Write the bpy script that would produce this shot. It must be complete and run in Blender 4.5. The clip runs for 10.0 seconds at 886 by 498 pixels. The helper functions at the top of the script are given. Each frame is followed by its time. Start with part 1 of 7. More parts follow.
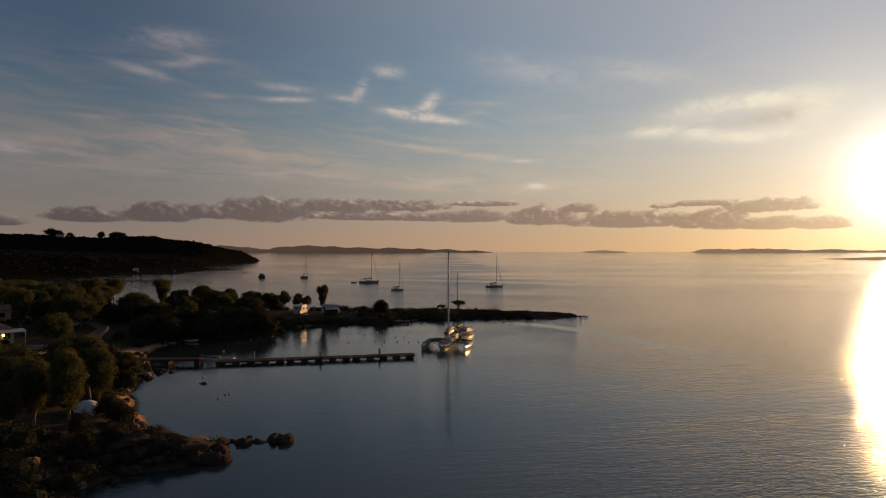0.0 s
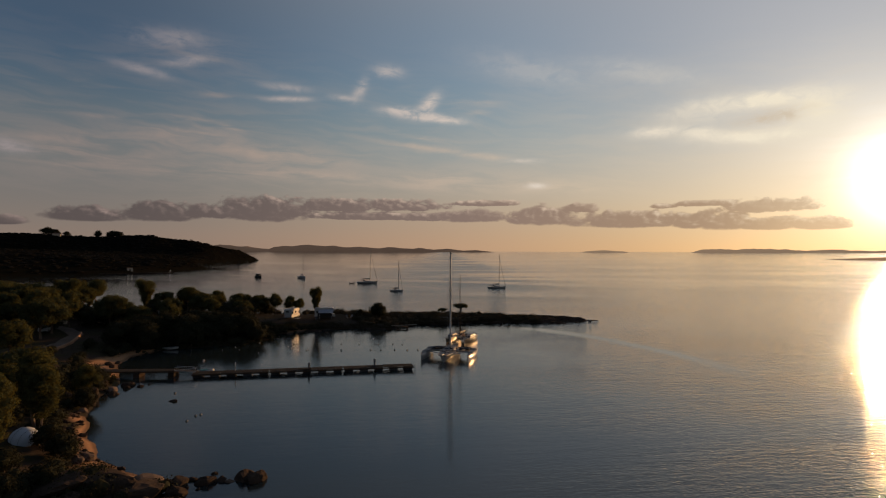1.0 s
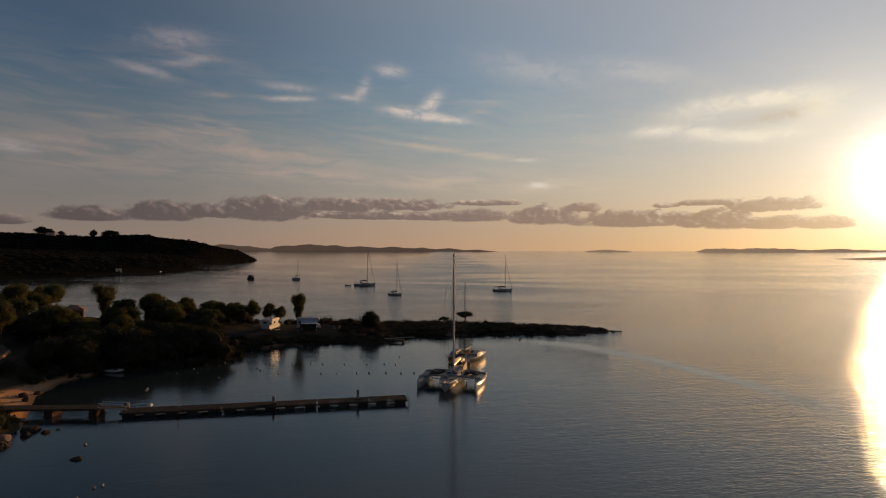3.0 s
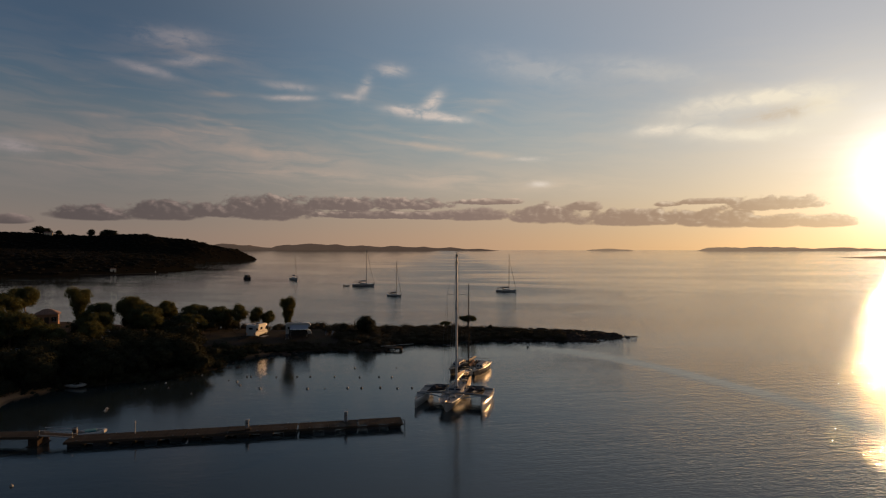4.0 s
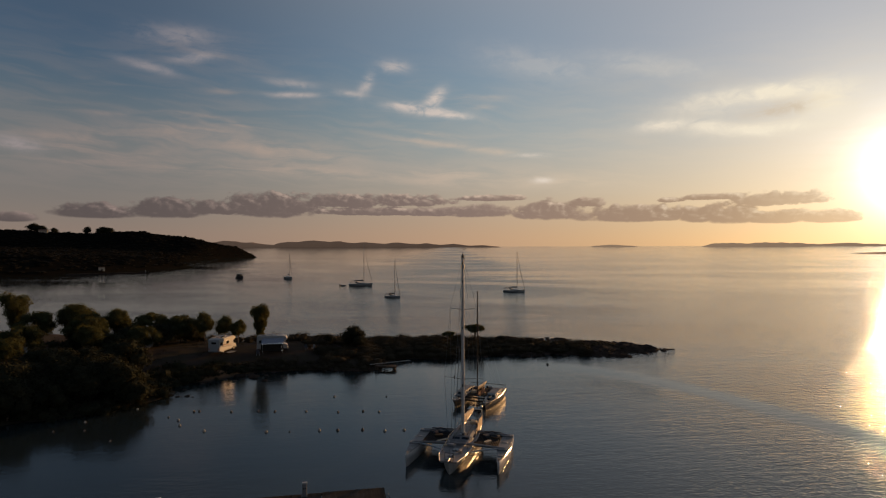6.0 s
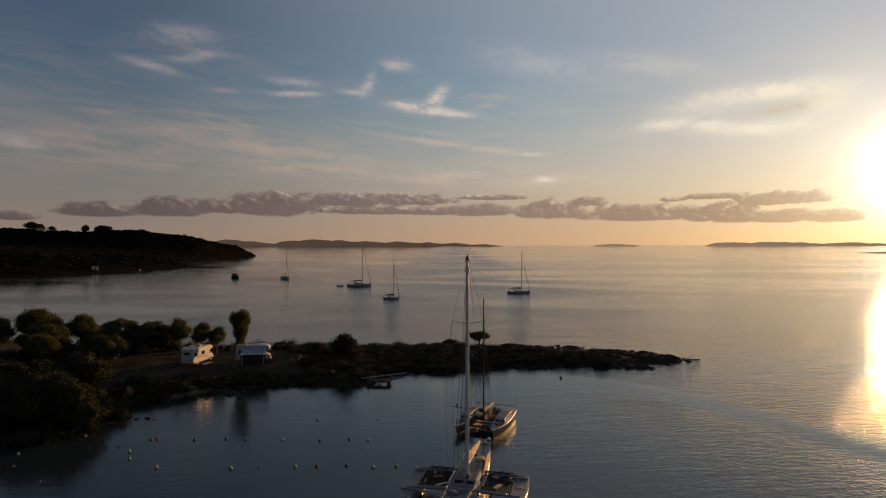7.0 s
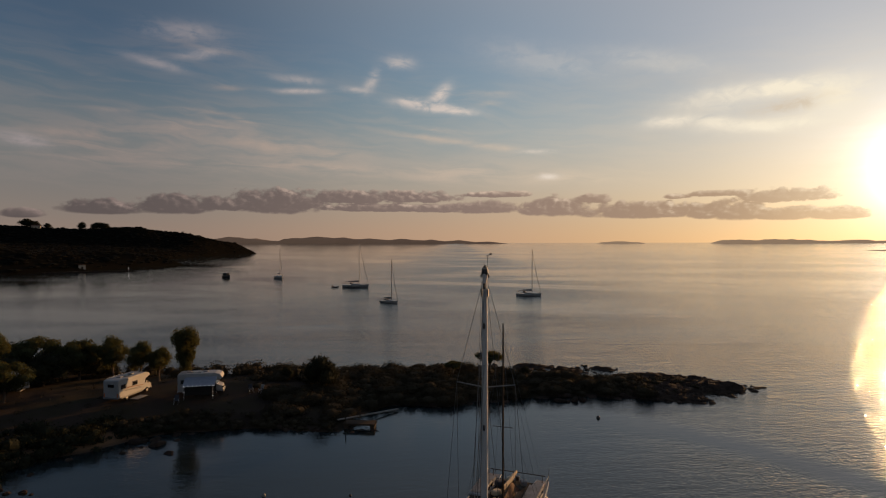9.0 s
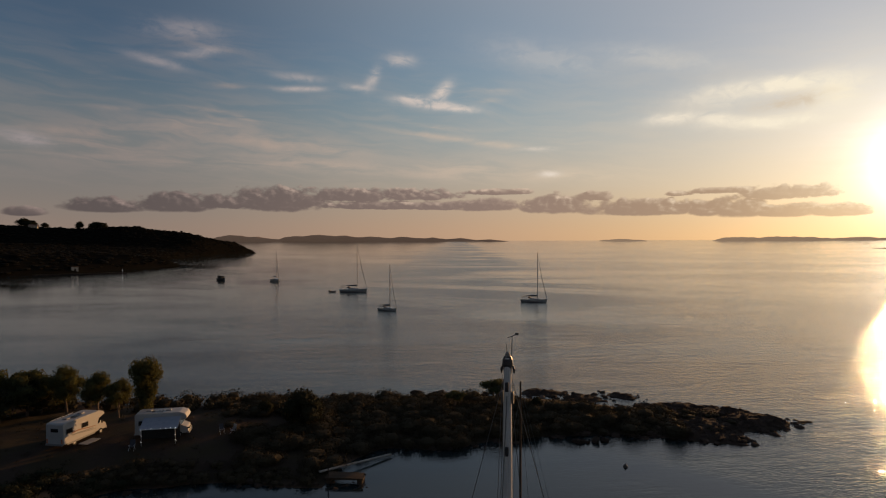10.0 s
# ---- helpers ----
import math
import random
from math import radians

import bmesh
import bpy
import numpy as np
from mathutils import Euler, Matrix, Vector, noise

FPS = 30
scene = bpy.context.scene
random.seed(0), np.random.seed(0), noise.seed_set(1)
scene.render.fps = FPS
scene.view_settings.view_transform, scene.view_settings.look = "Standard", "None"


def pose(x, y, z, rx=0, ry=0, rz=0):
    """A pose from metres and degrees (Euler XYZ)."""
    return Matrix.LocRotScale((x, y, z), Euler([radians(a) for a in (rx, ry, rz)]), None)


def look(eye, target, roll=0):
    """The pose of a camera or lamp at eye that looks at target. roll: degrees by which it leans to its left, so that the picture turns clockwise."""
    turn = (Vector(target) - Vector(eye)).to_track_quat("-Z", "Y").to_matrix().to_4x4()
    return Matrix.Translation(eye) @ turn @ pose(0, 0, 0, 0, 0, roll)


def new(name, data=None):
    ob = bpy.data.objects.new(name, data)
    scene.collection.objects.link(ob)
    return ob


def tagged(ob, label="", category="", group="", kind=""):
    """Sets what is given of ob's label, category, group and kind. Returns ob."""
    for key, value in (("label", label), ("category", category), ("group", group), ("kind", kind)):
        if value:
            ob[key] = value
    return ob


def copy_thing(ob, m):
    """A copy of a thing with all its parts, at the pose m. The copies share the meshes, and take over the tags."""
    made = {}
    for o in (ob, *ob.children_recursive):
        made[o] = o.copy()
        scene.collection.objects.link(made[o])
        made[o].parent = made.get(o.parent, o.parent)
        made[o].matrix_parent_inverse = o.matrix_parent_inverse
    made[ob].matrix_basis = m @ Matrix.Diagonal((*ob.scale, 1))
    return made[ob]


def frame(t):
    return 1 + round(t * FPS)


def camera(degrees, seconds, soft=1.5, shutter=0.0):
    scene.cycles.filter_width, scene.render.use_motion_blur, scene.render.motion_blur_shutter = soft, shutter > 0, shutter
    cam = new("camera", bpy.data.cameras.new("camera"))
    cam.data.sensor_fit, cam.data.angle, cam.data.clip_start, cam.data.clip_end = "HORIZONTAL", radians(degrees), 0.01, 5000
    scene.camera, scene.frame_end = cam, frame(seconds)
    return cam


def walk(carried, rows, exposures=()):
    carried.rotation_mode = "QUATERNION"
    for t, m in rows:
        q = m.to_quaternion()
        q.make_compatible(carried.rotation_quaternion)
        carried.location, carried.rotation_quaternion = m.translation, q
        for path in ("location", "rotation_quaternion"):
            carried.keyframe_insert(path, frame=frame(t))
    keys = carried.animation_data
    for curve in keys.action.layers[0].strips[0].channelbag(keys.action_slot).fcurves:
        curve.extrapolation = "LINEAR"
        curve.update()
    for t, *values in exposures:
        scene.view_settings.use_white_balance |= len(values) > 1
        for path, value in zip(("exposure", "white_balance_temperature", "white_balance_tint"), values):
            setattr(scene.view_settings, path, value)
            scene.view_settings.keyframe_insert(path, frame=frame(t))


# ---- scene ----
cam = camera(73.7, 10.0, soft=1.15)
PATH = [
    (0, (-0.422, 4.949, 19.731), (-0.423, 6.949, 19.736), 0.1),
    (0.5, (-0.617, 10.087, 19.697), (-0.618, 12.087, 19.702), 0.1),
    (1, (-0.679, 15.216, 19.814), (-0.681, 17.216, 19.818), 0.2),
    (1.5, (-0.653, 20.35, 19.83), (-0.657, 22.35, 19.834), 0.2),
    (2, (-0.682, 25.651, 19.919), (-0.687, 27.651, 19.923), 0.2),
    (2.5, (-0.615, 30.747, 20.049), (-0.622, 32.747, 20.052), 0.2),
    (4, (-0.628, 46.607, 20.203), (-0.642, 48.607, 20.202), 0.1),
    (4.5, (-0.561, 51.848, 20.249), (-0.578, 53.848, 20.244), 0.1),
    (5, (-0.631, 57.117, 20.232), (-0.649, 59.117, 20.225), 0.1),
    (5.5, (-0.614, 62.059, 20.357), (-0.635, 64.058, 20.347), 0.0),
    (7, (-0.593, 78.132, 20.393), (-0.623, 80.132, 20.377), -0.0),
    (7.5, (-0.664, 83.423, 20.454), (-0.697, 85.423, 20.436), 0.1),
    (8, (-0.614, 88.698, 20.536), (-0.65, 90.697, 20.515), -0.0),
    (8.5, (-0.667, 93.861, 20.516), (-0.705, 95.86, 20.494), -0.0),
    (9, (-0.672, 99.075, 20.606), (-0.714, 101.075, 20.581), -0.0),
    (9.5, (-0.709, 104.175, 21.278), (-0.754, 106.174, 21.25), -0.1),
    (10, (-0.759, 109.285, 22.712), (-0.806, 111.285, 22.679), -0.1),
]
walk(cam, [(t, look(eye, target, roll)) for t, eye, target, roll in PATH], exposures=[(0.0, -0.05), (5.0, -0.02), (10.0, 0.05)])

# ---- light ----
SUN_AZ, SUN_EL = 38.1, 5.6
sun_dir = Vector((math.sin(radians(SUN_AZ)) * math.cos(radians(SUN_EL)), math.cos(radians(SUN_AZ)) * math.cos(radians(SUN_EL)), math.sin(radians(SUN_EL))))
sun = new("sun", bpy.data.lights.new("sun", "SUN"))
sun.data.energy, sun.data.angle, sun.data.color = 4.0, radians(0.6), (1.0, 0.53, 0.21)
sun.matrix_world = look(sun_dir * 100, (0, 0, 0))

world = bpy.data.worlds.new("evening_sky")
scene.world = world
world.use_nodes = True
wt = world.node_tree
wt.nodes.clear()


class Net:
    """A node tree with short ways to write sums."""

    def __init__(self, tree):
        self.tree = tree

    def node(self, kind, **values):
        n = self.tree.nodes.new(kind)
        for key, value in values.items():
            if key in n.inputs:
                n.inputs[key].default_value = value
            else:
                setattr(n, key, value)
        return n

    def put(self, socket, value):
        if isinstance(value, (int, float, tuple, list)):
            socket.default_value = value
        else:
            self.tree.links.new(value, socket)

    def m(self, op, a, b=0.0, c=0.0):
        n = self.tree.nodes.new("ShaderNodeMath")
        n.operation = op
        for s, v in zip(n.inputs, (a, b, c)):
            self.put(s, v)
        return n.outputs[0]

    def smooth(self, v, low, high):
        n = self.tree.nodes.new("ShaderNodeMapRange")
        n.interpolation_type = "SMOOTHSTEP"
        for k, x in zip((0, 1, 2, 3, 4), (v, low, high, 0.0, 1.0)):
            self.put(n.inputs[k], x)
        return n.outputs[0]

    def xyz(self, x, y, z=0.0):
        n = self.tree.nodes.new("ShaderNodeCombineXYZ")
        for s, v in zip(n.inputs, (x, y, z)):
            self.put(s, v)
        return n.outputs[0]

    def noise(self, vec, scale, detail=4.0, rough=0.55, distort=0.0):
        n = self.tree.nodes.new("ShaderNodeTexNoise")
        self.put(n.inputs["Vector"], vec)
        for key, v in (("Scale", scale), ("Detail", detail), ("Roughness", rough), ("Distortion", distort)):
            n.inputs[key].default_value = v
        return n.outputs[0]

    def mix(self, f, a, b, blend="MIX"):
        n = self.tree.nodes.new("ShaderNodeMix")
        n.data_type, n.blend_type = "RGBA", blend
        self.put(n.inputs[0], f)
        for s, v in ((n.inputs[6], a), (n.inputs[7], b)):
            self.put(s, (*v, 1.0) if isinstance(v, tuple) and len(v) == 3 else v)
        return n.outputs[2]


def build_sky():
    g = Net(wt)
    sky = g.node("ShaderNodeTexSky", sky_type="NISHITA", sun_disc=False)
    sky.sun_elevation, sky.sun_rotation = radians(SUN_EL), radians(SUN_AZ)
    sky.altitude, sky.air_density, sky.dust_density, sky.ozone_density = 0, 1.0, 0.7, 2.0
    co = g.node("ShaderNodeTexCoord")
    sep = g.node("ShaderNodeSeparateXYZ")
    wt.links.new(co.outputs["Generated"], sep.inputs[0])
    x, y, z = sep.outputs
    az = g.m("MULTIPLY", g.m("ARCTAN2", x, y), 57.2958)
    el = g.m("MULTIPLY", g.m("ARCSINE", z), 57.2958)

    # clear air: colours by height, away from the sun, beside it and under it
    def tones(stops):
        r = g.node("ShaderNodeValToRGB")
        r.color_ramp.interpolation = "B_SPLINE"
        while len(r.color_ramp.elements) < len(stops):
            r.color_ramp.elements.new(0.5)
        for e, (high, c) in zip(r.color_ramp.elements, stops):
            e.position, e.color = high / 40, (*c, 1)
        wt.links.new(g.m("MULTIPLY", g.m("MAXIMUM", el, 0.0), 1 / 40), r.inputs[0])
        return r.outputs[0]

    side = g.m("ABSOLUTE", g.m("SUBTRACT", az, SUN_AZ))
    dot = g.m("ADD", g.m("ADD", g.m("MULTIPLY", x, sun_dir.x), g.m("MULTIPLY", y, sun_dir.y)), g.m("MULTIPLY", z, sun_dir.z))
    off = g.m("MULTIPLY", g.m("ARCCOSINE", g.m("MINIMUM", dot, 1.0)), 57.2958)
    f_far, f_near = g.smooth(side, 28.0, 72.0), g.smooth(side, 42.0, 4.0)
    air = g.mix(f_near, g.mix(f_far, tones(AIR_BESIDE), tones(AIR_AWAY)), tones(AIR_UNDER))
    base = g.mix(1.0, sky.outputs[0], SKY_TINT, "MULTIPLY")
    base = g.mix(g.m("MULTIPLY", g.smooth(el, 62.0, 24.0), 0.86), base, g.mix(1.0, air, (9.9, 9.95, 10.4), "MULTIPLY"))
    glow = g.mix(1.0, g.mix(g.m("EXPONENT", g.m("MULTIPLY", g.m("POWER", off, 1.25), -1 / 2.1)), (0, 0, 0), SUN_GLOW),
                 g.mix(g.m("EXPONENT", g.m("MULTIPLY", off, -1 / 5.8)), (0, 0, 0), WIDE_GLOW), "ADD")
    base = g.mix(1.0, base, glow, "ADD")
    tint = g.mix(f_near, g.mix(f_far, LIT_BESIDE, LIT_AWAY), LIT_UNDER)
    under = g.mix(f_near, g.mix(f_far, SHADE_BESIDE, SHADE_AWAY), SHADE_UNDER)

    # fibres of high thin cloud, drawn out by the wind
    bend = g.m("MULTIPLY", g.m("SUBTRACT", g.noise(g.xyz(g.m("MULTIPLY", az, 0.11), g.m("MULTIPLY", el, 0.2), 3.0), 1.0, 3.0), 0.5), 2.4)
    vec = g.xyz(g.m("MULTIPLY", az, 0.16), g.m("MULTIPLY_ADD", az, 0.05, g.m("MULTIPLY", g.m("ADD", el, bend), 1.15)), 1.7)
    fibre = g.noise(vec, 1.0, 6.0, 0.52, 0.5)
    lumpy = g.noise(g.xyz(g.m("MULTIPLY", az, 0.55), g.m("MULTIPLY", el, 1.0), 5.0), 1.0, 6.0, 0.6, 0.6)
    thin = g.m("MULTIPLY", g.smooth(fibre, 0.34, 0.72), g.m("MULTIPLY", g.smooth(el, 3.5, 6.0), g.smooth(el, 21.0, 9.0)))
    c = g.mix(g.m("MULTIPLY", thin, g.m("MULTIPLY_ADD", f_far, 0.08, 0.13)), base, tint)

    # single clouds: azimuth, elevation, half width, half height, lean, strength
    def gather(rows, grain, low, high, edge):
        """How much of the sky the clouds of a list cover, each fading out from its middle."""
        clear = 1.0
        torn = g.smooth(grain, low, high)
        for a, e, w, h, lean, s in rows:
            da, de = g.m("SUBTRACT", az, a), g.m("SUBTRACT", el, e)
            de = g.m("MULTIPLY_ADD", da, -lean, de)
            r = g.m("ADD", g.m("POWER", g.m("ABSOLUTE", g.m("MULTIPLY", da, 1 / w)), 2.0), g.m("POWER", g.m("ABSOLUTE", g.m("MULTIPLY", de, 1 / h)), 2.0))
            r = g.m("ADD", r, g.m("MULTIPLY", g.m("SUBTRACT", lumpy, 0.5), -edge))
            full = g.m("MINIMUM", g.m("EXPONENT", g.m("MULTIPLY", r, -1.0)), 1.0)
            clear = g.m("MULTIPLY", clear, g.m("SUBTRACT", 1.0, g.m("MULTIPLY", g.m("MULTIPLY", full, torn), s)))
        return g.m("SUBTRACT", 1.0, clear)

    veil = gather(VEILS, fibre, 0.22, 0.66, 1.6)
    c = g.mix(veil, c, tint)
    grain = g.m("MULTIPLY_ADD", lumpy, 0.5, g.m("MULTIPLY", fibre, 0.5))
    wisp = g.m("MAXIMUM", gather(WISPS, grain, 0.26, 0.54, 2.2), gather(WISPS_SUN, grain, 0.10, 0.50, 2.4))
    core = gather([CORE], lumpy, 0.25, 0.6, 2.2)
    c = g.mix(wisp, c, g.mix(1.0, tint, (1.08, 1.20, 1.38), "MULTIPLY"))
    c = g.mix(core, c, g.mix(0.6, under, g.mix(1.0, tint, (0.95, 1.05, 1.2), "MULTIPLY")))

    # low row of small cumulus: azimuth, elevation, half width, height of each
    def cells(vec, scale):
        n = g.node("ShaderNodeTexVoronoi", feature="SMOOTH_F1", voronoi_dimensions="2D")
        n.inputs["Scale"].default_value, n.inputs["Smoothness"].default_value = scale, 0.35
        g.put(n.inputs["Vector"], vec)
        return n.outputs["Distance"]

    def heap(right, lift):
        """The swelling shape of the row, seen from a little further right and up."""
        az2, el2, best = g.m("ADD", az, right), g.m("ADD", el, lift), -3.0
        for a, e, w, h in LUMPS:
            across = g.m("POWER", g.m("MULTIPLY", g.m("SUBTRACT", az2, a), 0.80 / w), 2.0)
            up = g.m("SUBTRACT", el2, e)
            high = g.m("POWER", g.m("MULTIPLY", g.m("MAXIMUM", up, 0.0), 1 / h), 2.0)
            deep = g.m("POWER", g.m("MULTIPLY", g.m("MINIMUM", up, 0.0), 2.1 / h), 2.0)
            best = g.m("MAXIMUM", best, g.m("SUBTRACT", 1.0, g.m("ADD", across, g.m("ADD", high, deep))))
        vec = g.xyz(g.m("MULTIPLY", az2, 0.60), g.m("MULTIPLY", el2, 0.95))
        rough = g.noise(g.xyz(g.m("MULTIPLY", az2, 0.7), g.m("MULTIPLY", el2, 1.1), 8.4), 1.0, 7.0, 0.62, 0.3)
        swell = g.m("MULTIPLY_ADD", g.m("SUBTRACT", 0.48, cells(vec, 1.0)), 1.3, g.m("MULTIPLY", g.m("SUBTRACT", 0.48, cells(vec, 2.4)), 0.75))
        flat = g.m("MULTIPLY_ADD", g.m("MAXIMUM", az2, 0.0), -0.022, 2.35)
        swell = g.m("MULTIPLY_ADD", g.m("SUBTRACT", rough, 0.5), 2.5, g.m("MULTIPLY", swell, 0.5))
        return g.m("MULTIPLY_ADD", swell, g.m("MULTIPLY_ADD", g.smooth(g.m("SUBTRACT", el2, flat), 0.0, 0.9), 0.75, 0.25), best)

    body, inner = heap(0.0, 0.0), heap(0.34, 0.16)
    relief = g.smooth(g.m("SUBTRACT", body, inner), -0.15, 0.95)
    low = g.m("MULTIPLY", g.smooth(body, -0.15, 0.50), g.m("MULTIPLY_ADD", g.smooth(az, 33.0, 22.0), 0.32, 0.58))
    patches = g.smooth(g.noise(g.xyz(g.m("MULTIPLY", az, 0.33), g.m("MULTIPLY", el, 0.45), 2.2), 1.0, 4.0, 0.6), 0.40, 0.62)
    lit = g.m("MULTIPLY", g.m("MULTIPLY", relief, g.smooth(inner, 1.5, -0.1)), g.m("MULTIPLY_ADD", patches, 0.72, 0.34))
    c = g.mix(low, c, g.mix(lit, under, g.mix(1.0, tint, (0.92, 0.90, 0.92), "MULTIPLY")))
    back = g.node("ShaderNodeBackground", Strength=SKY_STRENGTH)
    wt.links.new(c, back.inputs[0])
    out = g.node("ShaderNodeOutputWorld")
    wt.links.new(back.outputs[0], out.inputs[0])


SKY_STRENGTH = 0.10
SKY_TINT = (0.84, 0.88, 1.0)
AIR_AWAY = [(0, (0.288, 0.204, 0.162)), (2, (0.257, 0.196, 0.167)), (5, (0.190, 0.169, 0.154)), (9, (0.175, 0.178, 0.165)), (13, (0.089, 0.133, 0.165)), (18, (0.042, 0.084, 0.144)), (27, (0.100, 0.109, 0.118)), (40, (0.140, 0.133, 0.128))]
AIR_BESIDE = [(0, (0.542, 0.342, 0.214)), (2, (0.495, 0.325, 0.221)), (5, (0.468, 0.371, 0.27)), (9, (0.356, 0.376, 0.342)), (13, (0.246, 0.328, 0.352)), (18, (0.195, 0.279, 0.361)), (27, (0.300, 0.305, 0.312)), (40, (0.392, 0.371, 0.352))]
AIR_UNDER = [(0, (0.658, 0.423, 0.216)), (2, (0.687, 0.468, 0.262)), (5, (0.723, 0.558, 0.361)), (9, (0.631, 0.565, 0.456)), (13, (0.503, 0.485, 0.445)), (18, (0.407, 0.423, 0.445)), (27, (0.423, 0.418, 0.418)), (40, (0.456, 0.434, 0.413))]
SUN_GLOW, WIDE_GLOW = (42.0, 38.6, 33.6), (6.6, 5.9, 4.8)
LIT_AWAY, LIT_BESIDE, LIT_UNDER = (3.35, 2.54, 2.22), (6.58, 5.03, 3.81), (8.55, 6.87, 4.68)
SHADE_AWAY, SHADE_BESIDE, SHADE_UNDER = (0.95, 0.76, 0.75), (2.25, 1.6, 1.4), (4.3, 2.85, 1.8)
WISPS = [
    (-4.0, 13.25, 1.7, 0.30, -0.02, 0.75), (-2.2, 12.75, 3.2, 0.40, -0.10, 0.85), (-1.5, 13.9, 0.9, 0.65, 0.55, 0.95), (0.4, 12.35, 1.1, 0.24, -0.10, 0.8),
    (-9.6, 14.2, 1.2, 0.26, -0.08, 0.5), (-8.1, 15.0, 0.65, 0.75, 0.8, 0.55), (-5.4, 16.75, 1.3, 0.50, -0.05, 0.55), (-15.0, 14.85, 1.9, 0.34, -0.05, 0.42),
    (-14.8, 13.85, 2.0, 0.22, 0.05, 0.7), (-27.2, 15.2, 2.1, 0.36, -0.16, 0.5), (-23.6, 16.3, 1.7, 0.42, 0.20, 0.45), (-24.8, 18.0, 3.0, 0.70, 0.05, 0.34),
    (-36.6, 8.0, 1.6, 0.50, -0.10, 0.6), (7.8, 8.55, 1.5, 0.20, -0.02, 0.45), (8.9, 6.15, 0.9, 0.26, 0.0, 0.9),
]
WISPS_SUN = [
    (28.4, 12.7, 4.4, 0.65, -0.02, 0.95), (23.5, 12.2, 3.5, 0.90, 0.05, 0.45), (32.2, 11.5, 2.0, 1.40, 0.0, 1.0), (28.0, 9.8, 4.4, 0.58, -0.03, 1.0),
    (19.7, 10.7, 2.2, 0.48, 0.02, 0.85), (23.6, 10.4, 1.8, 0.45, -0.15, 0.8), (8.0, 16.8, 5.0, 1.2, -0.2, 0.22), (18.5, 16.0, 4.5, 0.9, -0.2, 0.22),
]
VEILS = [
    (-23.5, 11.5, 2.3, 0.17, -0.03, 0.45), (-19.8, 10.95, 1.9, 0.20, -0.28, 0.45), (-29.2, 11.05, 2.6, 0.18, 0.03, 0.35), (-23.5, 9.9, 6.0, 1.0, 0.0, 0.55),
    (-31.5, 8.4, 5.5, 0.9, -0.03, 0.62), (-28.5, 6.9, 9.0, 0.55, -0.03, 0.42), (-15.5, 8.6, 6.0, 0.8, -0.06, 0.66), (-14.0, 7.0, 7.0, 0.6, -0.05, 0.64),
    (0.0, 6.5, 6.5, 0.9, 0.0, 0.45), (10.5, 6.0, 5.0, 0.6, 0.0, 0.35), (0.3, 9.5, 5.6, 0.32, -0.13, 0.6), (-2.4, 10.85, 3.0, 0.26, -0.16, 0.42),
    (-23.0, 17.0, 4.8, 1.3, -0.05, 0.22), (-21.3, 13.7, 1.6, 0.22, -0.02, 0.32), (2.5, 14.0, 2.6, 0.36, -0.02, 0.3), (3.4, 13.1, 1.0, 0.22, 0.0, 0.45),
]
LUMPS = [
    (-31.1, 2.70, 2.7, 0.92), (-25.6, 3.03, 3.2, 1.31), (-21.5, 3.26, 2.1, 0.96), (-16.6, 3.39, 3.8, 1.68), (-10.1, 4.04, 4.2, 0.92), (-4.0, 4.16, 4.1, 0.80),
    (-7.8, 3.13, 5.8, 0.55), (-1.9, 3.05, 1.8, 0.55), (-36.6, 2.14, 1.3, 0.59), (2.6, 3.09, 2.7, 0.89), (3.9, 4.46, 3.5, 0.42), (9.7, 3.02, 3.0, 1.34),
    (13.1, 3.91, 1.4, 0.62), (17.2, 2.63, 5.0, 1.09), (20.4, 4.00, 1.0, 0.32), (22.7, 2.42, 1.5, 0.94), (25.2, 2.45, 2.1, 1.33), (28.9, 2.20, 2.3, 0.85),
    (32.4, 2.11, 2.0, 0.71), (24.1, 4.15, 2.8, 0.42), (28.7, 3.72, 3.2, 0.85),
]
CORE = (29.2, 11.25, 2.4, 0.62, 0.12, 0.8)
build_sky()

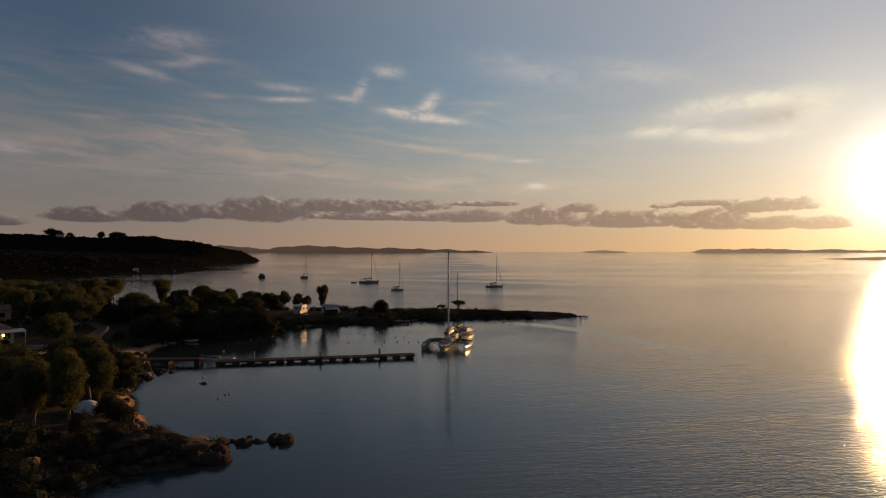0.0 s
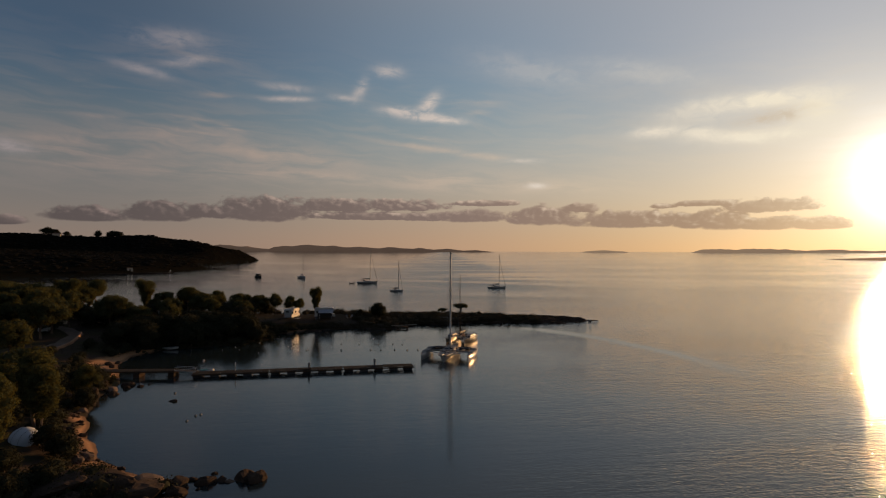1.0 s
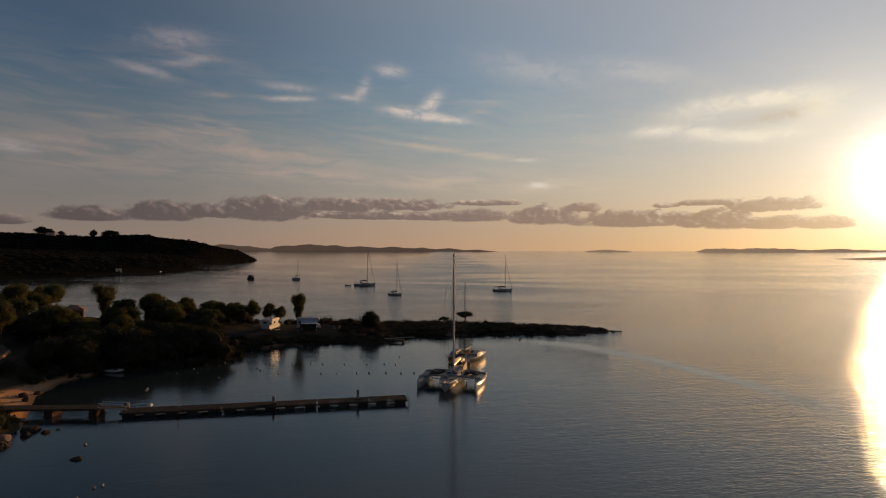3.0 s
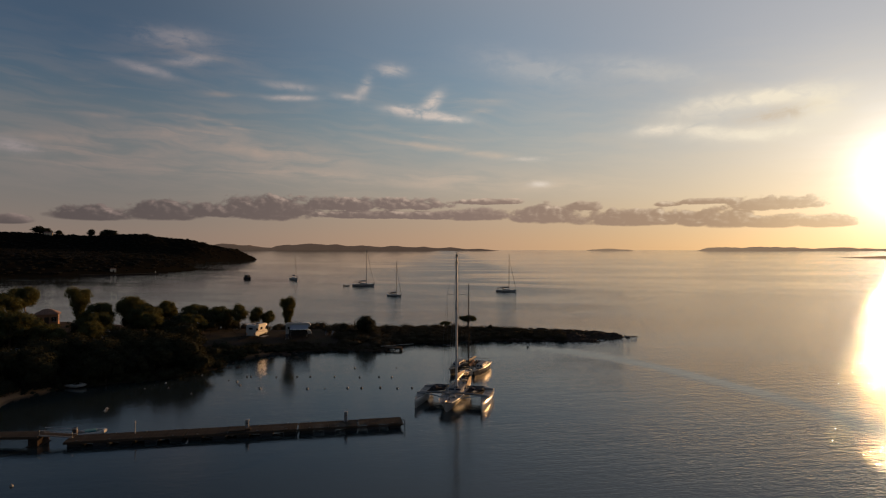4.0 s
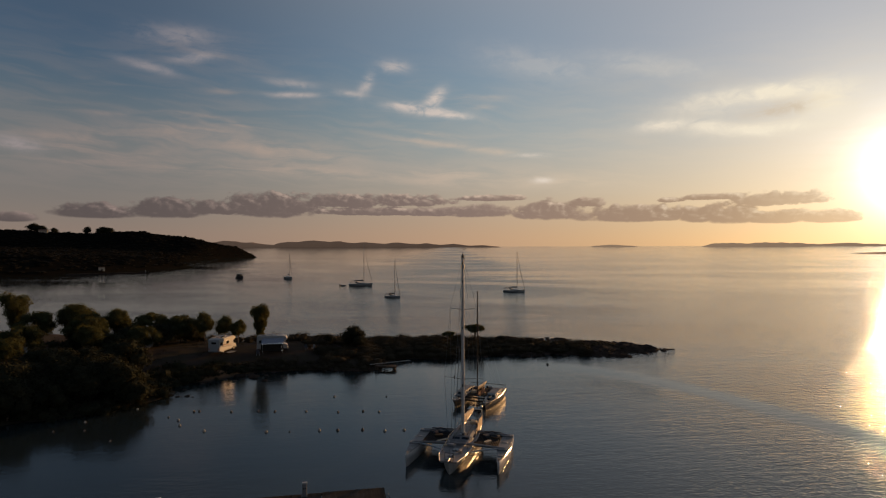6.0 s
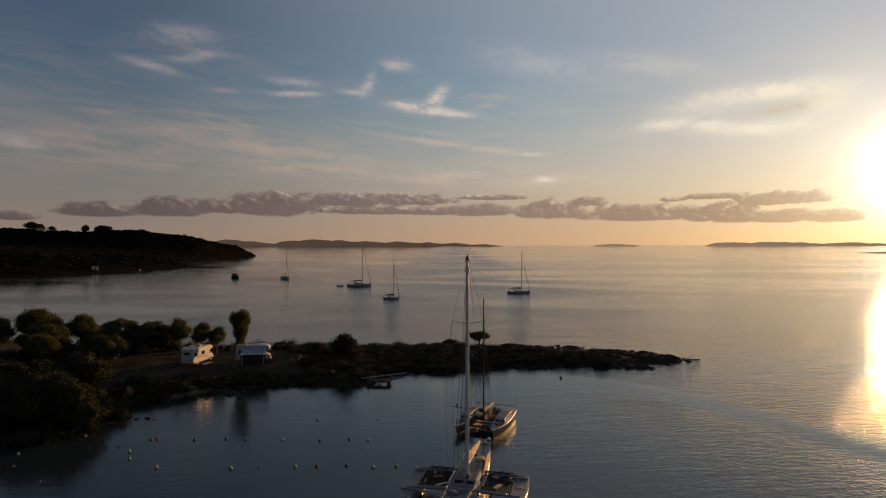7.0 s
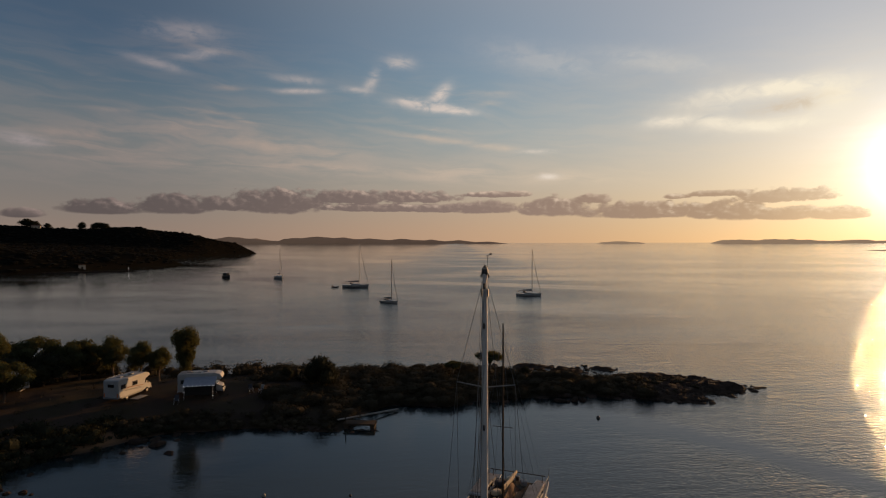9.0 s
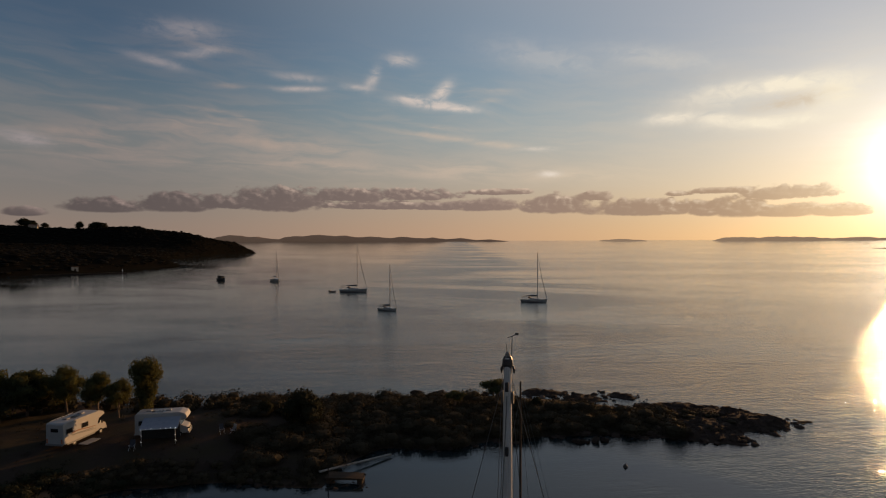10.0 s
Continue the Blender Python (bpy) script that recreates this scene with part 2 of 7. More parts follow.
# ---- materials ----
def material(name, colour, rough=0.7, metal=0.0, other=None, scale=2.0, amount=0.5, bump=0.0, bump_scale=20.0, spec=0.5, vary=0.0):
    """A surface whose colour wanders to a second one at two scales, with fine relief; vary: how far single objects differ."""
    mat = bpy.data.materials.new(name)
    mat.use_nodes = True
    g = Net(mat.node_tree)
    p = mat.node_tree.nodes["Principled BSDF"]
    p.inputs["Roughness"].default_value, p.inputs["Metallic"].default_value = rough, metal
    p.inputs["Specular IOR Level"].default_value = spec
    co = g.node("ShaderNodeTexCoord").outputs["Object"]
    other = other or tuple(c * 0.6 for c in colour)
    f = g.m("ADD", g.m("MULTIPLY", g.noise(co, scale, 3.0), 0.6), g.m("MULTIPLY", g.noise(co, scale * 9, 4.0, 0.7), 0.4))
    c = g.mix(g.m("MULTIPLY", g.smooth(f, 0.36, 0.64), amount), colour, other)
    if vary:
        info = g.node("ShaderNodeObjectInfo")
        k = g.m("MULTIPLY_ADD", info.outputs["Random"], 2 * vary, 1 - vary)
        grey = g.node("ShaderNodeCombineColor")
        for s in grey.inputs[:3]:
            g.put(s, k)
        c = g.mix(1.0, c, grey.outputs[0], "MULTIPLY")
    mat.node_tree.links.new(c, p.inputs["Base Color"])
    g.put(p.inputs["Roughness"], g.m("MULTIPLY_ADD", g.m("SUBTRACT", f, 0.5), 0.25, rough))
    if bump:
        b = g.node("ShaderNodeBump", Strength=0.6, Distance=bump)
        g.put(b.inputs["Height"], g.noise(co, bump_scale, 5.0, 0.65))
        mat.node_tree.links.new(b.outputs[0], p.inputs["Normal"])
    return mat


def leaf_material(name, colour, other, through_light=0.22):
    """Leaves that differ one by one and let some light through."""
    mat = bpy.data.materials.new(name)
    mat.use_nodes = True
    g = Net(mat.node_tree)
    p = mat.node_tree.nodes["Principled BSDF"]
    p.inputs["Roughness"].default_value, p.inputs["Specular IOR Level"].default_value = 0.85, 0.05
    geo = g.node("ShaderNodeNewGeometry")
    c = g.mix(geo.outputs["Random Per Island"], colour, other)
    mat.node_tree.links.new(c, p.inputs["Base Color"])
    tr = g.node("ShaderNodeBsdfTranslucent")
    mat.node_tree.links.new(g.mix(0.5, c, (0.26, 0.21, 0.04)), tr.inputs[0])
    mixer = g.node("ShaderNodeMixShader")
    mixer.inputs[0].default_value = through_light
    mat.node_tree.links.new(p.outputs[0], mixer.inputs[1])
    mat.node_tree.links.new(tr.outputs[0], mixer.inputs[2])
    mat.node_tree.links.new(mixer.outputs[0], mat.node_tree.nodes["Material Output"].inputs[0])
    return mat


def sea_material():
    mat = bpy.data.materials.new("sea_water")
    mat.use_nodes = True
    g = Net(mat.node_tree)
    p = mat.node_tree.nodes["Principled BSDF"]
    p.inputs["IOR"].default_value = 1.46
    geo = g.node("ShaderNodeNewGeometry").outputs["Position"]
    sep = g.node("ShaderNodeSeparateXYZ")
    mat.node_tree.links.new(geo, sep.inputs[0])
    x, y, _ = sep.outputs
    # wind lanes and calm patches, long across the view
    lanes = g.noise(g.xyz(g.m("MULTIPLY", x, 0.0045), g.m("MULTIPLY", y, 0.016)), 1.0, 4.0, 0.55, 0.7)
    broad = g.noise(g.xyz(g.m("MULTIPLY", x, 0.02), g.m("MULTIPLY", y, 0.035), 4.0), 1.0, 3.0)
    # the shelter of the bay
    shelter = g.smooth(g.m("ADD", x, g.m("MULTIPLY", broad, 20.0)), 2.0, 62.0)
    shelter = g.m("MAXIMUM", shelter, g.m("MULTIPLY", g.smooth(g.m("ADD", y, g.m("MULTIPLY", broad, 30.0)), 186.0, 225.0), g.m("MULTIPLY", g.m("MULTIPLY_ADD", g.smooth(x, -100.0, 20.0), 1.45, 0.03), g.m("MULTIPLY_ADD", g.smooth(x, 25.0, 85.0), -0.45, 1.0))))
    # an old wake, a smooth arc
    dx, dy = g.m("MULTIPLY", g.m("SUBTRACT", x, 4.0), 1.0 / 45.0), g.m("MULTIPLY", g.m("SUBTRACT", y, 92.0), 1.0 / 78.0)
    r = g.m("SQRT", g.m("ADD", g.m("POWER", dx, 2.0), g.m("POWER", dy, 2.0)))
    ring = g.m("ABSOLUTE", g.m("SUBTRACT", g.m("ADD", r, g.m("MULTIPLY", g.m("SUBTRACT", broad, 0.5), 0.08)), 1.0))
    arc = g.m("MULTIPLY", g.smooth(ring, 0.085, 0.0), g.m("MULTIPLY", g.smooth(x, 4.0, 22.0), g.smooth(y, 90.0, 135.0)))
    # longer streaks on the open sea
    streaks = g.noise(g.xyz(g.m("MULTIPLY", x, 0.0042), g.m("MULTIPLY_ADD", x, 0.0028, g.m("MULTIPLY", y, 0.0105)), 2.0), 1.0, 7.0, 0.66, 0.9)
    calm = g.m("MAXIMUM", g.smooth(lanes, 0.50, 0.66), g.m("MULTIPLY", g.smooth(streaks, 0.50, 0.57), g.smooth(y, 230.0, 420.0)))
    force = g.m("ADD", g.m("MULTIPLY_ADD", shelter, 0.48, 0.15), g.m("MULTIPLY_ADD", g.smooth(x, 12.0, 44.0), 0.20, g.m("MULTIPLY", g.smooth(x, 40.0, 80.0), 0.22)))
    force = g.m("MULTIPLY", force, g.m("MULTIPLY_ADD", g.m("MULTIPLY", calm, g.m("MULTIPLY_ADD", g.smooth(x, 40.0, 100.0), -0.6, 1.0)), -0.82, 1.0))
    force = g.m("MULTIPLY", force, g.m("MULTIPLY_ADD", arc, -0.85, 1.0))
    swell = g.noise(g.xyz(g.m("MULTIPLY_ADD", y, 0.05, g.m("MULTIPLY", x, 0.10)), g.m("MULTIPLY_ADD", x, -0.12, g.m("MULTIPLY", y, 0.55))), 1.0, 3.0, 0.5, 0.3)
    chop = g.noise(g.xyz(g.m("MULTIPLY", x, 0.62), g.m("MULTIPLY_ADD", x, -0.22, g.m("MULTIPLY", y, 1.7))), 1.0, 4.0, 0.6, 0.2)
    ripple = g.noise(g.xyz(g.m("MULTIPLY", x, 2.4), g.m("MULTIPLY_ADD", x, -0.7, g.m("MULTIPLY", y, 3.2))), 1.0, 2.5, 0.6)
    roll = g.noise(g.xyz(g.m("MULTIPLY_ADD", y, 0.03, g.m("MULTIPLY", x, 0.045)), g.m("MULTIPLY_ADD", x, -0.03, g.m("MULTIPLY", y, 0.15)), 3.0), 1.0, 4.0, 0.6, 0.4)
    gust = g.noise(g.xyz(g.m("MULTIPLY", x, 0.025), g.m("MULTIPLY", y, 0.05), 9.0), 1.0, 4.0, 0.6, 0.5)
    force = g.m("MULTIPLY", force, g.m("MULTIPLY_ADD", g.smooth(gust, 0.34, 0.64), g.m("MULTIPLY_ADD", g.smooth(x, 40.0, 110.0), -0.45, 0.55), 0.68))
    # heights about the mean level
    swell, chop, ripple, roll = (g.m("SUBTRACT", n, 0.5) for n in (swell, chop, ripple, roll))
    swell = g.m("MULTIPLY_ADD", roll, g.m("MULTIPLY_ADD", g.m("MULTIPLY", g.smooth(y, 120.0, 260.0), g.m("MULTIPLY_ADD", g.smooth(x, 35.0, 85.0), -0.7, 1.0)), 4.2, 0.3), swell)
    high = g.m("ADD", g.m("MULTIPLY", swell, 0.10), g.m("ADD", g.m("MULTIPLY", chop, 0.13), g.m("MULTIPLY", ripple, 0.09)))
    b = g.node("ShaderNodeBump", Strength=1.0, Distance=1.0)
    g.put(b.inputs["Height"], g.m("MULTIPLY", high, force))
    mat.node_tree.links.new(b.outputs[0], p.inputs["Normal"])
    g.put(p.inputs["Base Color"], g.mix(broad, (0.016, 0.025, 0.027), (0.022, 0.032, 0.034)))
    open_sea = g.m("MULTIPLY", g.smooth(y, 150.0, 420.0), g.m("MULTIPLY_ADD", g.smooth(x, -140.0, 0.0), 0.95, 0.05))
    dull = g.m("MAXIMUM", g.m("MULTIPLY", open_sea, 0.75), shelter)
    dull = g.m("MULTIPLY", dull, g.m("MULTIPLY_ADD", calm, -0.85, 1.0))
    g.put(p.inputs["Roughness"], g.m("MULTIPLY_ADD", dull, g.m("MULTIPLY", g.smooth(y, 170.0, 330.0), g.m("MULTIPLY_ADD", g.smooth(x, 35.0, 85.0), -0.08, 0.12)), g.m("MULTIPLY_ADD", g.smooth(x, 0.0, 30.0), -0.02, 0.06)))
    return mat


def ground_material():
    mat = bpy.data.materials.new("coastal_soil")
    mat.use_nodes = True
    g = Net(mat.node_tree)
    p = mat.node_tree.nodes["Principled BSDF"]
    p.inputs["Roughness"].default_value, p.inputs["Specular IOR Level"].default_value = 0.95, 0.05
    geo = g.node("ShaderNodeNewGeometry").outputs["Position"]
    sep = g.node("ShaderNodeSeparateXYZ")
    mat.node_tree.links.new(geo, sep.inputs[0])
    patch = g.noise(geo, 0.16, 5.0, 0.6)
    fine = g.noise(geo, 2.6, 5.0, 0.7)
    soil = g.mix(fine, (0.062, 0.045, 0.034), (0.034, 0.026, 0.020))
    weeds = g.mix(fine, (0.032, 0.032, 0.015), (0.052, 0.043, 0.022))
    c = g.mix(g.smooth(patch, 0.42, 0.58), soil, weeds)
    level = g.m("ADD", sep.outputs[2], g.m("MULTIPLY", g.m("SUBTRACT", patch, 0.5), 0.9))
    level = g.m("ADD", level, g.m("MULTIPLY", g.smooth(sep.outputs[0], -8.0, -4.0), 3.0))
    level = g.m("ADD", level, g.m("MULTIPLY", g.smooth(sep.outputs[1], 159.0, 161.5), 0.75))
    level = g.m("ADD", level, g.m("MULTIPLY", g.m("MULTIPLY", g.smooth(sep.outputs[1], 105.5, 102.5), g.m("MAXIMUM", g.smooth(sep.outputs[1], 84.0, 88.0), g.smooth(sep.outputs[1], 65.2, 63.0))), 3.0))
    level = g.m("ADD", level, g.m("MULTIPLY", g.smooth(sep.outputs[1], 129.0, 134.0), g.m("MULTIPLY", g.smooth(sep.outputs[1], 151.5, 148.0), 3.0)))
    level = g.m("ADD", level, g.m("MULTIPLY", g.smooth(sep.outputs[1], 95.0, 85.0), 0.36))
    sand = g.mix(fine, (0.50, 0.28, 0.145), (0.36, 0.20, 0.105))
    c = g.mix(g.smooth(level, 0.95, 0.5), c, sand)
    c = g.mix(g.m("MULTIPLY", g.smooth(sep.outputs[1], 150.0, 154.0), 0.55), c, soil)
    wet = g.smooth(sep.outputs[2], 0.22, 0.05)
    c = g.mix(g.m("MULTIPLY", wet, 0.6), c, (0.05, 0.038, 0.028))
    g.put(p.inputs["Base Color"], c)
    b = g.node("ShaderNodeBump", Strength=0.8, Distance=0.06)
    g.put(b.inputs["Height"], g.m("ADD", g.m("MULTIPLY", fine, 0.7), g.m("MULTIPLY", g.noise(geo, 14.0, 3.0, 0.7), 0.3)))
    mat.node_tree.links.new(b.outputs[0], p.inputs["Normal"])
    return mat


SEA, SOIL = sea_material(), ground_material()
# near-black hillside: the headland's backlit shade is put into its colour
SCRUB_HILL = material("scrub_hill_shaded", (0.008, 0.008, 0.006), 0.95, other=(0.011, 0.010, 0.008), scale=0.02, amount=0.8, bump=1.2, bump_scale=0.12, spec=0.0)
# the air's haze before the far islands is put in as a weak warm glow
ISLE = material("island_haze_glow", (0.16, 0.12, 0.105), 1.0, other=(0.21, 0.16, 0.13), scale=0.004, amount=0.7, spec=0.0)
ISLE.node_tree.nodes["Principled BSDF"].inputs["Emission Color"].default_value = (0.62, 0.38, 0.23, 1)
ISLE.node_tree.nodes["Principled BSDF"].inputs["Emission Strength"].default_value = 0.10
# paler, stronger-glowing copy for the sunlit haze on the right
ISLE_SUN = material("island_sun_haze_glow", (0.24, 0.18, 0.14), 1.0, other=(0.28, 0.21, 0.16), scale=0.004, amount=0.7, spec=0.0)
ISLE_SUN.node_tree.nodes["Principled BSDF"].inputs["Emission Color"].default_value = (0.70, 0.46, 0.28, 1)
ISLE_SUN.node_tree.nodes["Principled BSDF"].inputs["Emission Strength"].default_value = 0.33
BARK = material("bark", (0.14, 0.10, 0.07), 0.95, scale=3, bump=0.03, bump_scale=12)
LEAF = leaf_material("leaf_olive", (0.042, 0.050, 0.022), (0.076, 0.078, 0.033), 0.30)
LEAF_DARK = leaf_material("leaf_pine", (0.034, 0.044, 0.021), (0.062, 0.067, 0.031), 0.22)
LEAF_SCRUB = leaf_material("leaf_scrub", (0.040, 0.034, 0.021), (0.056, 0.045, 0.029), 0.02)
# leaf copy for bushes and shore scrub, darkened to hold their unlit side
LEAF_SHADED = leaf_material("leaf_shaded", (0.019, 0.022, 0.013), (0.033, 0.033, 0.019), 0.04)
# scrub leaf copy for the headland, with the backlit shade in its colours
LEAF_HILL = leaf_material("leaf_hill_shaded", (0.008, 0.008, 0.006), (0.012, 0.011, 0.008), 0.01)
ROCK = material("granite", (0.20, 0.14, 0.105), 0.95, other=(0.09, 0.068, 0.054), scale=0.9, amount=0.9, bump=0.12, bump_scale=4, vary=0.25, spec=0.15)
# darkened copy of the granite: the shade of backlit rock is in the colour
ROCK_DARK = material("shaded_granite", (0.066, 0.047, 0.036), 0.95, other=(0.032, 0.024, 0.019), scale=0.9, amount=0.9, bump=0.2, bump_scale=4, vary=0.25, spec=0.05)
GELCOAT = material("white_gelcoat", (0.42, 0.415, 0.405), 0.22, other=(0.28, 0.272, 0.262), scale=0.7, amount=0.7)
HULLPAINT = material("chalky_hull_paint", (0.44, 0.425, 0.40), 0.20, other=(0.29, 0.275, 0.255), scale=0.7, amount=0.7)
FLOATPAINT = material("glossy_float_paint", (0.46, 0.445, 0.42), 0.09, other=(0.33, 0.315, 0.295), scale=0.7, amount=0.6)
GREYCOAT = material("grey_deck_paint", (0.27, 0.275, 0.28), 0.6, other=(0.20, 0.205, 0.21), scale=0.8, amount=0.6)
DECKPAINT = material("worn_deck_paint", (0.25, 0.245, 0.24), 0.6, other=(0.12, 0.115, 0.108), scale=1.1, amount=0.85)
TEAL = material("teal_cover", (0.10, 0.26, 0.26), 0.7)
AWNING = material("blue_grey_awning", (0.30, 0.32, 0.37), 0.8, other=(0.22, 0.24, 0.29), scale=2)
TARP = material("rust_tarpaulin", (0.30, 0.15, 0.085), 0.8, other=(0.20, 0.10, 0.06), scale=1.5, amount=0.7)
DARKCOAT = material("dark_hull_paint", (0.022, 0.024, 0.028), 0.4, other=(0.04, 0.04, 0.042), scale=0.8)
BLUECOAT = material("navy_paint", (0.03, 0.045, 0.09), 0.35)
ALLOY = material("mast_alloy", (0.55, 0.55, 0.55), 0.38, 0.6, other=(0.44, 0.44, 0.44), scale=1.5)
PAINTED = material("mast_paint", (0.58, 0.575, 0.56), 0.4, other=(0.44, 0.435, 0.42), scale=1.2)
STEEL = material("stainless_wire", (0.16, 0.16, 0.16), 0.5, 0.7)
NET = material("trampoline_mesh", (0.030, 0.027, 0.026), 0.9, scale=6)
CANVAS = material("canvas_cover", (0.62, 0.50, 0.34), 0.85, other=(0.50, 0.38, 0.25), scale=2)
NAVYCLOTH = material("dark_canvas", (0.05, 0.055, 0.07), 0.9)
GLASSY = material("smoked_glass", (0.012, 0.013, 0.016), 0.08, scale=1, amount=0.3)
PLANK = material("weathered_planks", (0.054, 0.045, 0.037), 0.95, other=(0.034, 0.029, 0.024), scale=1.3, amount=0.8, bump=0.01, bump_scale=25, vary=0.14, spec=0.08)
BEAM = material("dark_timber", (0.075, 0.054, 0.038), 0.9, other=(0.042, 0.031, 0.023), scale=1.3, bump=0.01, spec=0.12)
CONCRETE = material("old_concrete", (0.30, 0.28, 0.25), 0.9, other=(0.19, 0.17, 0.15), scale=1.2, amount=0.8, bump=0.01)
RUBBER = material("black_rubber", (0.02, 0.02, 0.02), 0.8)
WHITE = material("white_panel", (0.38, 0.38, 0.375), 0.45, other=(0.34, 0.335, 0.32), scale=0.8, amount=0.5)
GREYTRIM = material("grey_trim", (0.22, 0.22, 0.22), 0.5)
CREAM = material("cream_plaster", (0.62, 0.52, 0.40), 0.9, other=(0.50, 0.41, 0.31), scale=0.7, amount=0.7, bump=0.01)
OCHRE = material("ochre_plaster", (0.34, 0.18, 0.10), 0.9, other=(0.26, 0.14, 0.075), scale=0.7, amount=0.7, bump=0.01)
ROOFTILE = material("clay_tiles", (0.24, 0.13, 0.085), 0.85, other=(0.16, 0.09, 0.06), scale=1.5, amount=0.8, vary=0.15)
ROAD = material("dusty_road", (0.115, 0.082, 0.058), 0.95, other=(0.075, 0.055, 0.04), scale=0.5, amount=0.7, bump=0.02, bump_scale=6)
FLOAT_WHITE = material("faded_float", (0.26, 0.25, 0.225), 0.5, other=(0.16, 0.15, 0.13), scale=4)
FLOAT_DARK = material("dark_float", (0.07, 0.06, 0.052), 0.7)
FLOAT_ORANGE = material("orange_float", (0.55, 0.17, 0.05), 0.6)
TENT = material("tent_fabric", (0.52, 0.56, 0.60), 0.75, other=(0.42, 0.46, 0.5), scale=2)
SKIN = material("inflatable_grey", (0.50, 0.49, 0.46), 0.6)
lamp_glow = bpy.data.materials.new("lit_lamp")
lamp_glow.use_nodes = True
lamp_glow.node_tree.nodes["Principled BSDF"].inputs["Emission Color"].default_value = (1.0, 0.62, 0.25, 1)
lamp_glow.node_tree.nodes["Principled BSDF"].inputs["Emission Strength"].default_value = 9.0
fairy_glow = bpy.data.materials.new("fairy_bulb")
fairy_glow.use_nodes = True
fairy_glow.node_tree.nodes["Principled BSDF"].inputs["Emission Color"].default_value = (0.95, 0.95, 1.0, 1)
fairy_glow.node_tree.nodes["Principled BSDF"].inputs["Emission Strength"].default_value = 1.3


# ---- builders ----
def part(name, bm, mat, parent=None, label="", smooth=False):
    """Links a bmesh as one mesh object, under parent if there is one."""
    me = bpy.data.meshes.new(name)
    bmesh.ops.recalc_face_normals(bm, faces=bm.faces[:])
    bm.to_mesh(me)
    bm.free()
    me.materials.append(mat)
    if smooth:
        me.polygons.foreach_set("use_smooth", [True] * len(me.polygons))
    ob = new(name, me)
    if parent is not None:
        ob.parent = parent
    return tagged(ob, label)


def raw(name, verts, faces, mat, parent=None, label="", smooth=False):
    me = bpy.data.meshes.new(name)
    me.from_pydata([tuple(v) for v in verts], [], [tuple(f) for f in faces])
    me.materials.append(mat)
    if smooth:
        me.polygons.foreach_set("use_smooth", [True] * len(me.polygons))
    ob = new(name, me)
    if parent is not None:
        ob.parent = parent
    return tagged(ob, label)


def thing(name, m, label, category, group="", kind=""):
    """An empty at the base of a thing, at the pose m."""
    ob = new(name)
    ob.empty_display_size = 0.3
    ob.matrix_world = m
    return tagged(ob, label, category, group, kind)


def box(bm, centre, size, bevel=0.0, turn=(0, 0, 0)):
    m = pose(*centre, *turn) @ Matrix.Diagonal((*size, 1))
    made = bmesh.ops.create_cube(bm, size=1, matrix=m)["verts"]
    if bevel:
        edges = list({e for v in made for e in v.link_edges})
        bmesh.ops.bevel(bm, geom=edges, offset=bevel, segments=2, affect="EDGES", profile=0.6)
    return bm


def tube(bm, points, radii, sides=6, caps=True):
    """A round bar through points, with a radius at each one."""
    points = [Vector(p) for p in points]
    if isinstance(radii, (int, float)):
        radii = [radii] * len(points)
    rings = []
    for i, (p, r) in enumerate(zip(points, radii)):
        way = (points[min(i + 1, len(points) - 1)] - points[max(i - 1, 0)]).normalized()
        side = way.cross(Vector((0, 0, 1)) if abs(way.z) < 0.9 else Vector((1, 0, 0))).normalized()
        up = side.cross(way)
        rings.append([bm.verts.new(p + (side * math.cos(a) + up * math.sin(a)) * r) for a in (2 * math.pi * k / sides for k in range(sides))])
    for a, b in zip(rings, rings[1:]):
        for k in range(sides):
            bm.faces.new((a[k], a[(k + 1) % sides], b[(k + 1) % sides], b[k]))
    if caps:
        bm.faces.new(rings[0][::-1])
        bm.faces.new(rings[-1])
    return bm


def prism(bm, outline, low, high):
    """An upright body over a plan outline."""
    a = [bm.verts.new((x, y, low)) for x, y in outline]
    b = [bm.verts.new((x, y, high)) for x, y in outline]
    n = len(outline)
    bm.faces.new(a[::-1])
    bm.faces.new(b)
    for k in range(n):
        bm.faces.new((a[k], a[(k + 1) % n], b[(k + 1) % n], b[k]))
    return bm


def loft(bm, rings, closed=False):
    """Skins a row of outlines with equal counts; closed: round ones."""
    made = [[bm.verts.new(p) for p in ring] for ring in rings]
    n = len(made[0])
    for a, b in zip(made, made[1:]):
        for k in range(n if closed else n - 1):
            bm.faces.new((a[k], a[(k + 1) % n], b[(k + 1) % n], b[k]))
    return made


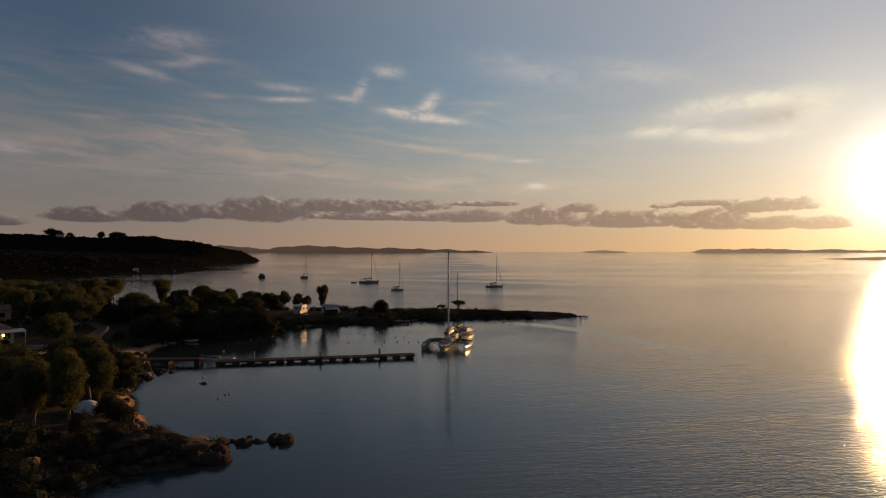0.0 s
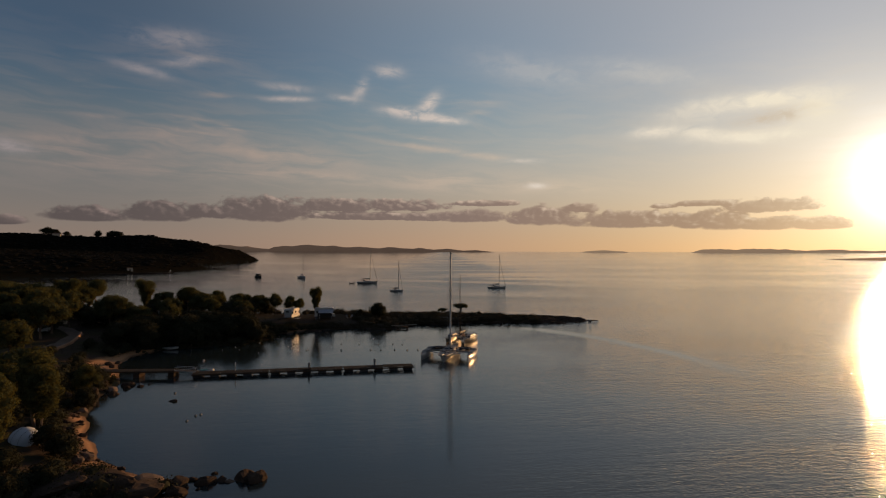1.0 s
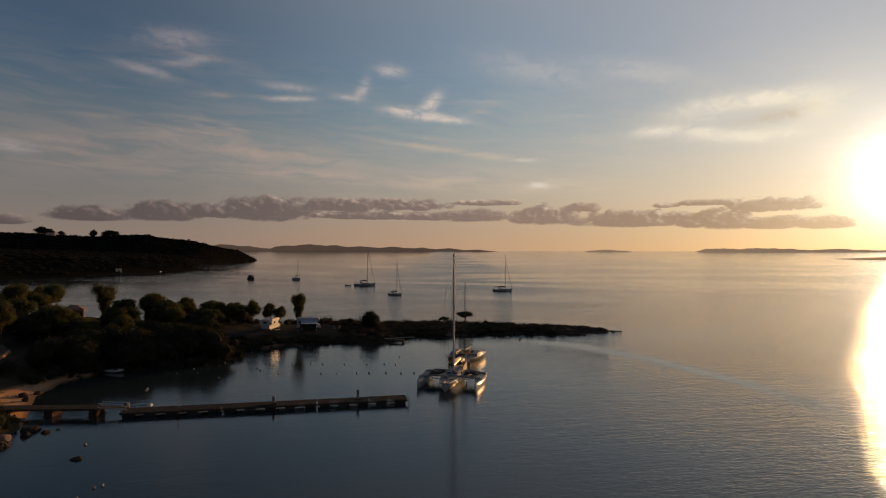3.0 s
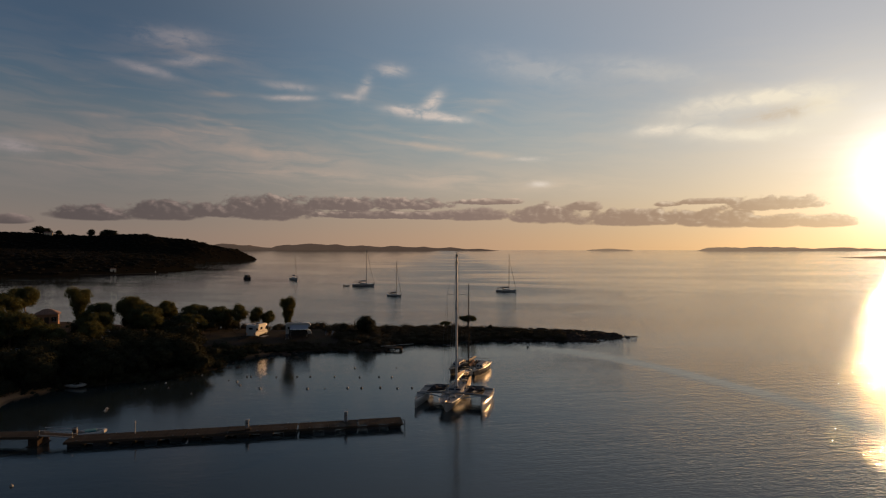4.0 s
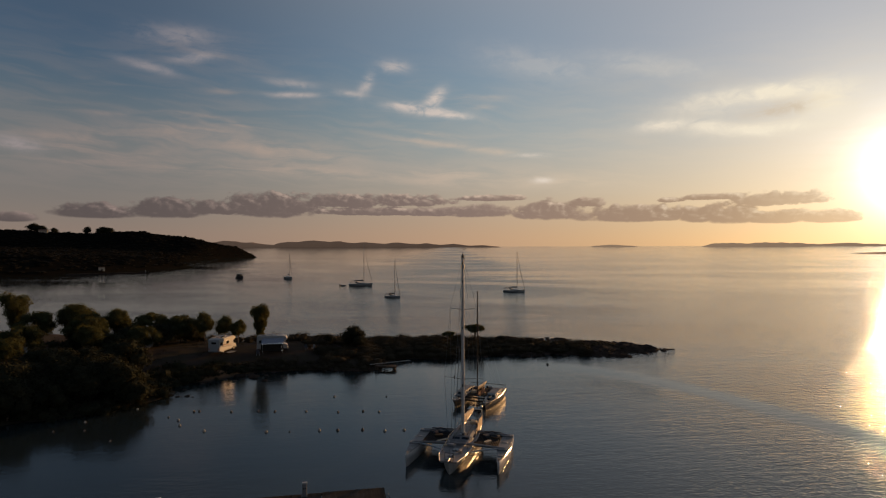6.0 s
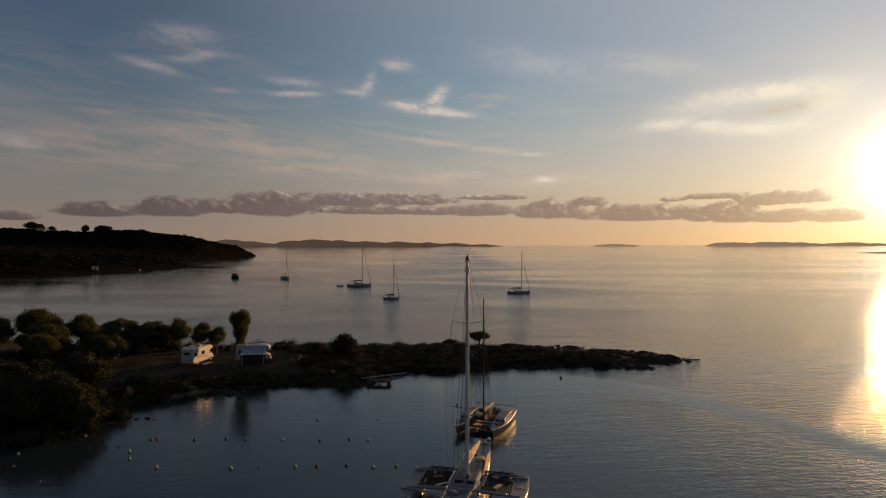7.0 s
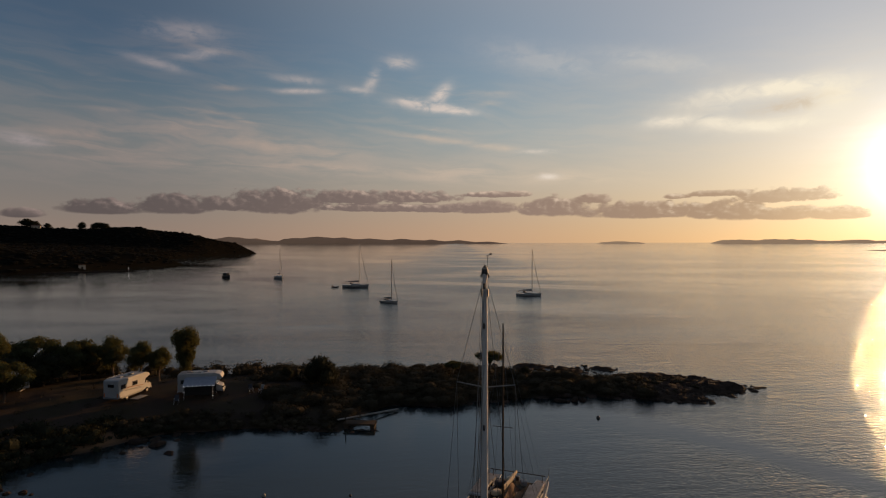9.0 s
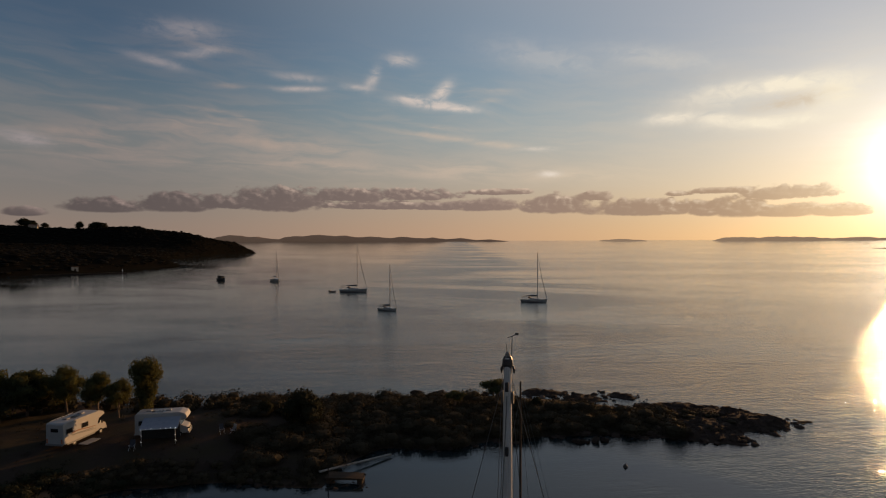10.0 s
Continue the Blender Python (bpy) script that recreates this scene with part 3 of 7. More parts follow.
def hull(length, beam, board, draft=0.4, stern=0.75, fine=2.0, rake=0.08, sheer=0.25, stations=18, flare=0.0, tumble=0.0):
    """A boat's hull along y, bow at -y, water at z 0, with a deck that closes it."""
    bm = bmesh.new()
    rings = []
    for i in range(stations + 1):
        s = i / stations                      # 0 bow, 1 stern
        full = min(s / 0.62, 1) ** fine if fine < 1 else 1 - (1 - min(s / 0.62, 1)) ** fine
        half = beam / 2 * full * (1 - (1 - stern) * max(0, (s - 0.62) / 0.38) ** 1.6)
        half = max(half, 0.02)
        top = board + sheer * (1 - s) ** 2
        keel = -draft * math.sin(math.pi * min(max(s * 0.92 + 0.06, 0), 1)) ** 0.6
        y0 = -length / 2 + length * s
        ring = []
        for k in range(9):
            u = -1 + k / 4
            a = abs(u)
            z = keel + (top - keel) * a ** 1.7
            lean = rake * length * (1 - s) ** 3 * (1 - (z - keel) / (top - keel))
            wide = half * (1 - tumble * max(0.0, (a - 0.5) / 0.5) ** 1.5)
            ring.append((wide * math.copysign(a ** flare if flare else min(1, a * 1.25) ** 0.75, u) if a else 0.0, y0 + lean, z))
        rings.append(ring)
    made = loft(bm, rings)
    for a, b in zip(made, made[1:]):
        bm.faces.new((a[0], b[0], b[-1], a[-1]))
    bm.faces.new(made[-1])
    bm.faces.new(made[0][::-1])
    return bm


def value_noise(x, y, seed=0):
    """Smooth noise over arrays, from -1 to 1."""
    xi, yi = np.floor(x).astype(np.int64), np.floor(y).astype(np.int64)
    fx, fy = x - xi, y - yi
    fx, fy = fx * fx * (3 - 2 * fx), fy * fy * (3 - 2 * fy)

    def h(a, b):
        n = (a * 374761393 + b * 668265263 + seed * 974634777) & 0xFFFFFFFF
        n = ((n ^ (n >> 13)) * 1274126177) & 0xFFFFFFFF
        return ((n ^ (n >> 16)) & 0xFFFF) / 32767.5 - 1
    return (h(xi, yi) * (1 - fx) + h(xi + 1, yi) * fx) * (1 - fy) + (h(xi, yi + 1) * (1 - fx) + h(xi + 1, yi + 1) * fx) * fy


def fbm(x, y, octaves=4, seed=0):
    x, y = np.asarray(x, float), np.asarray(y, float)
    return sum(value_noise(x * 2 ** k + 17.3 * k, y * 2 ** k - 9.1 * k, seed + k) / 2 ** k for k in range(octaves)) / 1.8


def inland(x, y, coast):
    """How far a place lies inside a coast line; under 0 it is in the water."""
    x, y = np.asarray(x, float), np.asarray(y, float)
    best, inside = np.full(x.shape, 1e9), np.zeros(x.shape, bool)
    for (ax, ay), (bx, by) in zip(coast, coast[1:] + coast[:1]):
        ex, ey = bx - ax, by - ay
        t = np.clip(((x - ax) * ex + (y - ay) * ey) / (ex * ex + ey * ey + 1e-9), 0, 1)
        best = np.minimum(best, np.hypot(x - ax - t * ex, y - ay - t * ey))
        hit = ((ay > y) != (by > y)) & (x < (bx - ax) * (y - ay) / (by - ay + 1e-12) + ax)
        inside ^= hit
    return np.where(inside, best, -best)


# ---- the large forms ----
SHORE_NEAR = [(-60, -60), (-40, 10), (-34, 38), (-31, 50), (-29, 57), (-24, 59), (-23, 63), (-27, 67), (-33, 71), (-38, 77), (-43, 85), (-46, 93), (-48, 102), (-52, 109)]
SHORE_BAY = [(-56, 116.0), (-58, 124.3), (-56, 131.3), (-48, 135.3), (-42, 138.15), (-39, 145.15), (-41, 150.9), (-39.4, 154.0), (-36.4, 156.2), (-34.4, 159.4), (-31.0, 162.0), (-22, 163.4), (-13, 162.4), (-12.6, 167.5), (-8.8, 173.2)]
SHORE_POINT = [(-3.5, 172.2), (-0.9, 173.0), (2.4, 174.8), (8.0, 176.7), (13, 177.6), (18, 177.8), (23.4, 176.9), (28, 175.3), (31, 175.0), (32.6, 179.0), (36.4, 179.4), (39.3, 181.6), (40.6, 183.4), (37, 186.2), (33, 188.9), (27, 190.4), (22, 188.9), (15, 192.4), (5, 194.9), (-10, 193.9), (-21, 191.4), (-40, 187.9), (-60, 190.9), (-100, 201.9), (-160, 223.9), (-230, 280.0), (-330, 330.0), (-400, 330.0), (-400, -60.0)]
COAST = SHORE_NEAR + SHORE_BAY + SHORE_POINT


def land_height(x, y):
    x, y = np.asarray(x, float), np.asarray(y, float)
    d = inland(x, y, COAST) + 0.8 * fbm(x / 5.0, y / 5.0, 4, 3)
    slope = 2.0 * (1 - np.exp(-np.maximum(d, 0) / 5.0)) + 0.022 * np.maximum(d, 0)
    slope = np.where(d < 0, 0.30 * d, slope)
    slope = slope * (1 - 0.62 * np.exp(-((x + 56.0) / 4.6) ** 4 - ((y - 115.0) / 9.0) ** 4))     # the sandy beach
    slope = slope * (1 - 0.62 * np.exp(-((x + 31.0) / 4.5) ** 4 - ((y - 67.4) / 3.4) ** 4))     # the small sandy cove
    point = np.clip((x + 29) / 10, 0, 1)
    slope = slope * (1 - 0.58 * point * (d > 0) * (y > 158))
    return np.maximum(slope + 0.16 * fbm(x / 2.2, y / 2.2, 4, 9) * np.clip(d / 3, 0.1, 1.0), -2.5)


def ground_z(x, y):
    return float(land_height(np.array([x]), np.array([y]))[0])


def grid_mesh(name, xs, ys, height, mat, keep=-2.4, smooth=True):
    gx, gy = np.meshgrid(xs, ys)
    gz = height(gx, gy)
    n = len(xs)
    verts = np.stack([gx.ravel(), gy.ravel(), gz.ravel()], 1)
    idx = np.arange(len(xs) * len(ys)).reshape(len(ys), n)
    quads = np.stack([idx[:-1, :-1], idx[:-1, 1:], idx[1:, 1:], idx[1:, :-1]], -1).reshape(-1, 4)
    high = gz.ravel()[quads].max(1)
    quads = quads[high > keep]
    used, back = np.unique(quads, return_inverse=True)
    return raw(name, verts[used].tolist(), back.reshape(-1, 4).tolist(), mat, smooth=smooth)


ground = grid_mesh("ground", np.concatenate([np.arange(-400, -140, 6.0), np.arange(-140, 50, 0.65)]),
                   np.concatenate([np.arange(-60, 36, 4.0), np.arange(36, 212, 0.65), np.arange(212, 330, 6.0)]), land_height, SOIL)
tagged(ground, "brown sandy coastal ground with dry grass and low beach", "ground", kind="structure")

bm = bmesh.new()
bmesh.ops.create_grid(bm, x_segments=120, y_segments=120, size=6000)
for v in bm.verts:
    v.co.z = 8.5 * (max(math.hypot(v.co.x, v.co.y - 60) - 1400, 0) / 3500) ** 2     # lifts the far rim to the height of a true horizon
sea = part("sea", bm, SEA, smooth=True)
tagged(sea, "calm dark blue sea reflecting the sunset sky", "sea", kind="structure")

HEAD_COAST = [(-330, 300), (-310, 400), (-292, 440), (-275, 470), (-258, 505), (-247, 560), (-240, 616), (-262, 636), (-305, 658), (-328, 720), (-345, 800), (-352, 870), (-360, 990), (-337, 1092), (-390, 1130), (-600, 1200), (-1500, 1300), (-1500, 300)]
RIDGE = [(-337, 1092, 2), (-388, 1056, 20), (-446, 1024, 34), (-497, 1005, 42), (-570, 985, 38), (-640, 950, 42), (-760, 850, 45), (-1000, 700, 52), (-1400, 560, 62)]


def hill_height(x, y):
    d = inland(x, y, HEAD_COAST)
    top, weight = np.zeros_like(x), np.zeros_like(x) + 1e-6
    for (ax, ay, az), (bx, by, bz) in zip(RIDGE, RIDGE[1:]):
        ex, ey = bx - ax, by - ay
        t = np.clip(((x - ax) * ex + (y - ay) * ey) / (ex * ex + ey * ey), 0, 1)
        far = np.hypot(x - ax - t * ex, y - ay - t * ey)
        w = np.exp(-(far / 105.0) ** 1.6)
        top = np.maximum(top, w * (az + t * (bz - az)))
    low = 9.0 * (1 - np.exp(-np.maximum(d, 0) / 14.0)) + 0.035 * np.maximum(d, 0)
    z = np.maximum(top * np.clip(d / 26, 0, 1) ** 0.7, low)
    z = z + (1.9 * fbm(x / 34, y / 34, 3, 21) + 2.4 * np.abs(fbm(x / 9, y / 9, 3, 5))) * np.clip(d / 14, 0, 1)
    return np.where(d > 0, z, 0.4 * d)


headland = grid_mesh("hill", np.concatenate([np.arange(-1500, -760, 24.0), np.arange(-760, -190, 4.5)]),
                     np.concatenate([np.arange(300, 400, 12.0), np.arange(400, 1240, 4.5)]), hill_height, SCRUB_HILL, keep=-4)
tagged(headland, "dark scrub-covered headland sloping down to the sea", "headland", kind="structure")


def island(name, x0, x1, y, crest, label, mat=None):
    """A far low island from its crest heights along x, with depth and rocky relief."""
    nx, ny = 140, 12
    xs = np.linspace(x0, x1, nx)
    ys = np.linspace(y, y + 260, ny)
    k = np.interp(np.linspace(0, 1, nx), np.linspace(0, 1, len(crest)), crest)

    def high(gx, gy):
        u = (gy - y) / 260
        line = np.interp(gx, xs, k)
        return line * np.sin(np.pi * np.clip(u, 0, 1)) ** 0.6 * (1 + 0.17 * fbm(gx / 60, gy / 90, 4, 31)) - 1.5
    return tagged(grid_mesh(name, xs, ys, high, mat or ISLE, keep=-9), label, "island", kind="structure")


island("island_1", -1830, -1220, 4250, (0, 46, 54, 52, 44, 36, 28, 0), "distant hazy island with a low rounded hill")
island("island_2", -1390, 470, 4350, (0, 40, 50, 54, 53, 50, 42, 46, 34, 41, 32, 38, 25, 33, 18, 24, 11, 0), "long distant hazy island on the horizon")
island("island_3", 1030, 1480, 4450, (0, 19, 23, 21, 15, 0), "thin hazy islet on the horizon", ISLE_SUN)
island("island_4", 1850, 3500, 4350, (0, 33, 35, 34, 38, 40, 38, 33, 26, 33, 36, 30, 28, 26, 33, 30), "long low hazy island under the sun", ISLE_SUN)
island("island_5", 922, 1150, 1270, (0, 4, 6, 8, 8, 7), "small dark rocky islet in the sea", ROCK)

# ---- trees and scrub ----


def leaf_cloud(lobes, count, size, gen, shell=0.55, hang=0.0, core=0.0):
    """Leaves as small bent quads round a set of lobes (x, y, z, rx, ry, rz)."""
    lobes = np.array(lobes, float)
    area = (lobes[:, 3] * lobes[:, 5]) ** 1.0
    pick = gen.choice(len(lobes), count, p=area / area.sum())
    way = gen.normal(size=(count, 3))
    way /= np.linalg.norm(way, axis=1)[:, None]
    lump = 1 + 0.20 * np.sin(way[:, 0] * 5 + pick) * np.sin(way[:, 1] * 6 + 2 * pick) * np.sin(way[:, 2] * 5 + 1.3 * pick)
    reach = (shell + (1 - shell) * gen.random(count) ** 0.6) * lump
    centre = lobes[pick, :3] + way * lobes[pick, 3:] * reach[:, None]
    centre[:, 2] -= hang * gen.random(count)
    n = way + 0.55 * gen.normal(size=(count, 3))
    n /= np.linalg.norm(n, axis=1)[:, None]
    u = np.cross(n, gen.normal(size=(count, 3)))
    u /= np.linalg.norm(u, axis=1)[:, None]
    v = np.cross(n, u)
    s = size * (0.6 + 0.8 * gen.random(count))[:, None]
    a, b = u * s, v * s * 0.55
    verts = np.stack([centre - a, centre - b + n * s * 0.12, centre + a, centre + b - n * s * 0.12], 1).reshape(-1, 3)
    faces = np.arange(count * 4).reshape(-1, 4).tolist()
    if core:
        # the dense twiggy heart of each lobe
        ring = [(math.cos(a) * math.cos(e), math.sin(a) * math.cos(e), math.sin(e)) for e in (-0.5, 0.35, 0.95) for a in (2 * math.pi * k / 7 for k in range(7))]
        ball = np.array(ring + [(0, 0, -0.8), (0, 0, 1)])
        skin = [(j * 7 + k, j * 7 + (k + 1) % 7, j * 7 + 7 + (k + 1) % 7, j * 7 + 7 + k) for j in range(2) for k in range(7)]
        skin += [((k + 1) % 7, k, 21) for k in range(7)] + [(14 + k, 14 + (k + 1) % 7, 22) for k in range(7)]
        blobs = (lobes[:, None, :3] + ball[None] * lobes[:, None, 3:] * core * (0.85 + 0.3 * gen.random((len(lobes), 23, 1))))
        start = count * 4
        verts = np.concatenate([verts, blobs.reshape(-1, 3)])
        faces += [tuple(v + start + 23 * j for v in f) for j in range(len(lobes)) for f in skin]
    return verts, faces


def tree(name, m, height, crown, leaves, size, leaf, label, seed, lean=0.0, trunk=0.17, bare=0.32, forks=5, category="tree"):
    """A tree: tapered trunk, limbs to each lobe and a crown of leaves. crown: lobes for a height of 1."""
    gen = np.random.default_rng(seed)
    root = thing(name, m, label, category)
    lobes = [tuple(v * height for v in lobe) for lobe in crown]
    bm = bmesh.new()
    fork = bare * height
    bend = [(0, 0, -0.3), (lean * 0.25 * height, 0.02 * height, fork * 0.5), (lean * 0.6 * height, 0, fork), (lean * height, 0, fork * 1.5)]
    tube(bm, bend, [trunk * 1.35, trunk, trunk * 0.85, trunk * 0.4], 7)
    for x, y, z, *_ in lobes[:forks]:
        a = Vector(bend[2])
        b = Vector((x, y, z))
        mid = a.lerp(b, 0.5) + Vector((0, 0, 0.05 * height))
        tube(bm, [a, mid, b], [trunk * 0.55, trunk * 0.36, trunk * 0.12], 5)
        for _ in range(3):
            tip = b + Vector(gen.normal(size=3)) * 0.09 * height
            tube(bm, [mid.lerp(b, 0.4), mid.lerp(tip, 0.8), tip], [trunk * 0.2, trunk * 0.12, 0.01], 4)
    part("trunk", bm, BARK, root)
    verts, faces = leaf_cloud(lobes, leaves, size, gen, core=0.66)
    raw("crown", verts.tolist(), faces, leaf, root)
    return root


def lobed(seed, n, wide, low, high, r0, r1, flat=0.85):
    """Lobes of a crown between two heights, on a ring that narrows upward."""
    gen = np.random.default_rng(seed)
    out = []
    for k in range(n):
        t = (k + 0.5) / n
        z = low + (high - low) * t
        a = 2.4 * k + gen.random()
        r = wide * math.sin(math.pi * (0.2 + 0.7 * t)) * (0.5 + 0.5 * gen.random())
        s = r0 + (r1 - r0) * gen.random()
        out.append((r * math.cos(a), r * math.sin(a), z, s, s, s * flat))
    return out


far_away = pose(0, 0, 0)
CROWNS = {
    "round": lobed(1, 13, 0.28, 0.46, 0.86, 0.11, 0.20),
    "broad": lobed(2, 16, 0.44, 0.36, 0.82, 0.12, 0.22, 0.8),
    "oval": [((0.04 + 0.09 * t) * math.cos(2.4 * k), (0.04 + 0.09 * t) * math.sin(2.4 * k), 0.30 + 0.56 * t, 0.07 + 0.10 * t, 0.07 + 0.10 * t, 0.12 + 0.04 * t) for k, t in ((k, k / 10) for k in range(11))],
    "column": [(0.10 * math.sin(math.pi * (0.15 + 0.7 * t)) * math.cos(2.4 * k), 0.10 * math.sin(math.pi * (0.15 + 0.7 * t)) * math.sin(2.4 * k), 0.33 + 0.55 * t, *[0.085 + 0.065 * math.sin(math.pi * (0.1 + 0.7 * t))] * 2, 0.11) for k, t in ((k, k / 14) for k in range(15))],
    "slim": lobed(4, 11, 0.24, 0.42, 0.86, 0.10, 0.18, 0.9),
    "umbrella": [(0.30 * math.cos(a), 0.30 * math.sin(a), 0.78 + 0.06 * math.sin(3 * a), 0.21, 0.21, 0.14) for a in (0.3, 1.4, 2.6, 3.7, 4.9, 5.9)] + [(0, 0, 0.88, 0.26, 0.26, 0.13)],
    "bush": lobed(6, 8, 0.30, 0.25, 0.72, 0.22, 0.32, 0.9),
}
LABELS = {
    "round": "round-crowned olive-green tree on the coastal ground",
    "broad": "broad dense evergreen tree with several lobes",
    "oval": "tall tree with a narrow oval crown",
    "column": "tall egg-shaped tree beside the tent",
    "slim": "slender loose-leaved tree beside the campsite",
    "umbrella": "flat-topped umbrella pine among low scrub",
    "bush": "rounded dense evergreen bush near the shore",
}
MODELS = {}


def plant(kind, x, y, height, turn=0.0, group="", wide=1.0):
    """Builds the first tree of a kind and copies it for the rest."""
    z = ground_z(x, y)
    spec = {"round": (8, 7600, 0.125), "broad": (7, 8000, 0.125), "oval": (8, 8000, 0.115), "column": (8, 9000, 0.105), "slim": (8, 5600, 0.115), "umbrella": (3.4, 2600, 0.085), "bush": (3, 2700, 0.085)}[kind]
    s = height / spec[0]
    m = pose(x, y, z, 0, 0, turn) @ Matrix.Diagonal((s * wide, s * wide, s, 1))
    if kind not in MODELS:
        leaf = LEAF_DARK if kind in ("umbrella", "broad") else LEAF_SHADED if kind == "bush" else LEAF
        name = {"umbrella": "pine_tree", "bush": "bush"}.get(kind, "tree")
        ob = tree(name, far_away, spec[0], CROWNS[kind], spec[1], spec[2], leaf, LABELS[kind], len(MODELS) + 11,
                  lean=0.05 if kind != "bush" else 0.0, trunk=0.16 if kind != "bush" else 0.06,
                  bare={"bush": 0.12, "umbrella": 0.5, "slim": 0.40, "column": 0.26, "oval": 0.26}.get(kind, 0.36), category="bush" if kind == "bush" else "tree")
        MODELS[kind] = ob
        ob.matrix_world = m
        if group:
            ob["group"] = group
        return ob
    src = MODELS[kind]
    keep = src.scale.copy()
    src.scale = (1, 1, 1)
    ob = copy_thing(src, m)
    src.scale = keep
    if group:
        ob["group"] = group
    return ob


FRONT_TREES = [("column", -38.2, 64.3, 7.9), ("column", -41.4, 64.1, 7.0), ("column", -41.8, 61.3, 5.2), ("column", -40.2, 73.6, 7.5), ("column", -43.1, 76.6, 8.2), ("broad", -50.0, 85.0, 7.2),
               ("round", -48.4, 79.0, 5.8), ("round", -46.6, 69.0, 6.2), ("broad", -52.0, 74.0, 7.0), ("broad", -55.5, 80.0, 6.2), ("round", -57.0, 71.0, 6.6), ("slim", -46.4, 91.0, 4.6)]
for k, (kind, x, y, h) in enumerate(FRONT_TREES):
    plant(kind, x, y, h, 47 * k, "trees round the tent", 1.0 + 0.06 * (k % 3))
ROW_TREES = [("oval", -34.6, 172.6, 8.0), ("slim", -40.0, 176.6, 5.2), ("slim", -42.5, 176.9, 6.0), ("slim", -46.6, 177.4, 6.8), ("broad", -51.0, 176.9, 6.4), ("broad", -55.5, 175.9, 7.0),
             ("round", -61.6, 175.4, 7.6), ("broad", -66.0, 173.4, 7.2), ("round", -70.0, 175.9, 8.6), ("broad", -75.0, 172.9, 7.4), ("oval", -82.0, 176.9, 10.2)]
for k, (kind, x, y, h) in enumerate(ROW_TREES):
    plant(kind, x, y, h if k == 0 else 0.9 * h, 61 * k + 20, "trees behind the camper vans", 0.84 if k == 0 else 1.0 + 0.07 * (k % 3))
CAMP_TREES = [("broad", -52, 164.9, 5.2), ("round", -57, 158.9, 6.0), ("broad", -61, 164.9, 6.6), ("broad", -66, 156.9, 6.2), 
              ("round", -62, 148.15, 5.4), ("broad", -68, 145.15, 5.6), ("bush", -55, 150.9, 3.6), ("bush", -50, 154.9, 3.2), ("bush", -58, 144.15, 3.4), ("bush", -60, 137.3, 3.0)]
for k, (kind, x, y, h) in enumerate(CAMP_TREES):
    plant(kind, x, y, h, 83 * k + 5, "trees of the campsite", 1.05)
gen = np.random.default_rng(21)
spots = []
while len(spots) < 42:
    x, y = -64 - 95 * gen.random(), 92 + 115 * gen.random()
    on_road = abs(x + 72) < 6 and y < 142 or abs(x + 0.757 * (y - 5)) < 9 and y < 118 or abs(x + 0.60 * (y - 5)) < 5 and y < 126
    if on_road or (x > -96 and y > 150) or abs(x + 0.66 * (y - 46.6)) < 6 and y > 120 or x < -0.80 * y + 6 or any(math.hypot(x - a, y - b) < 5.0 for a, b in spots):
        continue
    if -92 < x < -78 and 108 < y < 126 or -99 < x < -84 and 172 < y < 192:
        continue
    spots.append((x, y))
    kind = ("round", "broad", "broad", "oval", "slim")[len(spots) % 5]
    plant(kind, x, y, 6.2 + 3.0 * gen.random(), 360 * gen.random(), "trees of the campsite", 0.95 + 0.25 * gen.random())
POINT_TREES = [("bush", -18.2, 176.6, 5.3), ("umbrella", 4.3, 185.4, 3.7), ("umbrella", -1.0, 184.4, 2.5), ("bush", 9.5, 185.9, 1.8), ("bush", -24.0, 179.9, 2.2)]
for k, (kind, x, y, h) in enumerate(POINT_TREES):
    plant(kind, x, y, h, 40 * k, "trees on the point", 1.2 if kind == "umbrella" else 1.0)
SHORE_BUSHES = [(-34.9, 68.6, 3.1), (-37.4, 70.6, 2.8), (-35.4, 62.0, 2.6), (-31.5, 61.0, 2.0), (-33.0, 58.5, 2.2), (-37.5, 57.0, 2.4), (-44.5, 87.5, 3.0), (-48.5, 94.0, 2.2), (-52.0, 100.0, 1.6),
                (-65.5, 113.0, 2.0), (-64.5, 121.65, 2.4), (-60.5, 129.3, 3.8), (-56.5, 137.3, 3.8), (-50.0, 140.65, 3.4), (-46.0, 145.65, 3.0), (-49.5, 146.65, 4.0)]
for k, (x, y, h) in enumerate(SHORE_BUSHES):
    plant("bush", x, y, h, 53 * k, "bushes along the shore", 1.1)

gen = np.random.default_rng(78)
for k in range(56):
    x, y = -106 + 58 * gen.random(), 136 + 44 * gen.random()
    if x > -52 and y < 174 or -99 < x < -85 and y > 168 or abs(x + 0.66 * (y - 46.6)) < 4.5 or abs(x + 0.596 * (y - 46.6)) < 2.5:
        continue
    plant("bush", x, y, 3.0 + 2.2 * gen.random(), 360 * gen.random(), "undergrowth of the campsite", 1.1 + 0.5 * gen.random())
for k, x in enumerate((-49.0, -53.0, -57.5)):
    plant("bush", x, 180.5 + 1.5 * math.sin(k * 2), 2.4 + 0.5 * (k % 3), 75 * k, "undergrowth of the campsite", 1.35)
gen = np.random.default_rng(77)
made = 0
while made < 44:
    x, y = -64 + 26 * gen.random(), 127 + 32 * gen.random()
    d = float(inland(np.array([x]), np.array([y]), COAST)[0])
    if not 0.6 < d < 9 or (x > -47 and y > 148):
        continue
    plant("bush", x, y, 3.4 + 2.6 * gen.random(), 360 * gen.random(), "bushes along the shore", 1.05 + 0.3 * gen.random())
    made += 1


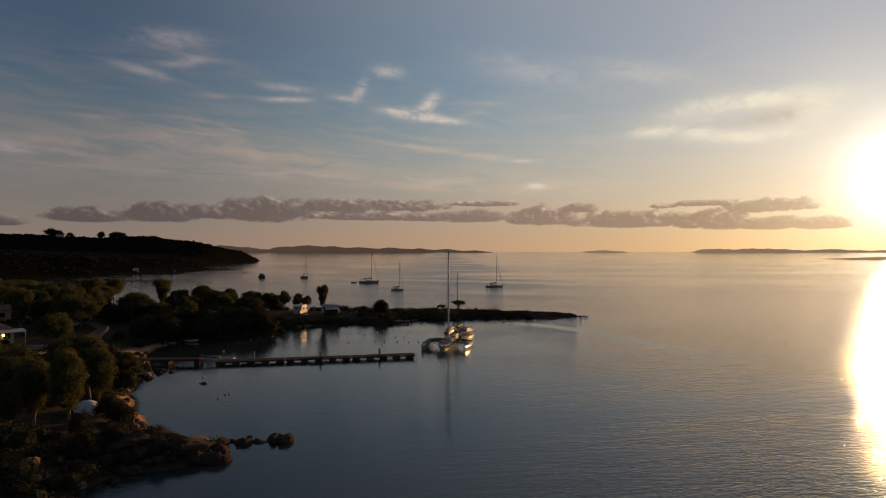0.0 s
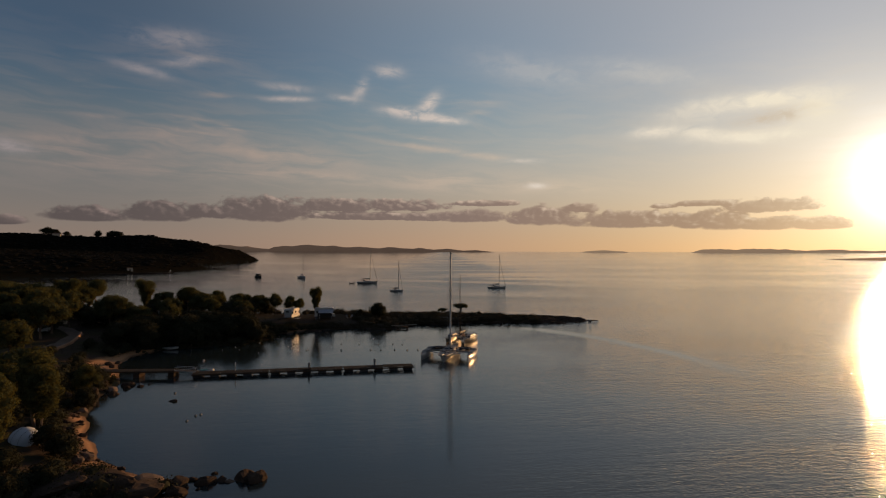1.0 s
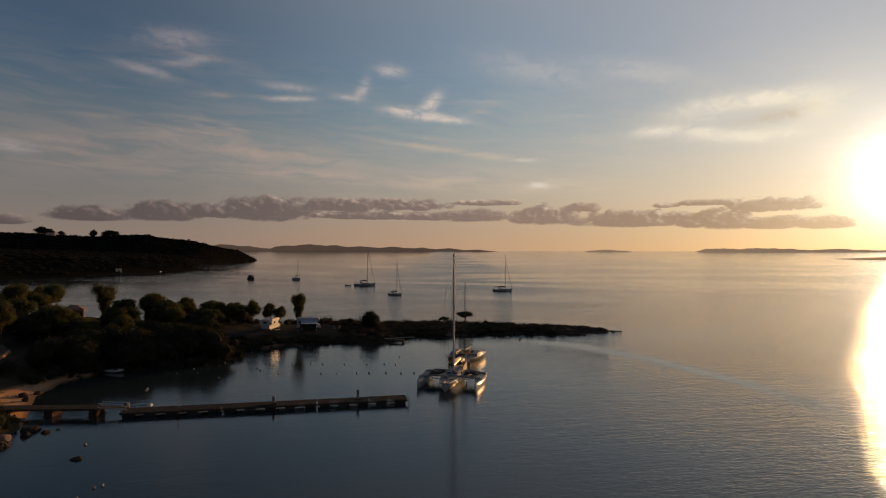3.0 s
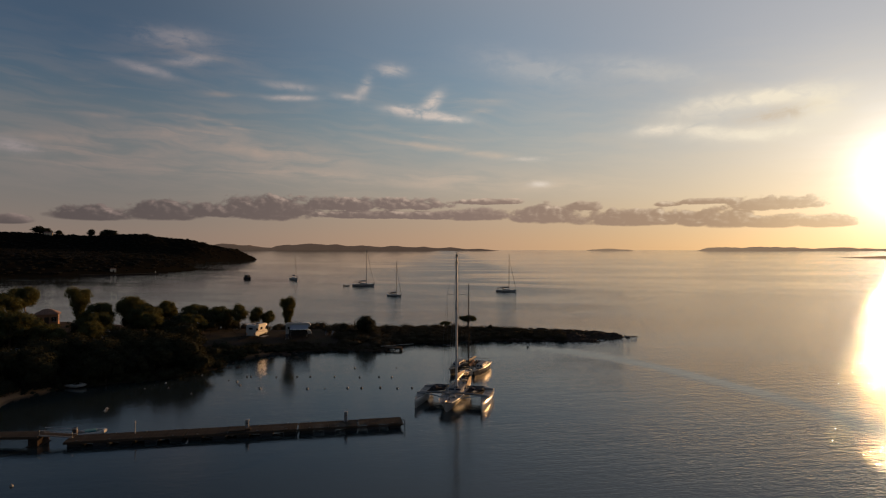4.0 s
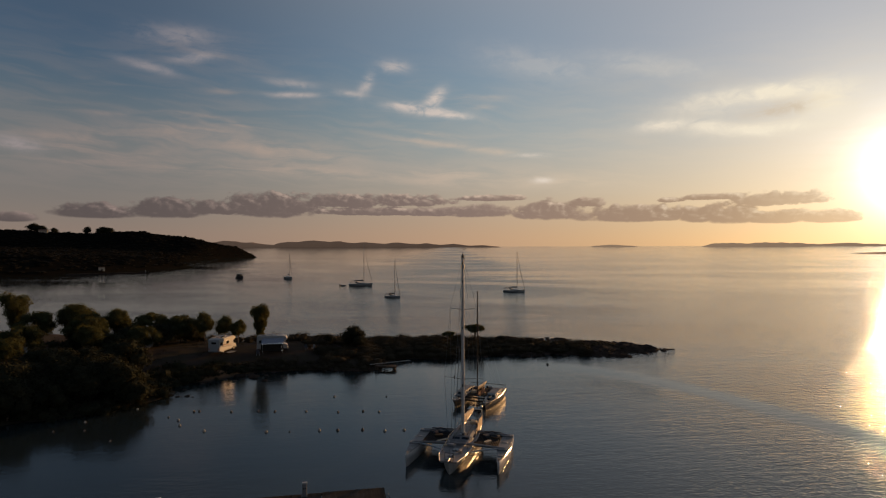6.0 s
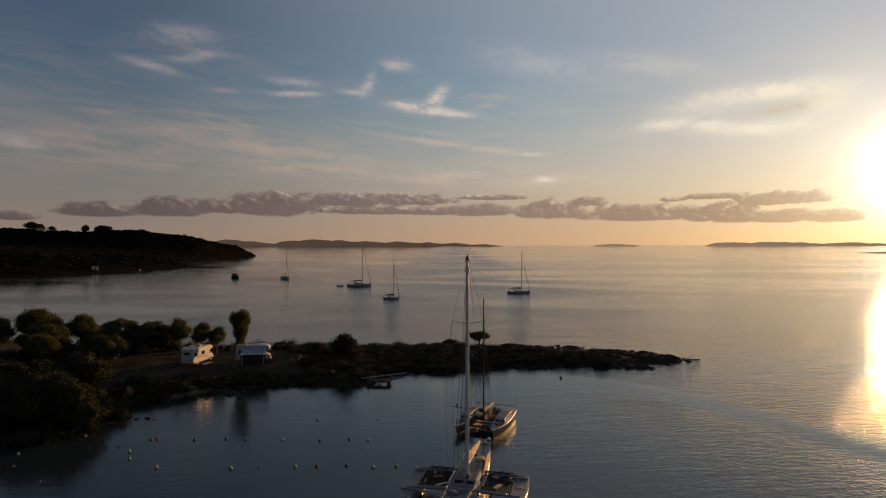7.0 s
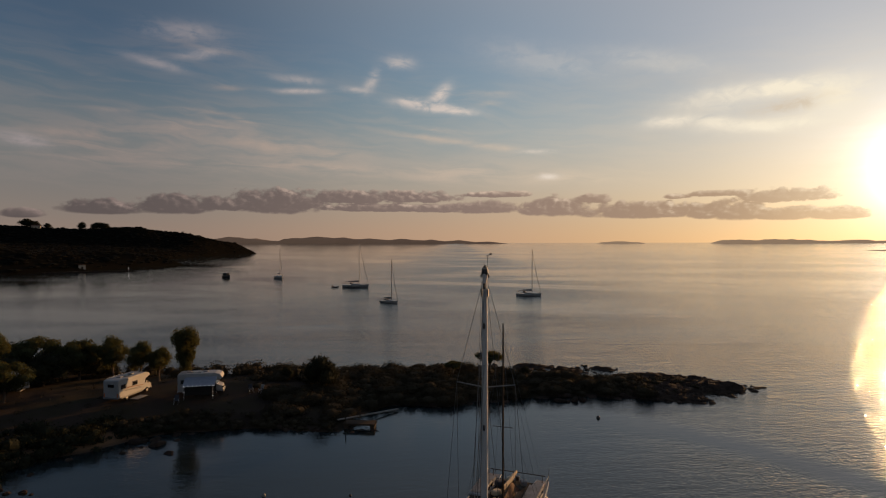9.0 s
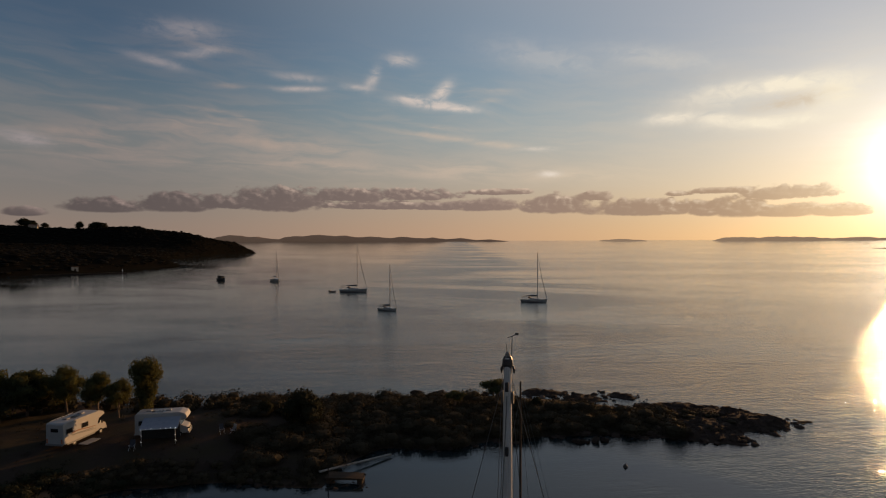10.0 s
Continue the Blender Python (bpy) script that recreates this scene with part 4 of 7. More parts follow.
def scrub(name, places, leaf, label, seed, size=0.13, each=70):
    """Low cushions of scrub over many places (x, y, radius, height) as one mesh."""
    gen = np.random.default_rng(seed)
    lobes = []
    px, py = np.array([p[0] for p in places]), np.array([p[1] for p in places])
    for (x, y, r, h), z in zip(places, land_height(px, py)):
        lobes.append((x, y, z + h * 0.35, r, r, h * 0.65))
    verts, faces = leaf_cloud(lobes, each * len(lobes), size, gen, shell=0.5, core=0.58 if each > 30 else 0.0)
    ob = raw(name, verts.tolist(), faces, leaf)
    return tagged(ob, label, "scrub", kind="stuff")


def scatter(n, x0, x1, y0, y1, d0, d1, r, h, seed, ok=None):
    """Places inside the coast at a distance d0 to d1 from the water."""
    gen = np.random.default_rng(seed)
    x, y = x0 + (x1 - x0) * gen.random(n * 6), y0 + (y1 - y0) * gen.random(n * 6)
    d = inland(x, y, COAST)
    good = (d > d0) & (d < d1)
    out = []
    for a, b in zip(x[good], y[good]):
        if ok and not ok(a, b):
            continue
        s = 0.45 + 1.1 * gen.random() ** 1.6
        out.append((float(a), float(b), r * s, h * s * (0.8 + 0.4 * gen.random())))
    return out[:n]


def off_track(x, y):
    """Clear of the vans' dirt yard and the little beach."""
    if y > float(np.interp(x, [-30, -10, 3, 10, 22, 30], [189.5, 191.5, 191.5, 187.0, 185.0, 185.5])):
        return False
    return not (-49 < x < -24 and y < 176 + 2 * math.sin(x)) and not (-24 <= x < -6 and y < 168 + 3 * math.sin(x))


scrub("scrub", scatter(1080, -28, 25, 166, 196, 0.4, 12, 1.25, 0.95, 5, off_track), LEAF_SCRUB, "low dark brownish macchia scrub covering the point", 15, 0.095, 200)
scrub("scrub", scatter(45, 23, 33, 178, 186, 2.2, 8, 0.8, 0.4, 55), LEAF_SCRUB, "thin brown scrub on the rocky tip of the point", 57, 0.09, 110)
scrub("scrub", scatter(110, -50, -30, 147, 163, 0.2, 4.5, 0.75, 0.5, 95, lambda x, y: not (x > -45 and 150 < y < 158.5)), LEAF_SHADED, "low dark scrub at the edge of the little beach", 96, 0.10, 80)
scrub("scrub", scatter(90, -60, -22, 180, 193, 0.8, 9, 1.1, 1.3, 6), LEAF_SCRUB, "low dark scrub along the seaward shore", 16, 0.14, 80)
scrub("scrub", scatter(150, -42, -14, 160, 169, 0.2, 3.0, 0.7, 0.6, 8), LEAF_SCRUB, "low dry scrub on the bank of the bay", 17, 0.08, 80)
scrub("scrub", scatter(200, -62, -37, 96, 158, 0.8, 7, 1.1, 1.3, 9, lambda x, y: not (105 < y < 126 and x > -59.5)), LEAF_SHADED, "dark scrub along the inner shore", 18, 0.11, 120)
scrub("scrub", scatter(170, -64, -36, 126, 158, -0.6, 2.2, 0.9, 1.0, 91), LEAF_SHADED, "dark scrub hanging over the inner bank", 92, 0.11, 110)
scrub("scrub", scatter(380, -60, -23, 38, 66, 0.3, 16, 0.95, 1.0, 10, lambda x, y: not (-45 < x < -34 and y > 61.5) and not (x > -34.5 and y > 64)), LEAF_SHADED, "dark scrub on the rocky shore", 19, 0.10, 120)
scrub("scrub", scatter(260, -140, -60, 90, 200, 8, 90, 1.0, 1.0, 11, lambda x, y: not (abs(x + 72) < 5 and y < 142)), LEAF_SHADED, "undergrowth between the campsite trees", 20, 0.15, 60)
scrub("scrub", scatter(240, -60, -36, 66, 102, 1.4, 12, 0.85, 0.75, 93, lambda x, y: not (-45 < x < -34 and y < 76)), LEAF_SHADED, "dark scrub on the bank by the boulders", 94, 0.10, 110)
scrub("grass", scatter(700, -62, -22, 60, 178, 2.0, 30, 0.35, 0.28, 12), LEAF_SCRUB, "dry grass tufts on the ground", 23, 0.07, 16)

# far scrub and single trees on the headland
gen = np.random.default_rng(33)
hx, hy = -190 - 560 * gen.random(13000), 400 + 800 * gen.random(13000)
hd = inland(hx, hy, HEAD_COAST)
keepers = (hd > 1.5) & (hx > -0.86 * hy + 30)
hx, hy = hx[keepers], hy[keepers]
hz = hill_height(hx, hy)
big = 1.3 + 1.3 * gen.random(len(hx))
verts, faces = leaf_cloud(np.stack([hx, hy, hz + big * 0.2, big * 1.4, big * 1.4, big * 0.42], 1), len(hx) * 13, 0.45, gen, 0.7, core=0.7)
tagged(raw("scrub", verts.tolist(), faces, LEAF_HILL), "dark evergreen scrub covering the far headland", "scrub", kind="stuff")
for k, (x, y, h, w) in enumerate([(-634, 962, 15, 1.6), (-622, 962, 12, 1.3), (-571, 990, 14, 1.1), (-553, 1000, 14, 1.8), (-543, 1002, 12, 1.6), (-606, 965, 9, 1.4)]):
    ob = plant("bush", x, y, h, 70 * k, "trees on the headland ridge", w)
    ob.location.z = float(hill_height(np.array([float(x)]), np.array([float(y)]))[0]) - 1.0
    ob["label"] = "tall dark tree on the ridge of the headland"


# ---- rocks ----
def rock_mesh(seed, rough=0.35):
    bm = bmesh.new()
    bmesh.ops.create_icosphere(bm, subdivisions=3, radius=1)
    cuts = [Vector(v).normalized() for v in np.random.default_rng(seed).normal(size=(15, 3))]
    off = Vector((seed * 7.1, seed * 3.3, seed))
    for v in bm.verts:
        n = noise.noise(v.co * 1.1 + off) * rough + noise.noise(v.co * 2.7 + off) * rough * 0.6 + noise.noise(v.co * 5.5 + off) * rough * 0.3
        v.co *= 1 + n
        v.co.z = max(v.co.z, -0.55)
        for a in cuts:
            over = v.co.dot(a) - 0.72
            if over > 0:
                v.co -= a * over * 0.85
    me = bpy.data.meshes.new("rock")
    bm.to_mesh(me)
    bm.free()
    return me


ROCKS = [rock_mesh(k) for k in range(6)]
DARK_ROCKS = [rock_mesh(k + 10, 0.5) for k in range(6)]
for me in ROCKS:
    me.materials.append(ROCK)
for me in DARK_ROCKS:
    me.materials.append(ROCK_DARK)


def rock(x, y, r, flat, k, label, group, dark=False, z=None):
    ob = new("rock", (DARK_ROCKS if dark else ROCKS)[k % 6])
    level = max(ground_z(x, y), -0.15) if z is None else z
    ob.matrix_world = pose(x, y, level + r * flat * 0.25, 0, 0, 67 * k) @ Matrix.Diagonal((r, r * (0.7 + 0.1 * (k % 4)), r * flat, 1))
    return tagged(ob, label, "rock", group)


def rubble(places, label, seed):
    """Many small stones (x, y, radius, flatness, level) joined into one mesh."""
    coords, faces, start = [], [], 0
    gen = np.random.default_rng(seed)
    for k, (x, y, r, flat, level) in enumerate(places):
        me = DARK_ROCKS[k % 6]
        co = np.empty(len(me.vertices) * 3)
        me.vertices.foreach_get("co", co)
        a = 6.28 * gen.random()
        co = co.reshape(-1, 3) * (r, r * (0.6 + 0.5 * gen.random()), r * flat)
        co = co @ np.array([[math.cos(a), math.sin(a), 0], [-math.sin(a), math.cos(a), 0], [0, 0, 1]]) + (x, y, level + r * flat * 0.25)
        coords += co.tolist()
        faces += [tuple(v + start for v in p.vertices) for p in me.polygons]
        start += len(co)
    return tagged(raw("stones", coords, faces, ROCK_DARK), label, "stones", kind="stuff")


REEF = [(-27.6, 61.9, 3.0), (-24.7, 61.7, 2.4), (-30.4, 61.4, 2.6), (-25.4, 64.3, 1.8), (-22.9, 64.6, 1.4), (-22.2, 62.8, 1.2), (-21.4, 60.1, 1.35), (-20.9, 65.4, 0.95), (-19.7, 65.8, 0.6), (-19.9, 66.7, 0.3),
        (-18.9, 65.7, 0.5), (-17.8, 66.6, 1.2), (-16.5, 66.2, 1.1), (-28.6, 59.4, 1.2), (-26.6, 58.9, 0.6), (-23.4, 60.0, 1.1), (-24.2, 65.6, 0.6), (-31.6, 66.6, 0.5), (-32.2, 67.2, 0.4)]
gen = np.random.default_rng(3)
for k in range(26):
    s = gen.random()
    REEF.append((-29.5 + 9.5 * s + 0.5 * gen.normal(), 61.0 + 3.6 * s + 1.6 * gen.normal(), 0.2 + 0.4 * gen.random() ** 2))
for k in range(40):
    y = 40 + 20 * gen.random()
    REEF.append((float(np.interp(y, [38, 50, 57, 60], [-34, -31, -29, -26])) + 0.7 * gen.normal(), y, 0.3 + 0.7 * gen.random() ** 2))
for k, (x, y, r) in enumerate(REEF):
    rock(x, y, r, 0.34 if r > 1.7 else 0.62 if k % 3 else 0.8, k, "weathered granite boulder at the water's edge", "boulders of the small reef", k % 7 != 3)
for k, (x, y, r) in enumerate([(-39.5, 51.5, 1.5), (-41.0, 54.0, 1.3), (-37.0, 52.5, 1.2), (-42.5, 50.5, 1.2), (-35.0, 54.5, 0.9), (-44.0, 53.0, 1.0), (-33.5, 70.0, 0.7), (-34.3, 70.8, 0.5), (-33.9, 68.9, 0.6)]):
    rock(x, y, r, 0.85, k + 3, "pale rounded granite boulder on the shore", "boulders on the near shore")
for k, (x, y, r) in enumerate([(-46.2, 92.0, 1.0), (-47.6, 94.2, 1.1), (-45.6, 95.6, 0.8), (-46.8, 97.6, 1.0), (-45.6, 99.2, 0.7), (-46.2, 101.0, 0.9), (-44.4, 100.4, 0.5), (-48.5, 90.0, 0.9), (-45.0, 89.5, 0.7), (-43.6, 101.4, 0.35),
                               (-49.0, 99.0, 1.0), (-44.0, 86.5, 0.6), (-55.5, 113.0, 0.6), (-56.8, 117.0, 0.5), (-57.2, 115.0, 0.7)]):
    rock(x, y, r, 0.75, k + 1, "rounded granite boulder beside the jetty shore", "boulders by the jetty", k % 4 != 3)
rock(-35.9, 92.3, 0.75, 0.4, 2, "low dark rock awash in the bay", "", True)
gen = np.random.default_rng(5)
for k, (x, y, r) in enumerate([(-38.6, 147.0, 0.6), (-37.4, 146.4, 0.45), (-36.2, 146.6, 0.5), (-35.2, 146.2, 0.35), (-38.2, 150.2, 0.5), (-33.0, 155.7, 0.5), (-33.1, 158.9, 0.9), (-31.0, 158.1, 0.9), (-28.6, 155.7, 0.6), (-30.3, 161.1, 0.6),
                               (-29.5, 159.5, 0.5), (-37.2, 153.9, 0.5), (-31.8, 159.8, 0.7), (-32.2, 157.4, 0.4), (-34.6, 156.4, 0.3), (-28.9, 161.6, 0.5)]):
    rock(x, y, r, 0.55, k, "dark flat rock at the edge of the bay", "rocks of the inner bay", True)
POINT_ROCKS = [(30.6, 175.4, 0.9), (28.6, 176.0, 0.8), (35.5, 179.9, 0.7), (37.5, 181.0, 0.7), (41.4, 182.8, 0.8), (42.3, 183.1, 0.7), (42.9, 183.5, 0.5), (36.0, 186.8, 0.6), (33.5, 188.6, 0.8), (31.0, 189.9, 0.7),
               (33.0, 181.9, 0.8), (36.0, 183.4, 0.7), (29.5, 186.4, 0.9), (33.5, 186.4, 0.8), (26.0, 182.9, 0.8), (22.0, 178.3, 0.7), (25.5, 177.2, 0.6), (22.6, 191.9, 0.4), (24.2, 192.3, 0.3), (29.0, 194.2, 0.35), (16.8, 200.3, 0.4)]
for k, (x, y, r) in enumerate(POINT_ROCKS):
    rock(x, y, r * 0.95, 0.26 if y > 189.5 or x > 34 else 0.36, k, "brown granite rock on the tip of the point", "rocks of the point", True)
for k in range(46):
    x = -45 + 60 * gen.random()
    y = float(np.interp(x, [-45, -21, -10, 5, 15], [190, 193, 195.4, 196.2, 194])) + 0.8 * gen.normal()
    rock(x, y, 0.3 + 0.5 * gen.random(), 0.6, k, "brown granite rock along the seaward shore", "rocks of the seaward shore", k % 2 == 0)
for k, (x, y, r, f) in enumerate([(12.9, 175.2, 0.75, 0.6), (13.7, 175.3, 0.5, 0.5), (14.7, 175.5, 0.55, 1.0), (15.8, 175.7, 0.6, 0.75)]):
    rock(x, y, r, f, k, "jagged dark rock standing in shallow water", "stones round the point", True, -0.05)
TIP_LINE = [(-3, 172.4), (8, 176.7), (18, 177.8), (23.4, 176.9), (31, 175.0), (32.6, 179.0), (36.4, 179.4), (40.6, 183.4), (37, 186.2), (27, 190.4), (22, 189.5), (15, 192.6), (5, 195)]
loose = []
for k in range(190):
    s = gen.random() * (len(TIP_LINE) - 1)
    a, b = Vector(TIP_LINE[int(s)]), Vector(TIP_LINE[int(s) + 1])
    p = a.lerp(b, s - int(s)) + Vector((0.7 * gen.normal(), 0.7 * gen.normal()))
    loose.append((p.x, p.y, 0.22 + 0.55 * gen.random() ** 2, 0.5, max(ground_z(p.x, p.y), -0.15)))
for k in range(60):
    s = gen.random()
    loose.append((12.5 + 13 * s + 0.6 * gen.normal(), 194.6 + 1.4 * gen.normal(), 0.2 + 0.45 * gen.random() ** 2, 0.5, -0.05))
for k in range(34):
    s = gen.random()
    x, y = -22 + 13 * s, 163.2 + 0.5 * gen.normal()
    loose.append((x, y, 0.15 + 0.3 * gen.random(), 0.6, max(ground_z(x, y), -0.15)))
rubble(loose, "small dark jagged stones along the shore of the point", 4)


def ledge(name, outline, high, label, seed, step=0.3):
    """A weathered shelf of layered granite inside an outline, cracked and stepped."""
    xs = np.arange(min(p[0] for p in outline) - 1.5, max(p[0] for p in outline) + 1.5, step)
    ys = np.arange(min(p[1] for p in outline) - 1.5, max(p[1] for p in outline) + 1.5, step)

    def rise(gx, gy):
        d = inland(gx, gy, outline) + 0.9 * fbm(gx / 1.9, gy / 1.6, 4, seed)
        mass = high * (1 - np.exp(-np.maximum(d, 0) / 1.3)) * (0.72 + 0.5 * fbm(gx / 4.5, gy / 3.2, 3, seed + 3))
        crack = np.abs(fbm((gx + 0.4 * gy) / 1.7, (gy - 0.3 * gx) / 0.9, 3, seed + 7))
        z = mass + np.clip(d, 0, 1) * (0.75 * crack + 0.22 * fbm(gx / 0.7, gy / 0.7, 2, seed + 11) - 0.12)
        strata = np.floor(z / 0.28) * 0.28
        return np.where(d > 0, 0.45 * z + 0.55 * strata + 0.06, np.maximum(0.8 * d, -0.6))
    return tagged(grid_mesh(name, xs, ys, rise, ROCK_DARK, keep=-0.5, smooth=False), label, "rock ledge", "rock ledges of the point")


ledge("rock_ledge", [(21, 177.6), (23.4, 176.9), (25.7, 175.6), (28.4, 175.1), (31, 174.9), (31.6, 177.4), (33, 179.1), (36.4, 179.3), (39.3, 181.4), (40.4, 183.4), (38.5, 185.1), (36, 186.9), (33, 188.9), (29, 190.2), (24, 189.5), (22, 184)],
      1.15, "brown layered granite tip of the point", 41)
ledge("rock_ledge", [(41.1, 182.0), (42.9, 182.7), (43.4, 183.8), (41.6, 183.7)], 0.6, "small brown granite islet off the tip", 45)
ledge("rock_ledge", [(14.2, 191.8), (17.0, 191.0), (20.2, 191.8), (20.4, 194.0), (17.5, 195.8), (14.5, 195.2)], 0.7, "low dark granite reef off the point", 49)
ledge("rock_ledge", [(8.5, 195.5), (12.0, 194.8), (14.6, 195.6), (14.3, 197.8), (11.0, 198.8), (8.8, 198.0)], 0.75, "low dark granite reef off the point", 57)
ledge("rock_ledge", [(21.0, 193.9), (24.2, 193.0), (25.6, 193.8), (24.0, 196.2), (21.5, 196.4)], 0.65, "low dark granite reef off the point", 53)
loose = []
for k in range(90):
    y = 66 + 34 * gen.random()
    x = float(np.interp(y, [63, 67, 71, 77, 85, 93, 102], [-23, -27, -33, -38, -43, -46, -48])) - abs(1.5 * gen.normal()) - 0.3
    loose.append((x, y, 0.15 + 0.4 * gen.random() ** 2, 0.6, max(ground_z(x, y), -0.1)))
rubble(loose, "small dark stones scattered along the sandy bank", 6)
rock(-26.2, 197.5, 0.5, 0.5, 4, "small dark rock awash off the point", "", True)

# ---- the jetty and the pontoon ----
def deck_planks(parent, length, width, z, pitch=0.19, gap=0.02, mat=None, along=0.0):
    """Single boards laid across x from 0 to length, as parts that share two meshes."""
    mat = mat or PLANK
    meshes = []
    for k in range(3):
        bm = bmesh.new()
        box(bm, (0, 0, 0), (pitch - gap, width + 0.03 * (k - 1), 0.045))
        me = bpy.data.meshes.new("plank")
        bm.to_mesh(me)
        bm.free()
        me.materials.append(mat)
        meshes.append(me)
    for k in range(int(length / pitch)):
        ob = new("plank", meshes[k % 3])
        ob.parent = parent
        ob.location = (along + (k + 0.5) * pitch, 0.012 * ((k * 7) % 5 - 2), z + 0.003 * ((k * 5) % 4))


PONTOON_A, PONTOON_B = Vector((-39.6, 107.1)), Vector((-5.7, 114.2))
line = PONTOON_B - PONTOON_A
PONTOON_TURN = math.degrees(math.atan2(line.y, line.x))
SECTION = line.length / 3
for k in range(3):
    p = PONTOON_A + line.normalized() * SECTION * k
    pontoon = thing("pontoon", pose(p.x, p.y, 0, 0, 0, PONTOON_TURN), "floating wooden pontoon section with dark floats", "pontoon", "pontoon sections")
    long = SECTION - 0.03
    for s in (-1, 1):
        part("side_beam", box(bmesh.new(), (long / 2, s * 1.16, 0.44), (long, 0.10, 0.20), 0.015), BEAM, pontoon)
    for j in range(int(long / 2.5) + 1):
        part("cross_beam", box(bmesh.new(), (0.2 + j * (long - 0.4) / int(long / 2.5), 0, 0.42), (0.1, 2.2, 0.14)), BEAM, pontoon)
    for j in range(5):
        x = 0.9 + j * (long - 1.8) / 4
        part("float", box(bmesh.new(), (x, 0, 0.10), (1.25, 2.0, 0.50), 0.06), DARKCOAT if j % 2 else RUBBER, pontoon)
    if k == 2:
        deck_planks(pontoon, long - 5.0, 2.36, 0.565)
        deck_planks(pontoon, 5.0, 2.36, 0.60, along=long - 5.0)
    else:
        deck_planks(pontoon, long, 2.36, 0.565)
    for j in range(4):
        x = 1.2 + j * (long - 2.4) / 3
        for s in (-1, 1):
            cleat = bmesh.new()
            tube(cleat, [(x - 0.13, s * 1.0, 0.66), (x + 0.13, s * 1.0, 0.66)], 0.022, 5)
            box(cleat, (x, s * 1.0, 0.62), (0.1, 0.05, 0.08))
            part("cleat", cleat, STEEL, pontoon)


def pedestal(x, y, z, tall, label):
    """A service post: foot plate, body with sloping top, sockets, lamp cap."""
    root = thing("service_pedestal", pose(x, y, z, 0, 0, PONTOON_TURN), label, "pedestal", "posts on the pontoon")
    part("foot_plate", box(bmesh.new(), (0, 0, 0.02), (0.46, 0.40, 0.04), 0.005), STEEL, root)
    part("body", box(bmesh.new(), (0, 0, tall * 0.47), (0.34, 0.26, tall * 0.88), 0.03), GREYTRIM, root)
    part("cap", box(bmesh.new(), (0, 0, tall * 0.95), (0.40, 0.32, 0.12), 0.03), WHITE, root)
    for s in (-1, 1):
        part("socket", box(bmesh.new(), (s * 0.09, -0.14, tall * 0.6), (0.11, 0.04, 0.12), 0.01), RUBBER, root)
    return root


pedestal(-22.4, 110.9, 0.6, 0.95, "grey service pedestal on the pontoon deck")
pedestal(-12.1, 113.6, 0.6, 1.1, "tall grey service pedestal near the pontoon's end")
root = thing("lamp_post", pose(-33.6, 108.9, 0.6, 0, 0, 0), "thin white lamp post on the pontoon edge", "post", "posts on the pontoon")
part("pole", tube(bmesh.new(), [(0, 0, 0), (0, 0, 1.15)], 0.055, 8), WHITE, root)
part("head", tube(bmesh.new(), [(0, 0, 1.15), (0, 0, 1.28), (0, 0, 1.34)], [0.09, 0.09, 0.03], 8), WHITE, root)
crate = thing("mooring_ramp", pose(-22.9, 110.0, 0.6, 0, 0, PONTOON_TURN), "dark flat timber frame beside the pedestal", "frame")
part("board", box(bmesh.new(), (-0.3, 0, 0.07), (1.7, 0.7, 0.12), 0.02), BEAM, crate)
part("board", box(bmesh.new(), (0.9, 0.1, 0.10), (0.5, 0.5, 0.18), 0.02), BEAM, crate)
ladder = thing("boarding_ladder", pose(-5.35, 113.1, 0, 0, 0, PONTOON_TURN), "metal ladder on the end of the pontoon", "ladder")
for s in (-0.2, 0.2):
    part("rail", tube(bmesh.new(), [(0, s, -0.4), (0, s, 0.85), (-0.15, s, 1.0), (-0.3, s, 0.85)], 0.025, 6), STEEL, ladder)
for z in (-0.2, 0.1, 0.4):
    part("rung", tube(bmesh.new(), [(0, -0.2, z), (0, 0.2, z)], 0.02, 6), STEEL, ladder)

JETTY_A, JETTY_B = Vector((-56.5, 106.6)), Vector((-42.2, 107.3))
jl = JETTY_B - JETTY_A
jetty = thing("jetty", pose(JETTY_A.x, JETTY_A.y, 0, 0, 0, math.degrees(math.atan2(jl.y, jl.x))), "fixed timber jetty on concrete piers from the beach", "jetty")
for s in (-0.9, 0.9):
    part("side_beam", box(bmesh.new(), (jl.length / 2, s, 0.86), (jl.length, 0.14, 0.20), 0.015), BEAM, jetty)
for x in (8.6, 13.8):
    part("pier", box(bmesh.new(), (x, 0, 0.15), (0.95, 2.0, 1.25), 0.05), ROCK_DARK, jetty)
    part("pier", box(bmesh.new(), (x, 0, -0.35), (1.35, 2.3, 0.8), 0.08), ROCK_DARK, jetty)
part("pier", box(bmesh.new(), (3.2, 0, 0.25), (1.6, 1.9, 1.1), 0.05), ROCK_DARK, jetty)
deck_planks(jetty, jl.length, 1.95, 0.985)
gangway = thing("gangway", pose(-42.4, 107.3, 1.02, 0, 4.5, 6), "short light gangway from the jetty to the pontoon", "gangway")
for s in (-0.5, 0.5):
    part("rail", tube(bmesh.new(), [(0, s, 0), (0, s, 0.5), (3.2, s, 0.5), (3.2, s, 0)], 0.025, 6), ALLOY, gangway)
    part("side_beam", box(bmesh.new(), (1.6, s, -0.03), (3.3, 0.06, 0.12)), ALLOY, gangway)
part("tread", box(bmesh.new(), (1.6, 0, 0.0), (3.3, 0.96, 0.05)), PLANK, gangway)

